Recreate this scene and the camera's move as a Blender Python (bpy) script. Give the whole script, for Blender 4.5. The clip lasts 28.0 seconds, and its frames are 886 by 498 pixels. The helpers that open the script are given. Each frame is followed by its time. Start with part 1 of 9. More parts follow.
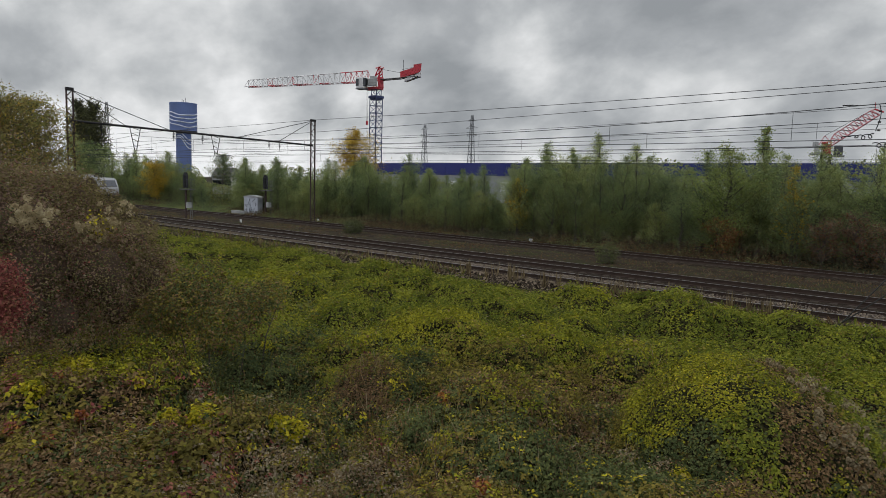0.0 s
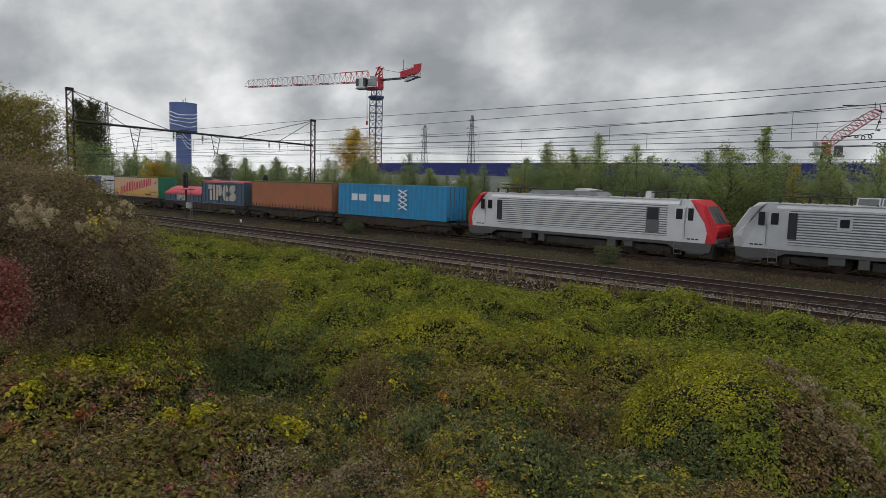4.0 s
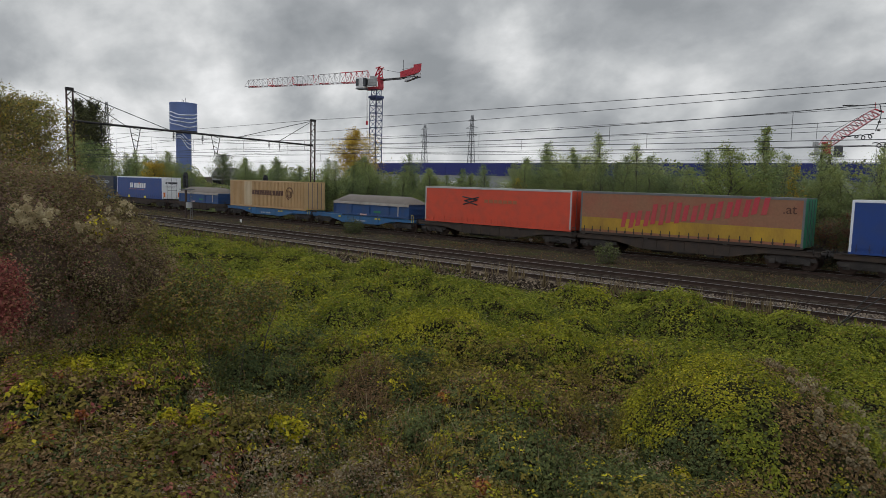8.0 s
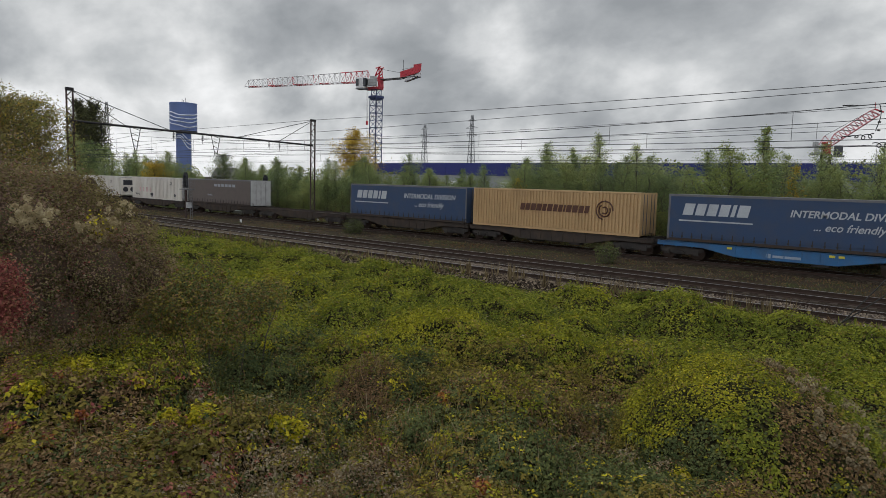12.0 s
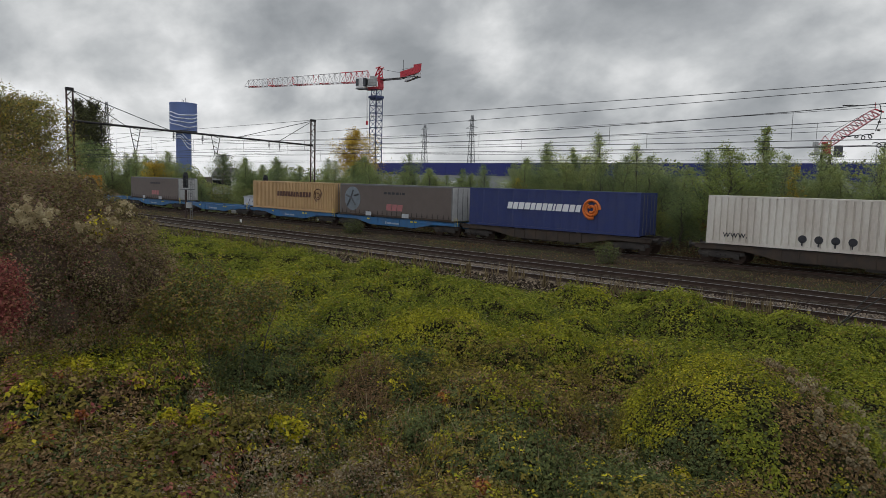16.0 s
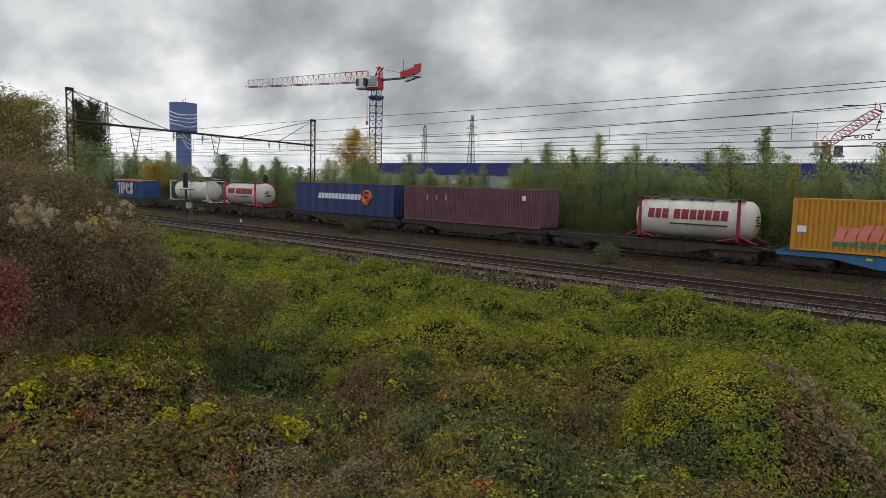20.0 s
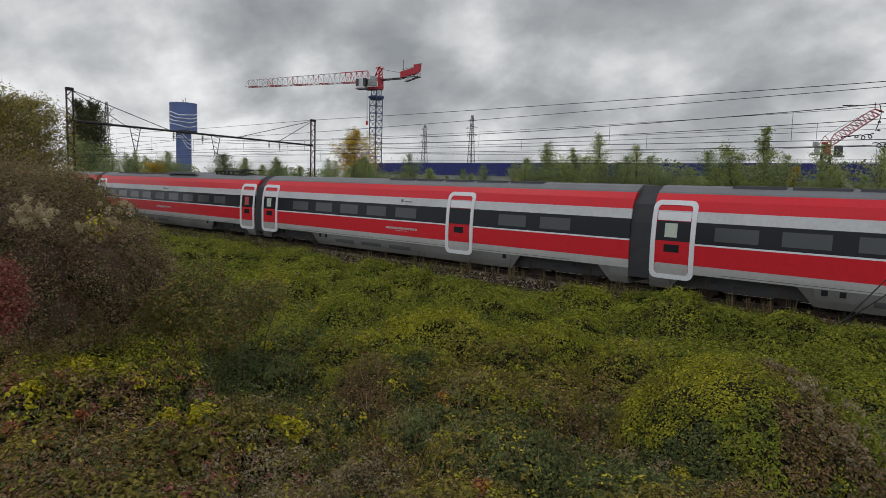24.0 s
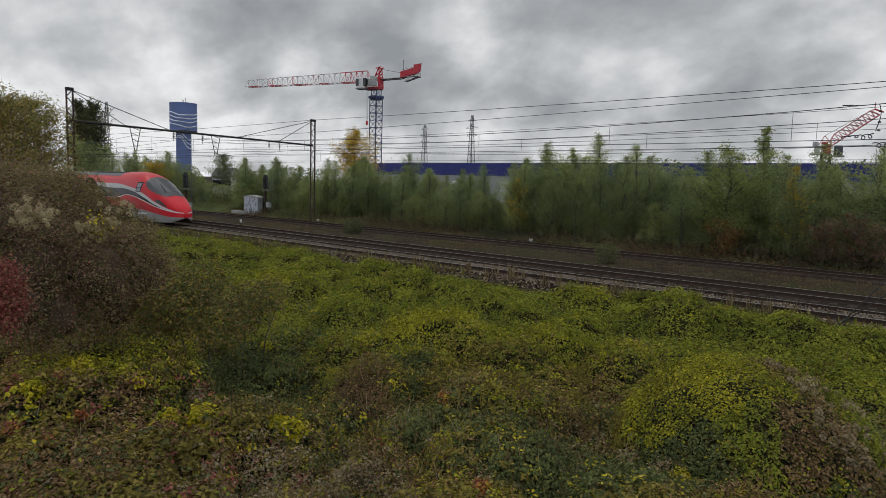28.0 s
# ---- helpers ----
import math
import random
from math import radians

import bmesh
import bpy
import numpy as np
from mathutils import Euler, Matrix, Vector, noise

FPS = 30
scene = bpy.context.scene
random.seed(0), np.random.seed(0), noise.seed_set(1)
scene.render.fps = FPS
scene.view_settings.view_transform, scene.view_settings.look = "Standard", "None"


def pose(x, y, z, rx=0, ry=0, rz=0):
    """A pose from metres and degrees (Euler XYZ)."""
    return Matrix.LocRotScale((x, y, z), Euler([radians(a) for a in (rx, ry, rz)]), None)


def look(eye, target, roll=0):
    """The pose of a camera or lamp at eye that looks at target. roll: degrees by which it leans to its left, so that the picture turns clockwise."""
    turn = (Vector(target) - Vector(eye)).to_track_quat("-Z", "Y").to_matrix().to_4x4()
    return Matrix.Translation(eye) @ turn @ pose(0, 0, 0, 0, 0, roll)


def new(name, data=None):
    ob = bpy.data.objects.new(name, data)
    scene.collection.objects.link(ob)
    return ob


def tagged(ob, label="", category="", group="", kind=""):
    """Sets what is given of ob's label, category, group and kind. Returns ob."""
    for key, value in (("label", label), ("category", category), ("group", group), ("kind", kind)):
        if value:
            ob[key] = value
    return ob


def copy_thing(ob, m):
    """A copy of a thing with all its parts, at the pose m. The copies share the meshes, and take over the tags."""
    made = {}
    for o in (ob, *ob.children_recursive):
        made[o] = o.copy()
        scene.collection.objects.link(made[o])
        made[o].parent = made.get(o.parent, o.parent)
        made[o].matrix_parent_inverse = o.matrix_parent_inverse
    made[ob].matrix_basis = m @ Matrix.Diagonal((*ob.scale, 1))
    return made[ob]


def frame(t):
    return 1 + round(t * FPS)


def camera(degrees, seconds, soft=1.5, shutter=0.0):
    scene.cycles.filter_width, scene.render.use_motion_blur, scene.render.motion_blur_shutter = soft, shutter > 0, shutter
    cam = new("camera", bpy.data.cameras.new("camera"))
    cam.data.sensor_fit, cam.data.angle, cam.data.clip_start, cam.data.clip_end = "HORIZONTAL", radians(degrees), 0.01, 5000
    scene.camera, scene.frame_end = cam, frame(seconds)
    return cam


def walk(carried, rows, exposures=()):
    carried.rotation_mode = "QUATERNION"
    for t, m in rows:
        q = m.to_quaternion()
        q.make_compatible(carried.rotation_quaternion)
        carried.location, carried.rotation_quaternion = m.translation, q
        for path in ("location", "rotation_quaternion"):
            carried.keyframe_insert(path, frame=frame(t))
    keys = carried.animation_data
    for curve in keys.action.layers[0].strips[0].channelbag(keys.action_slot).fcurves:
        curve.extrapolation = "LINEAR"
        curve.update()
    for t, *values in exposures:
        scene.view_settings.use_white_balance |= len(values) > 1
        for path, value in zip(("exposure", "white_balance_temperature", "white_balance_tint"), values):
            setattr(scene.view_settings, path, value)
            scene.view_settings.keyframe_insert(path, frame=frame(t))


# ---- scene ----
EYE_Z = 3.825
cam = camera(68.0, 28.0, soft=0.6)
YAW, PITCH, ROLL = -0.7195, -0.1014, 0.0264
AIM = (math.sin(YAW) * math.cos(PITCH), math.cos(YAW) * math.cos(PITCH), EYE_Z + math.sin(PITCH))
CAM = look((0, 0, EYE_Z), AIM, math.degrees(ROLL))
walk(cam, [(0.0, CAM), (28.0, CAM)], exposures=[(0.0, 0.0), (1.0, 0.0), (2.0, 0.1), (2.6, 0.2), (3.0, 0.24), (3.5, 0.0), (6.0, -0.02), (7.0, 0.1), (8.0, -0.02), (12.0, 0.06), (15.0, 0.03), (17.0, -0.03), (19.0, 0.0), (20.0, 0.12), (21.0, 0.0), (24.0, -0.06), (28.0, -0.05)])

# ---- light: overcast autumn day ----
world = bpy.data.worlds.new("overcast")
scene.world = world
world.use_nodes = True
wn, wl = world.node_tree.nodes, world.node_tree.links
sky = wn.new("ShaderNodeTexSky")
sky.sky_type, sky.sun_disc = "NISHITA", False
sky.sun_elevation, sky.sun_rotation = radians(38), radians(-70)
sky.air_density, sky.dust_density = 1.0, 4.0
soft_sky = wn.new("ShaderNodeMixRGB")
soft_sky.inputs[0].default_value = 0.82
soft_sky.inputs[2].default_value = (7.0, 7.3, 7.9, 1)
wl.new(sky.outputs[0], soft_sky.inputs[1])
wl.new(soft_sky.outputs[0], wn["Background"].inputs[0])
wn["Background"].inputs[1].default_value = 0.135
sun_data = bpy.data.lights.new("sun", "SUN")
sun_data.energy, sun_data.angle, sun_data.color = 0.7, radians(25), (1.0, 0.96, 0.9)
sun = new("sun", sun_data)
sun.matrix_world = look((-60, 20, 60), (0, 18, 0))


# ---- materials ----
def material(name, rough=0.6, metal=0.0):
    m = bpy.data.materials.new(name)
    m.use_nodes = True
    b = m.node_tree.nodes["Principled BSDF"]
    b.inputs["Roughness"].default_value, b.inputs["Metallic"].default_value = rough, metal
    return m, m.node_tree.nodes, m.node_tree.links, b


def paint(name, colour, rough=0.5, metal=0.0, dirt=0.25, scale=1.5, dirt_colour=(0.09, 0.075, 0.06), bump=0.0, streak=1.0, spec=0.35):
    """A coated or plain surface with fine grain and larger stains."""
    m, n, l, b = material(name, rough, metal)
    co = n.new("ShaderNodeTexCoord")
    mp = n.new("ShaderNodeMapping")
    mp.inputs["Scale"].default_value = (1, 1, streak)
    l.new(co.outputs["Object"], mp.inputs[0])
    big, fine = n.new("ShaderNodeTexNoise"), n.new("ShaderNodeTexNoise")
    big.inputs["Scale"].default_value, big.inputs["Detail"].default_value = scale, 6
    fine.inputs["Scale"].default_value, fine.inputs["Detail"].default_value = scale * 14, 3
    l.new(mp.outputs[0], big.inputs[0]), l.new(mp.outputs[0], fine.inputs[0])
    ramp = n.new("ShaderNodeMapRange")
    ramp.inputs[1].default_value, ramp.inputs[2].default_value, ramp.inputs[4].default_value = 0.42, 0.75, dirt
    l.new(big.outputs[0], ramp.inputs[0])
    mix = n.new("ShaderNodeMixRGB")
    mix.inputs[1].default_value, mix.inputs[2].default_value = (*colour, 1), (*dirt_colour, 1)
    l.new(ramp.outputs[0], mix.inputs[0])
    grain = n.new("ShaderNodeMixRGB")
    grain.blend_type, grain.inputs[0].default_value = "OVERLAY", 0.18
    l.new(mix.outputs[0], grain.inputs[1]), l.new(fine.outputs[0], grain.inputs[2])
    l.new(grain.outputs[0], b.inputs["Base Color"])
    b.inputs["Specular IOR Level"].default_value = spec
    if bump:
        bp = n.new("ShaderNodeBump")
        bp.inputs["Strength"].default_value, bp.inputs["Distance"].default_value = bump, 0.03
        l.new(fine.outputs[0], bp.inputs["Height"]), l.new(bp.outputs[0], b.inputs["Normal"])
    return m


def leafy(name, a, bcol, c, rough=0.65, patch=0.35, own=0.0, vary=0.95, thin=0.42):
    """Leaves: each one its own tone between three colours, with drifts over metres."""
    m, n, l, b = material(name, rough)
    geo, co = n.new("ShaderNodeNewGeometry"), n.new("ShaderNodeTexCoord")
    big = n.new("ShaderNodeTexNoise")
    big.inputs["Scale"].default_value = patch
    l.new(co.outputs["Object"], big.inputs[0])
    add = n.new("ShaderNodeMath")
    add.operation = "MULTIPLY_ADD"
    add.inputs[1].default_value = vary
    l.new(geo.outputs["Random Per Island"], add.inputs[0])
    shift = n.new("ShaderNodeMath")
    shift.operation = "MULTIPLY_ADD"
    shift.inputs[1].default_value, shift.inputs[2].default_value = 1.3, -0.61 - own * 0.5 + (0.95 - vary) / 2
    l.new(big.outputs[0], shift.inputs[0])
    info, tree = n.new("ShaderNodeObjectInfo"), n.new("ShaderNodeMath")
    tree.operation = "MULTIPLY_ADD"
    tree.inputs[1].default_value = own
    l.new(info.outputs["Random"], tree.inputs[0]), l.new(shift.outputs[0], tree.inputs[2]), l.new(tree.outputs[0], add.inputs[2])
    ramp = n.new("ShaderNodeValToRGB")
    e = ramp.color_ramp.elements
    e[0].position, e[0].color = 0.1, (*a, 1)
    e[1].position, e[1].color = 0.9, (*c, 1)
    e.new(0.5).color = (*bcol, 1)
    l.new(add.outputs[0], ramp.inputs[0])
    l.new(ramp.outputs[0], b.inputs["Base Color"])
    b.inputs["Specular IOR Level"].default_value = 0.08
    tr = n.new("ShaderNodeBsdfTranslucent")
    l.new(ramp.outputs[0], tr.inputs[0])
    mx = n.new("ShaderNodeMixShader")
    mx.inputs[0].default_value = thin
    l.new(b.outputs[0], mx.inputs[1]), l.new(tr.outputs[0], mx.inputs[2])
    l.new(mx.outputs[0], n["Material Output"].inputs[0])
    return m


def glass(name, tint=(0.02, 0.022, 0.025), rough=0.08):
    m, n, l, b = material(name, rough)
    b.inputs["Base Color"].default_value = (*tint, 1)
    b.inputs["Specular IOR Level"].default_value = 0.6
    return m


def lamp_glow(name, colour, power):
    m, n, l, b = material(name)
    b.inputs["Emission Color"].default_value, b.inputs["Emission Strength"].default_value = (*colour, 1), power
    return m


STEEL = paint("galvanised_steel", (0.16, 0.16, 0.16), 0.5, 0.5, 0.4)
DARKSTEEL = paint("tarred_steel", (0.025, 0.024, 0.024), 0.7, 0.2, 0.5, dirt_colour=(0.05, 0.035, 0.025))
RAILRUST = paint("rusty_rail", (0.055, 0.036, 0.027), 0.8, 0.0, 0.5, dirt_colour=(0.035, 0.027, 0.022), spec=0.15)
MASTRUST = paint("rusty_riveted_steel", (0.055, 0.036, 0.030), 0.8, 0.1, 0.5, dirt_colour=(0.09, 0.05, 0.035))
RAILTOP = paint("polished_rail_head", (0.30, 0.29, 0.28), 0.35, 0.8, 0.2)
SLEEPER = paint("concrete_sleeper", (0.07, 0.056, 0.044), 0.9, 0, 0.6, spec=0.1)
WIRE = paint("oxidised_wire", (0.05, 0.05, 0.05), 0.6, 0.3, 0.2)
CONCRETE = paint("pale_concrete", (0.42, 0.42, 0.40), 0.9, 0, 0.4)
RUBBER = paint("black_rubber", (0.025, 0.025, 0.027), 0.75, 0, 0.2)
BOGIE = paint("grimy_bogie", (0.035, 0.030, 0.027), 0.85, 0, 0.5)
BARK = paint("bark", (0.10, 0.085, 0.07), 0.95, 0, 0.6, 3.0, (0.03, 0.025, 0.02), 0.6)
GLASS = glass("dark_glass")
WHITE = paint("white_paint", (0.72, 0.72, 0.70), 0.45, 0, 0.12)

# ---- small building kit ----
def part(name, bm, mat, parent=None, label="", smooth=False):
    me = bpy.data.meshes.new(name)
    bm.to_mesh(me)
    bm.free()
    for mm in (mat if isinstance(mat, (list, tuple)) else [mat]):
        me.materials.append(mm)
    if smooth:
        me.polygons.foreach_set("use_smooth", [True] * len(me.polygons))
    ob = new(name, me)
    if parent:
        ob.parent = parent
    if label:
        ob["label"] = label
    return ob


def empty(name, label, category, group="", kind=""):
    return tagged(new(name), label, category, group, kind)


def box(bm, x0, x1, y0, y1, z0, z1, bevel=0.0, mi=0):
    v = [bm.verts.new((x, y, z)) for x in (x0, x1) for y in (y0, y1) for z in (z0, z1)]
    fs = [bm.faces.new([v[i] for i in q]) for q in ((0, 1, 3, 2), (4, 6, 7, 5), (0, 4, 5, 1), (2, 3, 7, 6), (0, 2, 6, 4), (1, 5, 7, 3))]
    for f in fs:
        f.material_index = mi
    if bevel:
        bmesh.ops.bevel(bm, geom=list({e for f in fs for e in f.edges}), offset=bevel, segments=2, affect="EDGES", profile=0.6)
    return bm


def boxes(*rows, bevel=0.0):
    bm = bmesh.new()
    for r in rows:
        box(bm, *r, bevel=bevel)
    return bm


def bar(bm, a, b, r=0.03, sides=5, r2=None):
    """A straight rod from a to b."""
    a, b = Vector(a), Vector(b)
    q = (b - a).to_track_quat("Z", "Y")
    rings = []
    for p, rr in ((a, r), (b, r if r2 is None else r2)):
        rings.append([bm.verts.new(p + q @ Vector((rr * math.cos(k * math.tau / sides), rr * math.sin(k * math.tau / sides), 0))) for k in range(sides)])
    for k in range(sides):
        bm.faces.new((rings[0][k], rings[0][(k + 1) % sides], rings[1][(k + 1) % sides], rings[1][k]))
    bm.faces.new(rings[0][::-1])
    bm.faces.new(rings[1])
    return bm


def polyline(bm, pts, r=0.02, sides=4):
    for a, b in zip(pts, pts[1:]):
        bar(bm, a, b, r, sides)
    return bm


def prism(bm, outline, y0, y1, axis="y"):
    """An outline in x, z drawn out along y (or in y, z along x)."""
    def at(p, d):
        return (p[0], d, p[1]) if axis == "y" else (d, p[0], p[1])
    a = [bm.verts.new(at(p, y0)) for p in outline]
    b = [bm.verts.new(at(p, y1)) for p in outline]
    n = len(outline)
    for i in range(n):
        bm.faces.new((a[i], a[(i + 1) % n], b[(i + 1) % n], b[i]))
    bm.faces.new(a[::-1]), bm.faces.new(b)
    bmesh.ops.recalc_face_normals(bm, faces=bm.faces)
    return bm


def disc(bm, c, r, depth, axis="y", sides=20):
    c = Vector(c)
    d = Vector((0, depth, 0)) if axis == "y" else Vector((depth, 0, 0)) if axis == "x" else Vector((0, 0, depth))
    return bar(bm, c, c + d, r, sides)


def leaves_mesh(name, centre, normal, size, mats, which=None, aspect=0.62, fold=0.25, seed=1, along=None):
    """Many small pointed leaves as one mesh: numpy arrays of places, facing and sizes."""
    rng = np.random.default_rng(seed + 7919)
    n = len(centre)
    nn = normal / np.maximum(np.linalg.norm(normal, axis=1, keepdims=True), 1e-6)
    r = rng.normal(size=(n, 3))
    t = np.cross(nn, r) if along is None else along
    t /= np.maximum(np.linalg.norm(t, axis=1, keepdims=True), 1e-6)
    s = np.cross(nn, t)
    L = size[:, None]
    co = np.empty((n, 4, 3), np.float32)
    co[:, 0] = centre - t * L * 0.5
    co[:, 1] = centre + s * L * aspect * 0.5 + nn * L * fold * 0.5
    co[:, 2] = centre + t * L * 0.5
    co[:, 3] = centre - s * L * aspect * 0.5 + nn * L * fold * 0.5
    me = bpy.data.meshes.new(name)
    me.vertices.add(n * 4)
    me.vertices.foreach_set("co", co.reshape(-1))
    base = np.arange(n, dtype=np.int32)[:, None] * 4
    tri = (base + np.array([0, 1, 2, 0, 2, 3], np.int32)).reshape(-1)
    me.loops.add(n * 6)
    me.loops.foreach_set("vertex_index", tri)
    me.polygons.add(n * 2)
    me.polygons.foreach_set("loop_start", np.arange(0, n * 6, 3, dtype=np.int32))
    if which is not None:
        me.polygons.foreach_set("material_index", np.repeat(which.astype(np.int32), 2))
    for m in mats:
        me.materials.append(m)
    me.update(calc_edges=True)
    return me


def leaf_part(name, me, parent=None, label=""):
    ob = new(name, me)
    if parent:
        ob.parent = parent
    if label:
        ob["label"] = label
    return ob


def waves(x, y, seed=0):
    """Smooth unevenness between about -1 and 1, from sines."""
    r = np.random.default_rng(seed)
    out = np.zeros_like(x)
    for k in range(7):
        f = 0.35 * 1.55 ** k
        a, p, q = r.uniform(0, math.tau, 3)
        out = out + np.sin(f * (x * math.cos(a) + y * math.sin(a)) + p) * np.cos(f * 0.8 * (y * math.cos(a) - x * math.sin(a)) + q) / 1.35 ** k
    return out / 2.2
# ---- sky: a far cloud backdrop that drifts ----
def cloud_material():
    m = bpy.data.materials.new("cloud_cover")
    m.use_nodes = True
    n, l = m.node_tree.nodes, m.node_tree.links
    n.remove(n["Principled BSDF"])
    co, sep = n.new("ShaderNodeTexCoord"), n.new("ShaderNodeSeparateXYZ")
    l.new(co.outputs["Object"], sep.inputs[0])
    zz = n.new("ShaderNodeMath")
    zz.operation, zz.inputs[1].default_value = "ADD", 1900.0
    l.new(sep.outputs[2], zz.inputs[0])
    comb = n.new("ShaderNodeCombineXYZ")
    for i in (0, 1):
        dv = n.new("ShaderNodeMath")
        dv.operation = "DIVIDE"
        l.new(sep.outputs[i], dv.inputs[0]), l.new(zz.outputs[0], dv.inputs[1]), l.new(dv.outputs[0], comb.inputs[i])
    turn = n.new("ShaderNodeMapping")
    turn.inputs["Rotation"].default_value, turn.inputs["Scale"].default_value = (0, 0, radians(40)), (1.0, 1.15, 1)
    turn.inputs["Location"].default_value = (2.7, 0.35, 0)
    l.new(comb.outputs[0], turn.inputs[0])
    a, b = n.new("ShaderNodeTexNoise"), n.new("ShaderNodeTexNoise")
    a.inputs["Scale"].default_value, a.inputs["Detail"].default_value, a.inputs["Roughness"].default_value = 3.4, 9, 0.52
    a.inputs["Distortion"].default_value = 0.1
    b.inputs["Scale"].default_value, b.inputs["Detail"].default_value = 1.3, 3
    l.new(turn.outputs[0], a.inputs[0]), l.new(turn.outputs[0], b.inputs[0])
    mix = n.new("ShaderNodeMath")
    mix.operation, mix.inputs[1].default_value = "MULTIPLY_ADD", 0.55
    l.new(b.outputs[0], mix.inputs[0]), l.new(a.outputs[0], mix.inputs[2])
    low = n.new("ShaderNodeMapRange")
    low.inputs[1].default_value, low.inputs[2].default_value, low.inputs[3].default_value, low.inputs[4].default_value = 0, 520, 0.085, 0.0
    l.new(sep.outputs[2], low.inputs[0])
    add = n.new("ShaderNodeMath")
    l.new(mix.outputs[0], add.inputs[0]), l.new(low.outputs[0], add.inputs[1])
    west = n.new("ShaderNodeMapRange")
    west.inputs[1].default_value, west.inputs[2].default_value, west.inputs[3].default_value, west.inputs[4].default_value = -2900, -900, 0.07, -0.02
    l.new(sep.outputs[0], west.inputs[0])
    add2 = n.new("ShaderNodeMath")
    l.new(add.outputs[0], add2.inputs[0]), l.new(west.outputs[0], add2.inputs[1])
    ramp = n.new("ShaderNodeValToRGB")
    e = ramp.color_ramp.elements
    e[0].position, e[0].color = 0.64, (0.29, 0.31, 0.33, 1)
    e[1].position, e[1].color = 1.05, (0.86, 0.87, 0.88, 1)
    for p, c in ((0.75, (0.39, 0.41, 0.43)), (0.83, (0.51, 0.53, 0.545)), (0.91, (0.66, 0.675, 0.685))):
        e.new(p).color = (*c, 1)
    l.new(add2.outputs[0], ramp.inputs[0])
    em = n.new("ShaderNodeEmission")
    l.new(ramp.outputs[0], em.inputs[0])
    l.new(em.outputs[0], n["Material Output"].inputs[0])
    return m


def sky_backdrop():
    bm = bmesh.new()
    R, cols, rows = 3200, 44, 18
    g = []
    for j in range(rows + 1):
        el = radians(-1.5 + 48 * j / rows)
        g.append([bm.verts.new((R * math.cos(el) * math.sin(YAW + az), R * math.cos(el) * math.cos(YAW + az), R * math.sin(el)))
                  for az in (radians(-62 + 124 * i / cols) for i in range(cols + 1))])
    for j in range(rows):
        for i in range(cols):
            bm.faces.new((g[j][i], g[j][i + 1], g[j + 1][i + 1], g[j + 1][i]))
    ob = part("sky_backdrop", bm, cloud_material(), smooth=True)
    return tagged(ob, "grey overcast sky with slowly drifting clouds", "sky", kind="structure")


SKY = sky_backdrop()

# ---- ground ----
GROUND_Z = -0.8
YA, YB, YC, ZC = 24.41, 27.9, 41.29, -0.56


def soil_material():
    m, n, l, b = material("weedy_soil", 0.95)
    b.inputs["Specular IOR Level"].default_value = 0.08
    co = n.new("ShaderNodeTexCoord")
    a, f = n.new("ShaderNodeTexNoise"), n.new("ShaderNodeTexNoise")
    a.inputs["Scale"].default_value, a.inputs["Detail"].default_value = 0.5, 8
    f.inputs["Scale"].default_value, f.inputs["Detail"].default_value = 9, 5
    l.new(co.outputs["Object"], a.inputs[0]), l.new(co.outputs["Object"], f.inputs[0])
    r = n.new("ShaderNodeValToRGB")
    e = r.color_ramp.elements
    e[0].position, e[0].color = 0.35, (0.028, 0.020, 0.012, 1)
    e[1].position, e[1].color = 0.68, (0.036, 0.040, 0.014, 1)
    e.new(0.52).color = (0.048, 0.036, 0.022, 1)
    l.new(a.outputs[0], r.inputs[0])
    mx = n.new("ShaderNodeMixRGB")
    mx.blend_type, mx.inputs[0].default_value = "OVERLAY", 0.35
    l.new(r.outputs[0], mx.inputs[1]), l.new(f.outputs[0], mx.inputs[2]), l.new(mx.outputs[0], b.inputs["Base Color"])
    bp = n.new("ShaderNodeBump")
    bp.inputs["Strength"].default_value, bp.inputs["Distance"].default_value = 0.8, 0.08
    l.new(f.outputs[0], bp.inputs["Height"]), l.new(bp.outputs[0], b.inputs["Normal"])
    return m


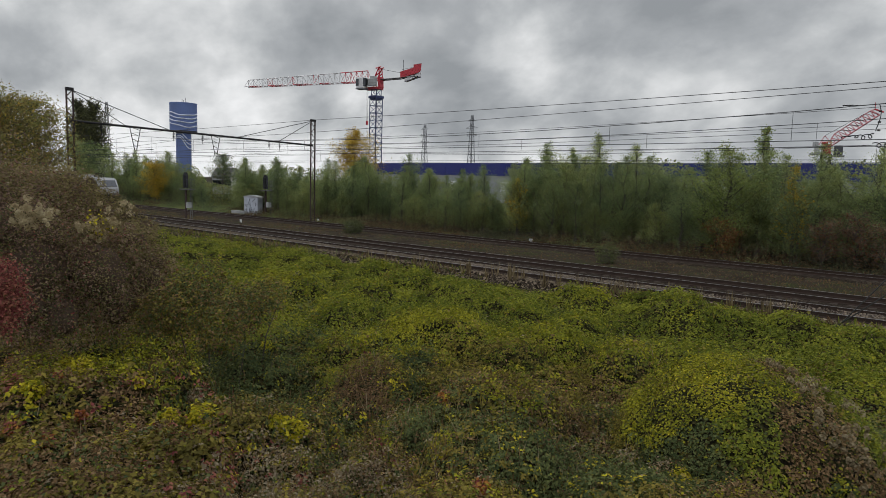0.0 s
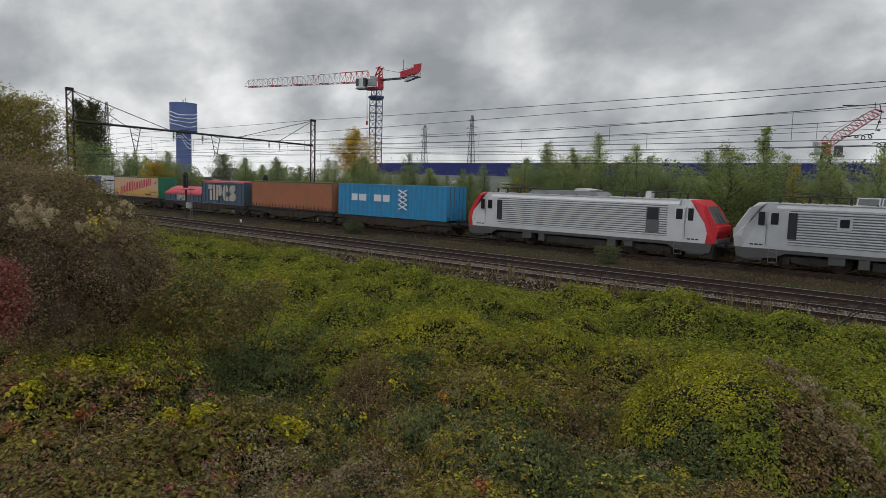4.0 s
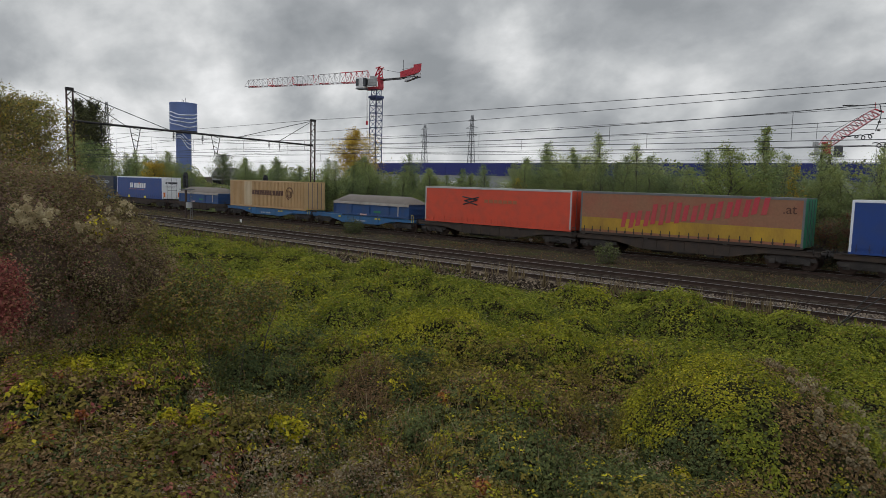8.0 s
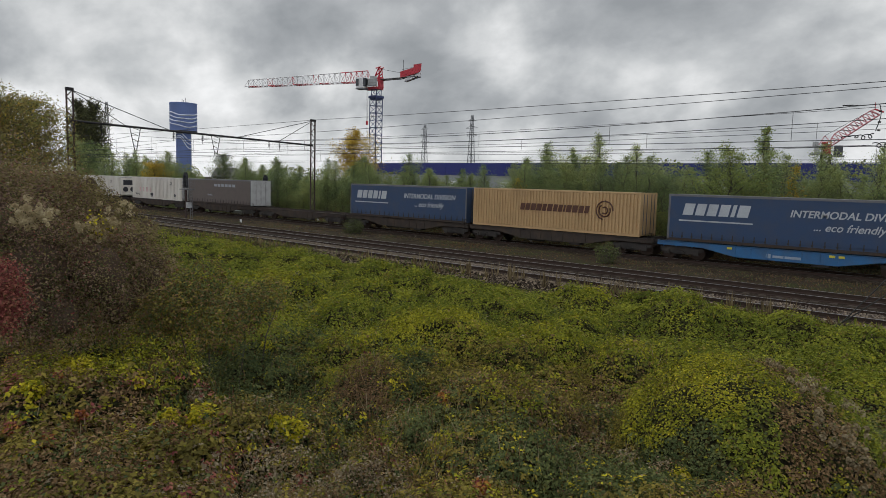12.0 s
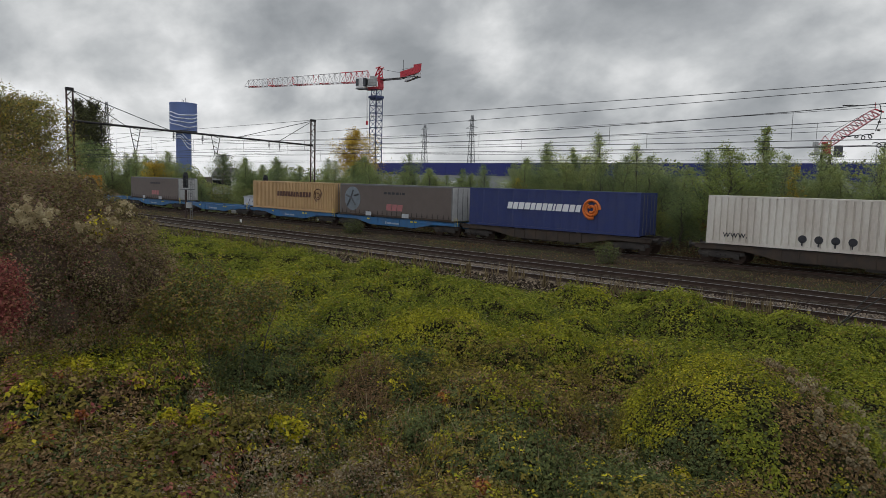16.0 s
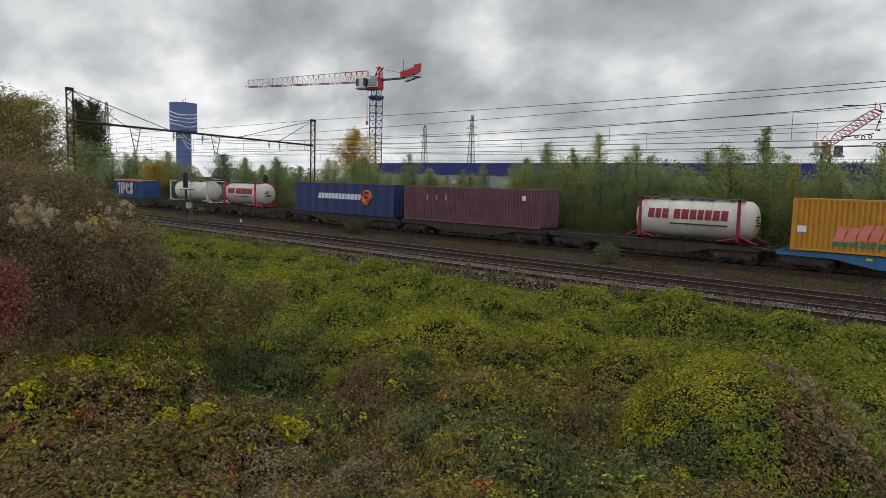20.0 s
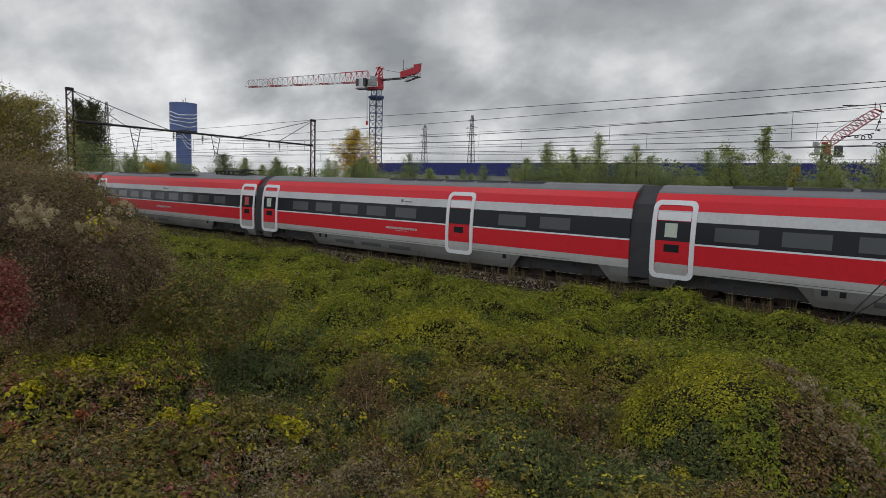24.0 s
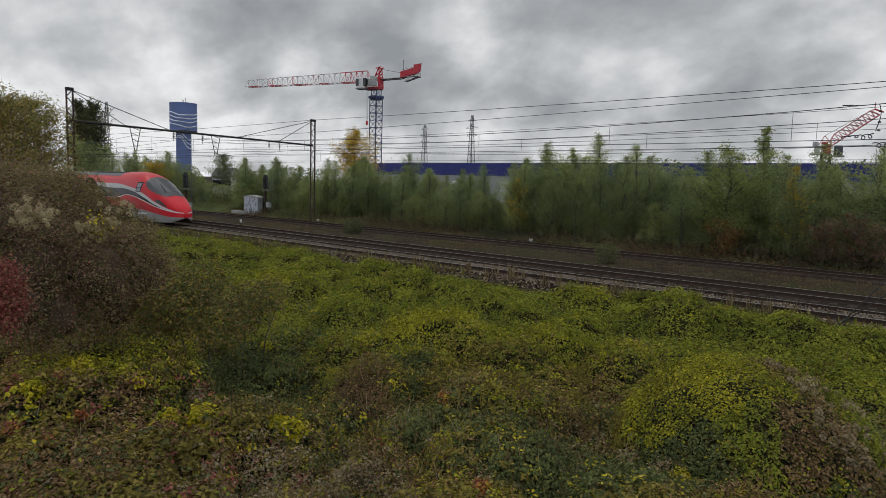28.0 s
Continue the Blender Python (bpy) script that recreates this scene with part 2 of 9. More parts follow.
def ballast_material():
    m, n, l, b = material("stone_ballast", 0.95)
    b.inputs["Specular IOR Level"].default_value = 0.08
    co = n.new("ShaderNodeTexCoord")
    v, a = n.new("ShaderNodeTexVoronoi"), n.new("ShaderNodeTexNoise")
    v.inputs["Scale"].default_value = 16
    a.inputs["Scale"].default_value, a.inputs["Detail"].default_value = 0.6, 6
    l.new(co.outputs["Object"], v.inputs[0]), l.new(co.outputs["Object"], a.inputs[0])
    bw = n.new("ShaderNodeSeparateXYZ")
    l.new(v.outputs["Color"], bw.inputs[0])
    r = n.new("ShaderNodeValToRGB")
    e = r.color_ramp.elements
    e[0].position, e[0].color = 0.0, (0.016, 0.011, 0.007, 1)
    e[1].position, e[1].color = 1.0, (0.12, 0.092, 0.066, 1)
    e.new(0.6).color = (0.038, 0.027, 0.018, 1)
    l.new(bw.outputs[0], r.inputs[0])
    mx = n.new("ShaderNodeMixRGB")
    mx.inputs[2].default_value = (0.022, 0.016, 0.011, 1)
    mr = n.new("ShaderNodeMapRange")
    mr.inputs[1].default_value, mr.inputs[2].default_value, mr.inputs[4].default_value = 0.4, 0.65, 0.75
    l.new(a.outputs[0], mr.inputs[0]), l.new(mr.outputs[0], mx.inputs[0]), l.new(r.outputs[0], mx.inputs[1])
    l.new(mx.outputs[0], b.inputs["Base Color"])
    bp = n.new("ShaderNodeBump")
    bp.inputs["Strength"].default_value, bp.inputs["Distance"].default_value = 1.0, 0.05
    l.new(v.outputs["Distance"], bp.inputs["Height"]), l.new(bp.outputs[0], b.inputs["Normal"])
    return m


SOIL, BALLAST = soil_material(), ballast_material()


def ground_sheet():
    xs = [-4500, -2500, -1200, -600, -300, -200] + [-150 + 2.0 * i for i in range(91)] + [60, 120, 300, 700, 1500, 3000, 4500]
    ys = [-4500, -1500, -400, -80, -20] + [-6 + 1.5 * i for i in range(60)] + [90, 110, 160, 300, 700, 1500, 3000, 4500]
    X, Y = np.meshgrid(np.array(xs, float), np.array(ys, float))
    Z = GROUND_Z + 0.06 * waves(X, Y, 5) * (np.abs(X) < 200)
    bm = bmesh.new()
    g = [[bm.verts.new((X[j, i], Y[j, i], Z[j, i])) for i in range(len(xs))] for j in range(len(ys))]
    for j in range(len(ys) - 1):
        for i in range(len(xs) - 1):
            bm.faces.new((g[j][i], g[j][i + 1], g[j + 1][i + 1], g[j + 1][i]))
    return tagged(part("ground", bm, SOIL, smooth=True), "dark weedy railway soil", "ground", kind="structure")


ground_sheet()


def bed(name, outline, label):
    return tagged(part(name, prism(bmesh.new(), outline, -760, 1300, "x"), BALLAST), label, "ballast", kind="structure")


bed("ballast_bed_main", [(21.9, -0.9), (22.9, -0.175), (29.6, -0.175), (31.6, -0.9)], "brown stone ballast under the double track")
bed("ballast_bed_far", [(38.6, -1.0), (39.7, -0.735), (42.9, -0.735), (44.0, -1.0)], "brown stone ballast under the goods track")

RAIL_OUTLINE = [(-0.07, -0.17), (0.07, -0.17), (0.07, -0.15), (0.012, -0.13), (0.012, -0.045), (0.036, -0.03), (0.036, -0.004), (-0.036, -0.004), (-0.036, -0.03), (-0.012, -0.045), (-0.012, -0.13), (-0.07, -0.15)]


def track(name, y, z, label, x_from, x_to):
    t = empty(name, label, "railway track", "railway tracks", "structure")
    t.location = (0, y, z)
    for s in (-0.7525, 0.7525):
        r = part("rail", prism(bmesh.new(), [(s + a, b) for a, b in RAIL_OUTLINE], -750, 1290, "x"), RAILRUST, t)
        part("rail_head", boxes((-750, 1290, s - 0.034, s + 0.034, -0.004, 0.0)), RAILTOP, r, "polished running surface")
    sl = bmesh.new()
    prism(sl, [(-1.25, -0.30), (1.25, -0.30), (1.25, -0.2), (0.95, -0.16), (0.6, -0.17), (0, -0.2), (-0.6, -0.17), (-0.95, -0.16), (-1.25, -0.2)], -0.12, 0.12, "x")
    me = part("sleeper", sl, SLEEPER, t).data
    first = True
    x = x_from
    while x < x_to:
        if first:
            t.children[-1].location.x, first = x, False
        else:
            o = new("sleeper", me)
            o.parent, o.location.x = t, x
        x += 0.6
    return t


track("track_near", YA, 0, "rusty main line track on concrete sleepers", -90, 8)
track("track_middle", YB, 0, "rusty second main line track on concrete sleepers", -90, 8)
track("track_far", YC, ZC, "weed-grown goods track on sleepers", -90, 8)

# ---- overhead line ----
XM = -56.0


def lattice_mast(name, x, y, z0, z1, w, d, label):
    t = empty(name, label, "catenary mast", "portal masts")
    t.location, t.rotation_euler.z = (x, y, z0), radians(90)
    h = z1 - z0
    for sx in (-1, 1):
        part("chord", boxes((sx * w / 2 - 0.045, sx * w / 2 + 0.045, -d / 2, d / 2, 0, h)), MASTRUST, t)
    k, step = 0, 0.55
    while k * step < h - 0.3:
        a, b = (-1, 1) if k % 2 else (1, -1)
        for yy in (-d / 2, d / 2):
            part("lacing_bar", bar(bmesh.new(), (a * w / 2, yy, k * step), (b * w / 2, yy, (k + 1) * step), 0.022, 4), MASTRUST, t)
        k += 1
    part("cap", boxes((-w / 2 - 0.06, w / 2 + 0.06, -d / 2 - 0.03, d / 2 + 0.03, h - 0.25, h)), DARKSTEEL, t)
    part("footing", boxes((-0.5, 0.5, -0.5, 0.5, -0.3, 0.08), bevel=0.03), CONCRETE, t, "weathered concrete footing")
    return t


lattice_mast("catenary_mast", XM, 42.9, -0.8, 9.95, 0.52, 0.13, "rusty riveted steel lattice mast beside the goods track")
lattice_mast("catenary_mast", XM, 19.62, -0.8, 10.35, 0.46, 0.14, "rusty riveted steel lattice mast standing behind a bush")


def portal_beam():
    t = empty("portal_beam", "dark steel beam spanning the railway tracks", "portal beam")
    z0, z1, y0, y1 = 7.82, 7.27, 19.7, 42.9

    def zb(y):
        return z0 + (z1 - z0) * (y - y0) / (y1 - y0)
    part("girder", bar(bmesh.new(), (XM, y0, z0), (XM, y1, z1), 0.09, 8), DARKSTEEL, t)
    st = bmesh.new()
    for a, b in (((XM, 19.7, 10.2), (XM, 23.9, zb(23.9))), ((XM, 19.7, 10.2), (XM, 27.7, zb(27.7))), ((XM, 42.9, 9.8), (XM, 38.6, zb(38.6))), ((XM, 42.9, 9.8), (XM, 34.0, zb(34)))):
        bar(st, a, b, 0.03, 4)
    part("stay", st, WIRE, t, "thin steel stay rods")
    for y, drop, w in ((24.6, 1.9, 0.45), (31.9, 1.9, 0.45)):
        bm = bmesh.new()
        z = zb(y)
        bar(bm, (XM, y - w, z), (XM, y - 0.08, z - drop), 0.035, 4)
        bar(bm, (XM, y + w, z), (XM, y + 0.08, z - drop), 0.035, 4)
        for k in range(4):
            f, g = k / 4, (k + 0.5) / 4
            bar(bm, (XM, y - w + (w - 0.08) * f, z - drop * f), (XM, y + w - (w - 0.08) * g, z - drop * g), 0.025, 4)
        bar(bm, (XM, y - 0.7, z), (XM, y + 0.7, z), 0.09, 5)
        part("drop_bracket", bm, DARKSTEEL, t)
        part("registration_arm", bar(bmesh.new(), (XM, y, z - drop), (XM, y + 1.5, z - drop + 0.15), 0.025, 4), DARKSTEEL, t)
    for y in (21.9, 27.9, 30.6, 37.6, 38.8):
        bm = bmesh.new()
        z = zb(y)
        for k in range(4):
            bar(bm, (XM, y, z - 0.15 - 0.13 * k), (XM, y, z - 0.22 - 0.13 * k), 0.09, 8)
        bar(bm, (XM, y, z), (XM, y, z - 0.85), 0.02, 4)
        part("insulator", bm, DARKSTEEL, t)
    return t


portal_beam()


def wire(name, y, za, zb_, label, sag=0.0, r=0.010, y2=None):
    """A wire along the line: height za at the portal, zb_ at the next support."""
    bm = bmesh.new()
    y2 = y if y2 is None else y2
    pts = []
    for k in range(-3, 5):
        for i in range(10):
            f = i / 10
            x = XM + 60 * (k + f)
            zz = za + (zb_ - za) * min(1, max(0, (x - XM) / 60))
            pts.append((x, y + (y2 - y) * (x - XM) / 60, zz - sag * 4 * f * (1 - f)))
    polyline(bm, pts, r, 4)
    return tagged(part(name, bm, WIRE), label, "overhead wire", "overhead wires")


def catenary(y, zc, zm, sag, label):
    t = empty("catenary", label, "overhead wire", "overhead wires")
    bm, cw = bmesh.new(), bmesh.new()
    pts = []
    for k in range(-3, 5):
        for i in range(12):
            f = i / 12
            pts.append((XM + 60 * (k + f), y, zm - sag * 4 * f * (1 - f)))
    polyline(bm, pts, 0.013, 4)
    part("messenger_wire", bm, WIRE, t)
    for o in (-0.04, 0.04):
        polyline(cw, [(XM - 180, y + o, zc), (XM + 300, y + o, zc)], 0.009, 4)
    part("contact_wire", cw, WIRE, t)
    for k in range(-2, 3):
        for i in range(9):
            f = (i + 0.5) / 9
            if -110 < XM + 60 * (k + f) < 15:
                part("dropper", bar(bmesh.new(), (XM + 60 * (k + f), y, zm - sag * 4 * f * (1 - f)), (XM + 60 * (k + f), y, zc), 0.009, 3), WIRE, t)


catenary(YA, 5.5, 7.0, 0.95, "messenger and contact wire over the near track")
catenary(YB, 5.5, 6.8, 0.75, "messenger and contact wire over the middle track")
catenary(YC, 5.6, 6.75, 0.7, "messenger and contact wire over the goods track")
wire("feeder_wire", 42.9, 9.88, 9.95, "thick feeder wire along the mast tops", 0.12, 0.02)
wire("feeder_wire", 41.29, 8.42, 9.62, "feeder wire hung below the mast tops", 0.1, 0.018)
wire("return_wire", 34.0, 7.08, 7.8, "slack return wire above the tracks", 0.3)
wire("return_wire", 36.5, 6.72, 7.2, "slack return wire above the tracks", 0.2)
wire("return_wire", 31.0, 6.2, 6.55, "slack return wire above the tracks", 0.3)
wire("return_wire", 47.0, 5.8, 5.8, "slack wire beyond the goods track", 0.2)
wire("return_wire", 47.0, 6.6, 6.9, "slack wire beyond the goods track", 0.2)


def near_catenary_support():
    t = empty("overhead_line_support", "dark tubular support arm with looped jumper cables", "line support")
    x, y = -4.29, 29.3
    bm = bmesh.new()
    polyline(bm, [(x - 1.15, y, 7.15), (x - 0.6, y, 7.12), (x, y, 7.14)], 0.014, 6)
    part("tube", bm, DARKSTEEL, t)
    part("insulator", bar(bmesh.new(), (x - 1.2, y, 7.15), (x - 0.85, y, 7.14), 0.022, 8), DARKSTEEL, t)
    drop = [(x + 0.07 * math.sin(q * 0.45), y, 7.14 - 0.11 * q) for q in range(10)]
    part("hanging_cable", polyline(bmesh.new(), drop, 0.016, 5), RUBBER, t, "thick black cable hanging down")
    for z in (6.85, 6.45, 6.15):
        part("clamp", boxes((x - 0.01, x + 0.09, y - 0.03, y + 0.03, z, z + 0.05)), DARKSTEEL, t)
    coil = [(x - 0.1 - 0.022 * q - 0.11 * math.sin(q * 0.62), y, 6.06 - 0.002 * q - 0.10 * (1 - math.cos(q * 0.62)) * (0.55 + 0.45 * math.sin(q * 0.13))) for q in range(46)]
    part("jumper_cable", polyline(bmesh.new(), coil, 0.018, 5), RUBBER, t, "loosely coiled black jumper cable")
    coil = [(x + 0.9 - 0.022 * q - 0.12 * math.sin(q * 0.6), y, 5.72 - 0.09 * (1 - math.cos(q * 0.6))) for q in range(44)]
    part("jumper_cable", polyline(bmesh.new(), coil, 0.018, 5), RUBBER, t, "loosely coiled black jumper cable")


near_catenary_support()


def guy_wires():
    t = empty("guy_wires", "two taut steel guy wires of a line mast", "guy wire")
    for a, b in (((-3.9, 22.7, -0.25), (1.78, 21.9, 7.76)), ((-3.95, 22.7, -0.25), (2.7, 21.9, 6.1))):
        part("strand", bar(bmesh.new(), a, b, 0.018, 4), WIRE, t)


guy_wires()


def signal_mast(x, y, base, label):
    t = empty("signal_mast", label, "railway signal", "railway signals")
    t.location = (x, y, base)
    part("post", boxes((-0.1, 0.1, -0.08, 0.08, 0, 3.1)), MASTRUST, t)
    part("platform", boxes((-0.45, 1.0, -0.5, 0.5, 3.1, 3.18)), STEEL, t)
    hd = bmesh.new()
    prism(hd, [(-0.42, 3.3), (0.42, 3.3), (0.42, 4.6), (0.25, 4.95), (-0.25, 4.95), (-0.42, 4.6)], -0.08, 0.06)
    head = part("signal_head", hd, RUBBER, t, "black target board with lenses")
    for k in range(4):
        part("lens_hood", disc(bmesh.new(), (0, -0.28, 3.55 + 0.34 * k), 0.13, 0.25, sides=12), RUBBER, head)
    lad = bmesh.new()
    for s in (0.75, 1.15):
        bar(lad, (s, 0.1, 0), (s, 0.1, 4.4), 0.032, 4)
    for k in range(14):
        bar(lad, (0.75, 0.1, 0.3 + 0.3 * k), (1.15, 0.1, 0.3 + 0.3 * k), 0.024, 4)
    part("ladder", lad, STEEL, t)
    rail_ = bmesh.new()
    for z in (3.7, 4.2):
        polyline(rail_, [(-0.45, 0.5, z), (1.0, 0.5, z), (1.0, -0.5, z)], 0.02, 4)
    bar(rail_, (1.0, 0.5, 3.18), (1.0, 0.5, 4.2), 0.02, 4)
    part("guard_rail", rail_, STEEL, t)
    part("relay_box", boxes((0.35, 0.85, -0.2, 0.2, 1.15, 1.75), bevel=0.02), CONCRETE, t, "small pale relay box")


signal_mast(-67.7, 35.0, -0.8, "black railway signal on a post between tracks")
signal_mast(-67.6, 44.9, -0.85, "black railway signal on a post before the trees")


def relay_cabinet():
    t = empty("relay_cabinet", "pale grey trackside cabinet covered with dark scrawls", "cabinet")
    t.location = (-71.0, 45.4, -0.85)
    t.rotation_euler.z = radians(20)
    body = paint("pale_cabinet_paint", (0.5, 0.52, 0.55), 0.6, 0, 0.3)
    ink = paint("dark_spray", (0.05, 0.05, 0.07), 0.6, 0, 0.1)
    part("body", boxes((-1.0, 1.0, -0.5, 0.5, 0.0, 2.2), bevel=0.03), body, t)
    part("roof", prism(bmesh.new(), [(-1.1, 2.2), (1.1, 2.2), (1.05, 2.32), (0, 2.5), (-1.05, 2.32)], -0.6, 0.6), CONCRETE, t, "shallow pitched roof")
    part("door", boxes((-0.92, -0.03, -0.53, -0.5, 0.15, 2.1), bevel=0.01), body, t)
    part("door", boxes((0.03, 0.92, -0.53, -0.5, 0.15, 2.1), bevel=0.01), body, t)
    rng = random.Random(4)
    bm = bmesh.new()
    for k in range(16):
        x, z = rng.uniform(-0.85, 0.85), rng.uniform(0.3, 1.9)
        polyline(bm, [(x, -0.54, z), (x + rng.uniform(-0.2, 0.2), -0.54, z + rng.uniform(-0.4, 0.4)), (x + rng.uniform(-0.3, 0.3), -0.54, z + rng.uniform(-0.4, 0.4))], 0.028, 4)
    part("scrawl", bm, ink, t, "dark spray-painted strokes")
    low = empty("concrete_trough", "low pale concrete cable trough beside a cabinet", "trough")
    low.location = (-72.6, 44.6, -0.85)
    part("wall", boxes((-1.6, 1.3, -0.3, 0.3, 0, 0.42), bevel=0.03), CONCRETE, low)
    part("lid", boxes((-1.65, 1.35, -0.35, 0.35, 0.42, 0.5), bevel=0.02), CONCRETE, low)


relay_cabinet()


def marker(x, y, z, s, label):
    t = empty("track_marker", label, "marker post", "track markers")
    t.location = (x, y, z)
    part("stake", boxes((-0.04, 0.04, -0.04, 0.04, 0, s)), CONCRETE, t)
    part("plate", boxes((-0.18, 0.18, -0.07, -0.04, s * 0.5, s + 0.12), bevel=0.01), WHITE, t, "white plate")


marker(-29.4, 44.3, -0.85, 0.22, "small white marker plate beside the goods track")
marker(-56.9, 44.4, -0.85, 0.26, "small white marker plate at the mast")
marker(-58.8, 36.2, -0.8, 0.26, "low white marker stone between tracks")

# ---- far things ----
def at_bearing(px, dist):
    a = YAW + math.atan((px - 784) / 1162.3)
    return dist * math.sin(a), dist * math.cos(a)


def water_tower():
    t = empty("water_tower", "tall blue water tower with white painted waves", "water tower")
    x, y = at_bearing(325, 330)
    t.location = (x, y, -1)
    blue, band = paint("water_tower_blue", (0.125, 0.175, 0.35), 0.7, 0, 0.15, 0.2), paint("wave_white", (0.62, 0.66, 0.72), 0.7, 0, 0.1, 0.2)
    dirx, diry = -x / 330, -y / 330
    part("shaft", bar(bmesh.new(), (0, 0, 0), (0, 0, 25), 3.35, 40), blue, t, smooth=False)
    tank = part("tank", bar(bmesh.new(), (0, 0, 25), (0, 0, 37.2), 5.95, 48), blue, t)
    part("rim", bar(bmesh.new(), (0, 0, 24.7), (0, 0, 25.1), 6.05, 48), RUBBER, t)
    part("parapet", bar(bmesh.new(), (0, 0, 37.2), (0, 0, 37.7), 6.03, 48), blue, t)
    base = math.atan2(diry, dirx)
    for k, z in enumerate((32.6, 31.0, 29.4, 27.5)):
        bm = bmesh.new()
        pts = []
        for i in range(49):
            u = -1 + 2 * i / 48
            a = base + u * 1.5
            pts.append((6.0 * math.cos(a), 6.0 * math.sin(a), z + 0.75 * math.cos(2.9 * (u + 0.95)) + 0.15 * math.sin(u * 7 + k) - (0.5 if k == 3 else 0) * u))
        polyline(bm, pts, 0.27, 4)
        part("painted_wave", bm, band, tank)
    for k, (z, drop_) in enumerate(((22.6, 2.2), (21.0, 3.0), (19.6, 4.2))):
        bm = bmesh.new()
        pts = [(3.4 * math.cos(base + u), 3.4 * math.sin(base + u), z + drop_ * 0.5 * math.tanh(2.6 * (0.1 - u)) + 0.5 * math.cos(2.2 * (u + 0.5))) for u in (-1.4 + 2.8 * i / 30 for i in range(31))]
        polyline(bm, pts, 0.24, 4)
        part("painted_wave", bm, band, t)
    for dx, h in ((-1, 1.8), (0.5, 1.3), (2.4, 2.2)):
        part("antenna", bar(bmesh.new(), (dx, 0, 37.5), (dx, 0, 37.8 + h), 0.12, 4), STEEL, t)


water_tower()


def lattice_tower(bm, x0, x1, y0, y1, z0, z1, step, r, taper=1.0):
    cx, cy = (x0 + x1) / 2, (y0 + y1) / 2
    n = max(1, round((z1 - z0) / step))

    def c(i, k):
        f = 1 + (taper - 1) * k / n
        px, py = ((x0, y0), (x1, y0), (x1, y1), (x0, y1))[i % 4]
        return (cx + (px - cx) * f, cy + (py - cy) * f, z0 + (z1 - z0) * k / n)
    for i in range(4):
        bar(bm, c(i, 0), c(i, n), r, 4)
        for k in range(n):
            bar(bm, c(i, k), c(i + 1, k), r * 0.6, 3)
            bar(bm, c(i + (k % 2), k), c(i + 1 - (k % 2), k + 1), r * 0.6, 3)
    return bm


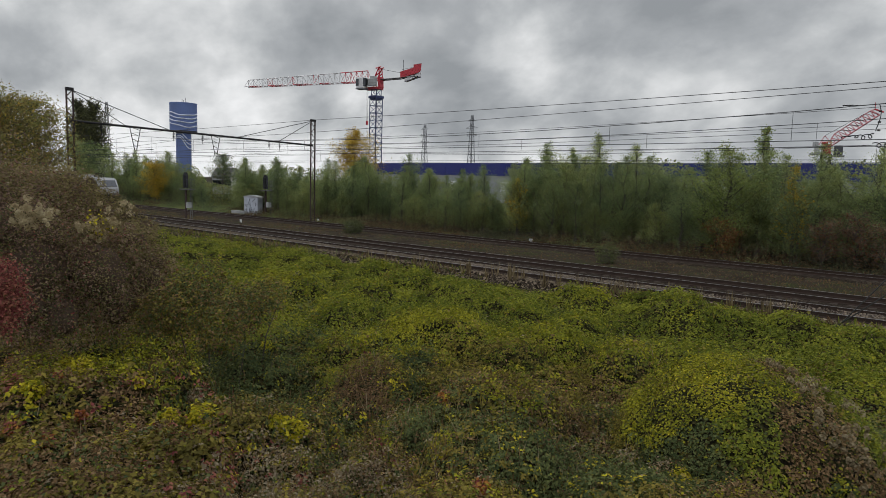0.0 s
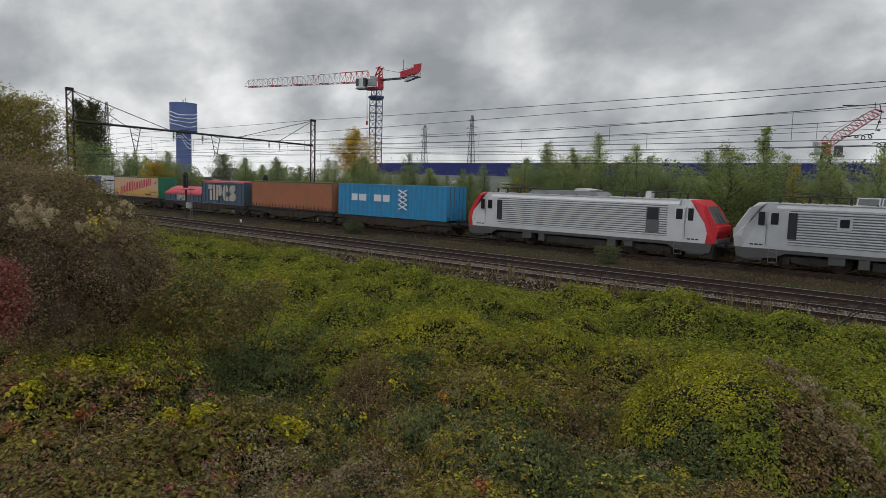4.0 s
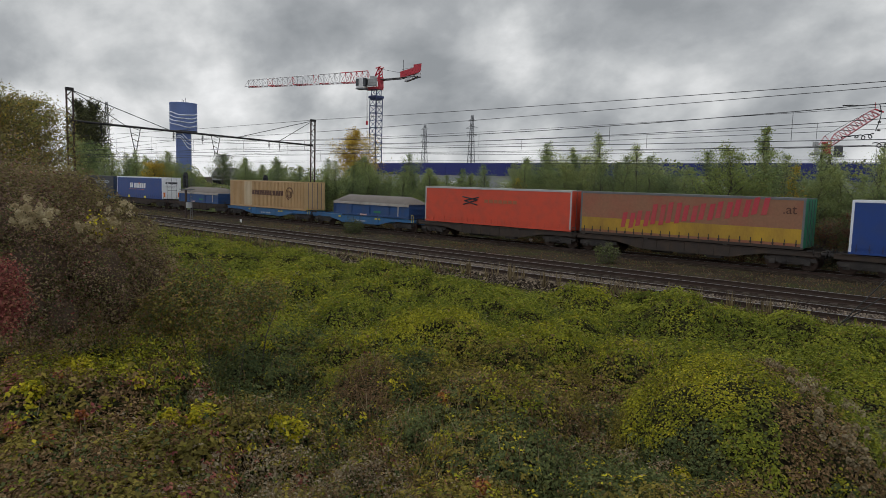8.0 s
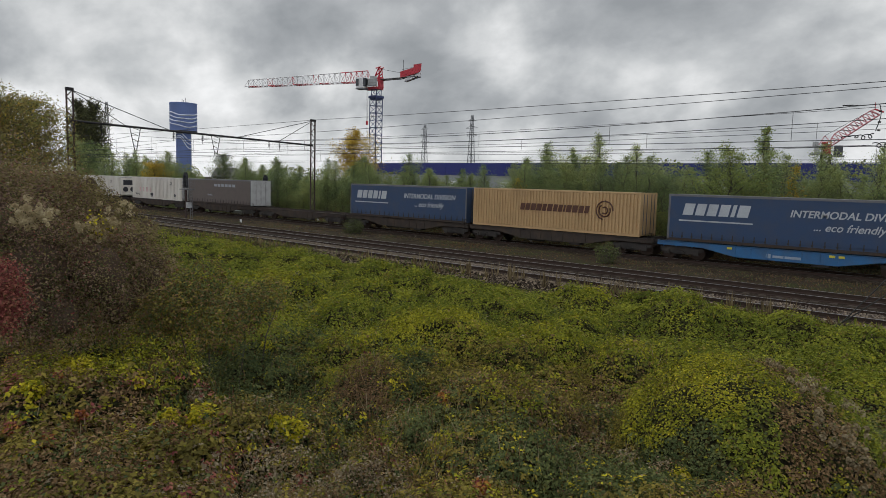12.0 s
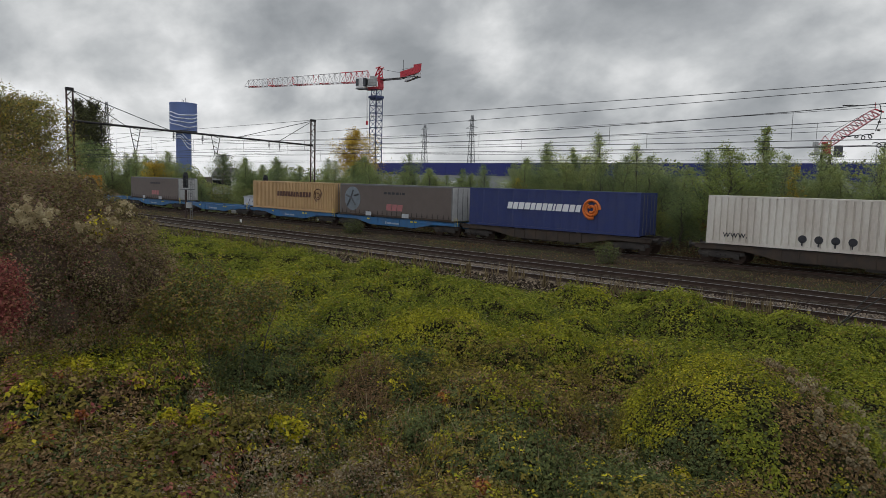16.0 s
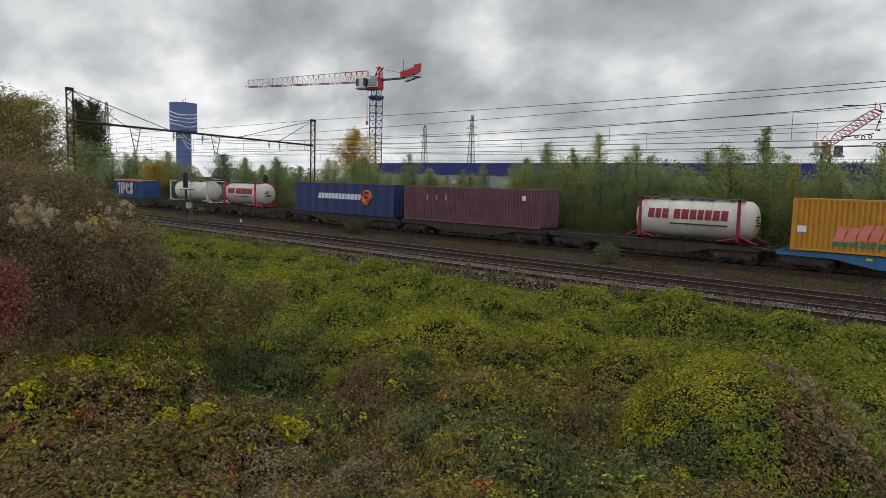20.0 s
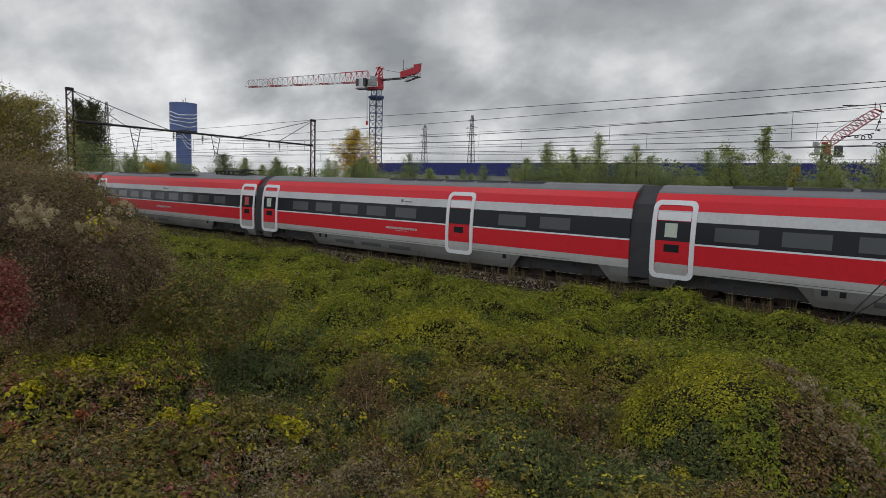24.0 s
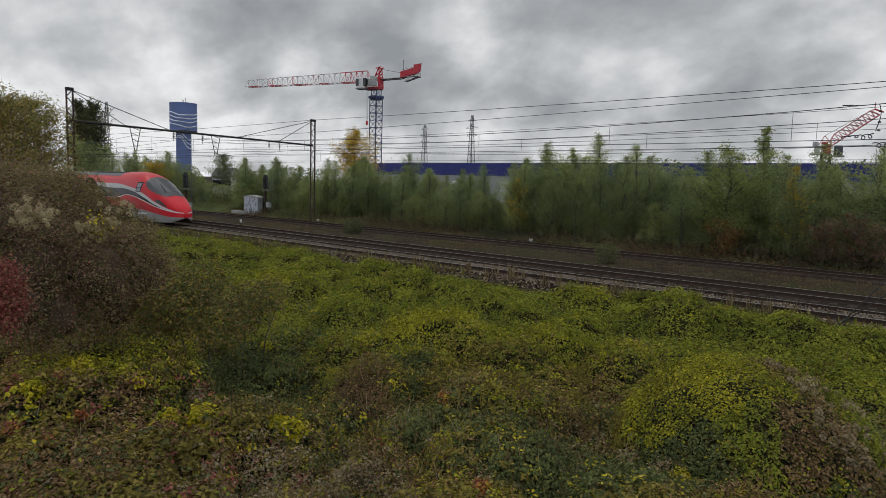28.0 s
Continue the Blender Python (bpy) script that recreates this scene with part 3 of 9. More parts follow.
def tower_crane():
    t = empty("tower_crane", "tower crane with dark blue mast and red and white jib", "tower crane", "building cranes")
    x, y = at_bearing(661, 122)
    t.location = (x, y, -1)
    navy = paint("crane_navy", (0.03, 0.045, 0.12), 0.55, 0, 0.2)
    red = paint("crane_red", (0.50, 0.035, 0.05), 0.5, 0, 0.15)
    wht = paint("crane_white", (0.66, 0.64, 0.62), 0.5, 0, 0.15)
    part("mast", lattice_tower(bmesh.new(), -0.8, 0.8, -0.8, 0.8, 0, 19.6, 1.35, 0.1), navy, t)
    part("slewing_ring", boxes((-1.0, 1.0, -1.0, 1.0, 19.6, 20.05), (-0.75, 0.75, -0.75, 0.75, 19.3, 19.6), bevel=0.05), navy, t)
    for sx, sy in ((-1, -1), (1, -1), (1, 1), (-1, 1)):
        part("tower_leg", bar(bmesh.new(), (0.62 * sx, 0.62 * sy, 20.0), (0.62 * sx, 0.62 * sy, 21.3), 0.1, 4), navy, t)
        part("tower_brace", bar(bmesh.new(), (0.62 * sx, 0.62 * sy, 20.0), (-0.62 * sy, 0.62 * sx, 21.3), 0.06, 4), navy, t)
    ca, sa = CRANE_DIR

    def put(o):
        o.rotation_euler.z = math.atan2(sa, ca)
        o.location.z = 21.15
        return o
    put(part("turntable", boxes((-1.0, 2.2, -0.85, 0.85, 0.0, 0.45), (-1.1, -0.7, -0.7, 0.7, 0.4, 2.2), bevel=0.05), red, t, "red slewing frame"))
    bm = bmesh.new()
    for s in (-0.55, 0.55):
        for a, b in (((-1.1, 0.3), (-0.75, 3.85)), ((0.3, 1.7), (-0.75, 3.85)), ((-1.1, 2.0), (0.3, 1.7)), ((-0.1, 3.75), (-1.2, 3.95)), ((-0.9, 2.9), (0.0, 2.4)), ((0.3, 0.4), (0.3, 1.7))):
            bar(bm, (a[0], s, a[1]), (b[0], s, b[1]), 0.12, 4)
    put(part("head_frame", bm, red, t, "red lattice tower head"))
    put(part("switch_box", boxes((-0.7, 1.0, 0.88, 1.5, 0.5, 1.8), (-0.5, 0.7, 0.8, 1.2, 1.85, 2.3), bevel=0.05), CONCRETE, t, "grey equipment boxes"))
    cabin = put(part("cabin", boxes((1.2, 2.95, 1.0, 2.2, 0.1, 2.0), bevel=0.14), wht, t, "white driver cabin"))
    part("cabin_window", boxes((2.4, 2.99, 1.2, 2.24, 0.5, 1.7)), GLASS, cabin)
    part("cabin_window", boxes((1.1, 1.5, 1.3, 2.23, 0.4, 1.85)), GLASS, cabin)
    part("cabin_floor", boxes((1.1, 3.0, 0.9, 2.25, -0.08, 0.1)), STEEL, cabin)
    bm = bmesh.new()
    for px_ in (-0.9, 1.7):
        bar(bm, (px_, 1.75, 0.0), (px_, 1.75, 1.0), 0.03, 4)
    for z in (0.5, 1.0):
        bar(bm, (-0.9, 1.75, z), (1.7, 1.75, z), 0.03, 4)
    put(part("handrail", bm, STEEL, t))
    bm = bmesh.new()
    L, n = 28.4, 24
    for k in range(n):
        a, b = 1.2 + L * k / n, 1.2 + L * (k + 1) / n
        h0, h1 = 2.0 - 0.7 * k / n, 2.0 - 0.7 * (k + 1) / n
        m_ = (a + b) / 2
        for s in (-0.6, 0.6):
            bar(bm, (a, s, 1.7), (b, s, 1.7), 0.075, 4)
            bar(bm, (a, s, 1.7), (m_, 0, 1.7 + h0), 0.045, 3)
            bar(bm, (m_, 0, 1.7 + h0), (b, s, 1.7), 0.045, 3)
        bar(bm, (a, -0.6, 1.7), (a, 0.6, 1.7), 0.05, 3)
        if k < n - 1:
            bar(bm, (m_, 0, 1.7 + h0), (m_ + L / n, 0, 1.7 + h1), 0.08, 4)
    fs = list(bm.faces)
    for f in fs:
        q = f.calc_center_median()
        f.material_index = 1 if (q.x < 7.3 or (10 < q.x < 29 and q.z < 1.8 and int(q.x * 0.5) % 3) or (8 < q.x < 28 and q.z > 1.9 and q.z < 2.6 and int(q.x * 0.9) % 5 == 1)) else 0
    put(part("jib", bm, [wht, red], t, "lattice jib in red and white sections")).location.z = 20.9
    bm = bmesh.new()
    for s in (-0.5, 0.5):
        bar(bm, (-0.8, s, 1.7), (-8.6, s, 2.0), 0.12, 4)
    for k in range(6):
        bar(bm, (-1 - 1.2 * k, -0.5, 1.72), (-2.2 - 1.2 * k, 0.5, 1.74), 0.06, 3)
    bar(bm, (-0.5, 0, 3.7), (-6, 0, 2.6), 0.04, 3)
    put(part("counter_jib", bm, STEEL, t))
    for k in range(5):
        x0_, x1_ = -5.9 - 0.56 * k, -5.9 - 0.56 * (k + 1) + 0.03
        z_ = 1.2 + 0.16 * k
        put(part("counterweight", prism(bmesh.new(), [(x0_, z_), (x1_, z_ + 0.15), (x1_, z_ + 1.25), (x0_, z_ + 1.15)], -0.55, 0.55), wht, t, "pale concrete ballast block"))
    bm = prism(bmesh.new(), [(-5.2, 2.9), (-7.8, 3.5), (-7.8, 4.0), (-9.3, 4.15), (-9.1, 2.75), (-7.9, 2.35), (-5.2, 1.85)], 0.6, 0.75)
    put(part("banner", bm, red, t, "red sign panel"))
    bm = bmesh.new()
    bar(bm, (-5.4, 0, 1.9), (-5.4, 0, 5.0), 0.06, 4)
    for z in (2.9, 3.3):
        bar(bm, (-5.4, 0.4, z), (-7.8, 0.4, z + 0.35), 0.03, 3)
    put(part("wind_gauge", bm, STEEL, t))
    bm = bmesh.new()
    for s in (-0.15, 0.15):
        bar(bm, (1.85, s, 1.7), (1.85, s, -5.4), 0.02, 3)
    bar(bm, (1.85, 0, -6.4), (1.85, 0, -15), 0.03, 3)
    put(part("hoist_rope", bm, STEEL, t))
    put(part("hook_block", boxes((1.7, 2.02, -0.16, 0.16, -6.25, -5.5), bevel=0.06), red, t, "red hook block"))


jx, jy = at_bearing(435, 139)
cx0, cy0 = at_bearing(661, 122)
jl = math.hypot(jx - cx0, jy - cy0)
CRANE_DIR = ((jx - cx0) / jl, (jy - cy0) / jl)
tower_crane()


def luffing_crane():
    t = empty("luffing_crane", "red crane with raised lattice jib behind the trees", "tower crane", "building cranes")
    x, y = at_bearing(1450, 95)
    t.location = (x, y, -0.7)
    red = paint("luffer_red", (0.48, 0.055, 0.065), 0.5, 0, 0.2)
    pink = paint("faded_jib_red", (0.58, 0.24, 0.25), 0.6, 0, 0.35, 1.2, (0.55, 0.5, 0.48))
    part("mast", lattice_tower(bmesh.new(), -0.45, 0.45, -0.45, 0.45, 0, 9.3, 1.0, 0.10), DARKSTEEL, t)
    a = YAW + math.atan((1447 - 784) / 1162.3)
    r = Vector((math.cos(a), -math.sin(a), 0))
    turn = math.atan2(r.y, r.x)
    for nm, bm, mat, lab in (("machinery", boxes((-0.42, 0.5, -0.6, 0.6, 9.2, 10.45), (-0.6, 0.1, -0.4, 0.4, 10.45, 10.75), bevel=0.06), red, "red slewing platform"),
                             ("cabin", boxes((0.75, 1.75, -0.8, 0.4, 9.1, 10.25), bevel=0.1), GLASS, "glazed driver cabin"),
                             ("cabin_base", boxes((0.6, 1.95, -0.85, 0.45, 8.85, 9.05)), STEEL, ""),
                             ("ballast_box", boxes((-1.35, -0.75, -0.6, 0.6, 9.4, 10.2), (-1.55, -0.9, -0.5, 0.5, 10.2, 10.75), bevel=0.05), CONCRETE, ""),
                             ("counter_deck", boxes((-1.8, -0.4, -0.5, 0.5, 9.15, 9.3)), STEEL, "")):
        part(nm, bm, mat, t, lab).rotation_euler.z = turn
    p0, p1 = r * 0.55 + Vector((0, 0, 10.3)), r * 5.2 + Vector((0, 0, 13.9))
    along = (p1 - p0).normalized()
    side = along.cross(Vector((0, 0, 1))).normalized()
    up = side.cross(along).normalized()
    n = 12
    jib = part("jib", bar(bmesh.new(), p0 + side * 0.4, p1 + side * 0.4, 0.075, 4), pink, t, "faded red lattice jib")
    part("lower_chord", bar(bmesh.new(), p0 - side * 0.4, p1 - side * 0.4, 0.075, 4), pink, jib)
    high = [p0.lerp(p1, k / n) + up * (1.0 * min(1, 0.45 + k / 3) if k < n else 0.85) for k in range(n + 1)]
    part("upper_chord", polyline(bmesh.new(), high, 0.07, 4), pink, jib)
    for k in range(n):
        for s in (-0.4, 0.4):
            bm = bmesh.new()
            lo, hi = p0.lerp(p1, k / n) + side * s, p0.lerp(p1, (k + 1) / n) + side * s
            polyline(bm, [lo, high[k], hi], 0.04, 3)
            part("lacing", bm, pink, jib)
        part("batten", bar(bmesh.new(), p0.lerp(p1, k / n) + side * 0.4, p0.lerp(p1, k / n) - side * 0.4, 0.04, 3), pink, jib)
    bm = bmesh.new()
    bar(bm, high[-1], p1 + along * 0.5, 0.1, 4)
    bar(bm, high[-2], p1, 0.09, 4)
    bar(bm, high[-1], high[-1] + Vector((0, 0, 0.8)), 0.04, 4)
    part("jib_head", bm, red, jib, "red jib head with a small mast")
    bm = bmesh.new()
    apex = r * -0.3 + Vector((0, 0, 11.5))
    for q in (r * 0.5 + Vector((0, 0, 10.5)), r * -0.9 + Vector((0, 0, 10.3))):
        bar(bm, q, apex, 0.05, 4)
    part("a_frame", bm, pink, t)
    part("tie_rope", bar(bmesh.new(), apex, high[-2], 0.025, 3), WIRE, t)


luffing_crane()


# Steel grey lightened so that the colour carries the haze of distance
PYLON_HAZE_GREY = paint("hazy_pylon_steel", (0.2, 0.205, 0.21), 0.7, 0.2, 0.2)


def pylon(px, dist, h, label):
    t = empty("power_pylon", label, "pylon", "power pylons")
    x, y = at_bearing(px, dist)
    t.location = (x, y, -1)
    part("tower", lattice_tower(bmesh.new(), -1.7, 1.7, -1.7, 1.7, 0, h, h / 12, 0.13, 0.2), PYLON_HAZE_GREY, t)
    for z, w in ((h * 0.74, 3.0), (h * 0.84, 3.4), (h * 0.93, 2.4)):
        bm = bmesh.new()
        bar(bm, (-w, 0, z), (w, 0, z), 0.11, 4)
        bar(bm, (-w, 0, z), (0, 0, z + 1.2), 0.08, 3)
        bar(bm, (w, 0, z), (0, 0, z + 1.2), 0.08, 3)
        part("crossarm", bm, PYLON_HAZE_GREY, t)


pylon(747, 330, 33, "distant grey lattice power pylon")
pylon(829, 300, 35, "distant grey lattice power pylon")
pylon(191, 360, 39, "distant grey lattice power pylon behind poplars")


def warehouse():
    t = empty("warehouse", "long blue sheet-metal warehouse behind the trees", "warehouse")
    blue = paint("blue_sheet", (0.02, 0.028, 0.16), 0.5, 0, 0.1, 0.3)
    pale = paint("pale_sheet", (0.34, 0.35, 0.35), 0.6, 0, 0.2, 0.3)
    part("wall", boxes((-128, 20, 110, 150, -1, 5.6)), pale, t, "pale lower wall")
    for k in range(37):
        part("cladding_panel", boxes((-128 + 4 * k, -128.04 + 4 * (k + 1), 109.8, 110.0, 5.4, 7.95)), blue, t)
    part("roof", boxes((-128.2, 20.2, 109.9, 150, 7.9, 8.05)), blue, t)
    for k in range(7):
        x = -95 + 14 * k
        part("dock_door", boxes((x, x + 3.5, 109.85, 110.05, 0, 4.2)), WHITE, t)


warehouse()


def house(px, dist, w, h, label):
    t = empty("house", label, "house", "distant houses")
    x, y = at_bearing(px, dist)
    t.location, t.rotation_euler.z = (x, y, -1), -YAW
    wall = paint("pale_render", (0.5, 0.48, 0.45), 0.9, 0, 0.3, 0.4)
    tile = paint("grey_tile", (0.13, 0.12, 0.12), 0.8, 0, 0.4)
    part("wall", boxes((-w / 2, w / 2, -4, 4, 0, h)), wall, t)
    part("roof", prism(bmesh.new(), [(-4.5, h), (4.5, h), (0, h + 2.6)], -w / 2 - 0.4, w / 2 + 0.4, "x"), tile, t)
    for k in range(4):
        xx = -w / 2 + w * (k + 0.5) / 4
        part("window", boxes((xx - 0.6, xx + 0.6, -4.05, -3.95, h - 2.2, h - 0.8)), GLASS, t)


house(400, 190, 5, 4.6, "pale rendered house beyond the trees")
# ---- trees ----
L_BIRCH = leafy("birch_leaves", (0.175, 0.232, 0.103), (0.298, 0.369, 0.152), (0.439, 0.480, 0.175), own=0.7, vary=0.5)
L_DARK = leafy("dark_leaves", (0.120, 0.165, 0.078), (0.205, 0.262, 0.110), (0.310, 0.350, 0.130), own=0.6, vary=0.5)
L_PALE = leafy("pale_birch_leaves", (0.16, 0.21, 0.06), (0.27, 0.325, 0.09), (0.39, 0.42, 0.11), vary=0.6)
L_FADED = leafy("fading_brown_green_leaves", (0.14, 0.115, 0.045), (0.235, 0.19, 0.065), (0.36, 0.28, 0.09), vary=0.8)
L_YELLOW = leafy("yellow_leaves", (0.38, 0.24, 0.03), (0.54, 0.36, 0.05), (0.68, 0.50, 0.08), vary=0.7)
L_OLIVE = leafy("olive_leaves", (0.146, 0.157, 0.050), (0.246, 0.258, 0.076), (0.347, 0.330, 0.092), own=0.25)
L_POPLAR = leafy("poplar_leaves", (0.065, 0.07, 0.038), (0.11, 0.115, 0.06), (0.165, 0.165, 0.085))
V_ELDER = leafy("purple_brown_leaves", (0.145, 0.089, 0.062), (0.24, 0.155, 0.108), (0.365, 0.256, 0.178), patch=0.9, vary=0.7)
V_RUSSET = leafy("russet_leaves", (0.16, 0.06, 0.03), (0.27, 0.11, 0.05), (0.38, 0.19, 0.08))


def make_tree(name, label, height, spread, leaves, mats, weights, seed, leaf=0.17, shape="cone", bare=0.12, category="tree", group="trees"):
    """A tapered trunk, limbs that rise from it, and leaves in tufts along the twigs."""
    rng = np.random.default_rng(seed)
    t = empty(name, label, category, group)
    trunk = bmesh.new()
    pts = [Vector((0, 0, -0.1))]
    n = 7
    for k in range(1, n + 1):
        pts.append(Vector((rng.normal(0, 0.05) * k * 0.5, rng.normal(0, 0.05) * k * 0.5, height * 0.94 * k / n)))
    r0 = 0.016 * height + 0.03
    for k in range(n):
        bar(trunk, pts[k], pts[k + 1], r0 * (1 - k / n) + 0.012, 7, r0 * (1 - (k + 1) / n) + 0.01)
    part("trunk", trunk, BARK, t)
    boughs = bmesh.new()
    rows = []
    m = int((34 + height * 8) * (1.5 if shape == "round" and leaves > 12000 else 1))
    for k in range(m):
        f = bare + (0.985 - bare) * ((k + rng.uniform(0, 1)) / m) ** 0.9
        if shape == "cone":
            w = spread * (0.07 + 1.38 * (1 - f) ** 0.86) * (0.7 + 0.3 * min(1, f / 0.25))
        elif shape == "column":
            w = spread * (0.35 + 0.65 * math.sin(math.pi * min(1, f * 1.05)))
        else:
            w = spread * math.sin(math.pi * min(0.97, 0.2 + 0.76 * f)) ** 0.7
        w *= rng.uniform(0.35, 1.15)
        a = rng.uniform(0, math.tau)
        i = min(n - 1, int(f / 0.94 * n))
        base = pts[i].lerp(pts[i + 1], min(1, f / 0.94 * n - i))
        tip = base + Vector((math.cos(a) * w, math.sin(a) * w, w * (1.7 if shape == "column" else rng.uniform(0.6, 1.5) if shape == "cone" else rng.uniform(0.25, 1.0))))
        bar(boughs, base, tip, 0.016 + 0.018 * (1 - f), 3, 0.005)
        rows.append((*base, *tip, w))
    top = pts[-1]
    for k in range(3):
        rows.append((*(top * (0.80 + 0.05 * k)), *(top + Vector((rng.normal(0, 0.08), rng.normal(0, 0.08), height * 0.03 * k))), 0.03))
    part("limb", boughs, BARK, t, "thin branches")
    rows = np.array(rows)
    lw = rows[:, 6] + 0.08
    pick = rng.choice(len(rows), leaves, p=lw / lw.sum())
    g = rng.uniform(0.12, 1.03, leaves) ** 0.75
    sigma = 0.08 + (0.09 if shape == "round" else 0.13) * rows[pick, 6]
    c = rows[pick, :3] + (rows[pick, 3:6] - rows[pick, :3]) * g[:, None] + rng.normal(size=(leaves, 3)) * sigma[:, None] * np.array([1, 1, 0.8])
    c[:, 2] = np.maximum(c[:, 2], 0.02)
    nrm = rng.normal(0, 0.8, (leaves, 3)) + np.array([0, 0, 0.9])
    size = leaf * rng.uniform(0.5, 1.4, leaves)
    tuft_kind = rng.choice(len(mats), size=len(rows), p=weights)
    one_by_one = rng.choice(len(mats), size=leaves, p=weights)
    kind = np.where(rng.uniform(0, 1, leaves) < 0.6, one_by_one, tuft_kind[pick])
    leaf_part("crown", leaves_mesh("crown", c, nrm, size, mats, kind, seed=seed), t)
    return t


# height of the wood's edge over the ground, by compass bearing
TREE_LINE = ((-72, -65, -62, -61, -58.8, -58, -55, -52, -48.4, -45.5, -43.6, -42.3, -40.6, -38.2, -37.5, -37.1, -36.0, -35.6, -34.3, -32.9, -31, -29, -26.4, -24, -22, -20.4, -19.2, -18, -16, -14, -12.6, -10.8, -8, 8),
             (7.8, 8.0, 6.9, 4.0, 4.0, 6.5, 6.8, 6.4, 6.4, 6.7, 6.6, 6.0, 5.6, 5.7, 5.9, 3.3, 3.3, 6.2, 6.0, 7.3, 7.6, 8.2, 7.4, 7.6, 7.7, 7.0, 6.5, 6.9, 7.3, 7.1, 6.8, 7.4, 7.7, 8.6))


def plant_row():
    kinds = []
    specs = [(7.6, 1.9, "cone", (0.7, 0.25, 0.05)), (6.4, 1.7, "cone", (0.45, 0.25, 0.3)), (7.0, 2.3, "round", (0.5, 0.45, 0.05)), (8.2, 1.6, "cone", (0.7, 0.2, 0.1)),
             (5.2, 2.1, "round", (0.3, 0.4, 0.3)), (6.8, 1.7, "cone", (0.15, 0.8, 0.05)), (4.4, 2.0, "round", (0.2, 0.6, 0.2)), (6.0, 1.8, "cone", (0.4, 0.1, 0.5))]
    for k, (hh, sp, shp, w) in enumerate(specs):
        kinds.append(make_tree("birch_tree" if shp == "cone" else "young_tree", "young green birch in a dense trackside row" if shp == "cone" else "dense green sapling in a trackside row",
                               hh, sp, 11500, [L_BIRCH, L_DARK, L_OLIVE], w, 40 + k, 0.084, shp, 0.06))
    rng = random.Random(11)
    first = [True] * len(kinds)
    spots = []
    for row, (y, step) in enumerate(((46.4, 2.0), (48.0, 1.45), (49.6, 1.5), (51.2, 1.6))):
        x = -120 + row
        while x < 8:
            spots.append((x + rng.uniform(-0.6, 0.6), y + rng.uniform(-0.8, 0.9), row))
            x += step * rng.uniform(0.75, 1.25) * (1.35 if x < -85 else 1)
    for x, y, row in spots:
        k = rng.choice((4, 6, 2, 1, 5, 7)) if row == 0 else rng.choice((0, 1, 2, 3, 5, 0, 3, 7))
        gap = math.atan2(x, y)
        crest = np.interp(math.degrees(gap), TREE_LINE[0], TREE_LINE[1])
        if row == 0:
            tall = crest * rng.uniform(0.5, 0.86)
        else:
            tall = crest * rng.choice((1.08, 1.04, 1.0, 0.96, 0.92, 0.88))
        if -1.066 < gap < -1.018 or row == 0 and (-1.165 < gap < -1.10 or rng.uniform(0, 1) < 0.25):
            continue
        s = tall / specs[k][0]
        m = pose(x, y, GROUND_Z, 0, 0, rng.uniform(0, 360)) @ Matrix.Diagonal((s ** 0.5, s ** 0.5, s, 1))
        if first[k]:
            kinds[k].matrix_world = m
            first[k] = False
        else:
            copy_thing(kinds[k], m)


plant_row()


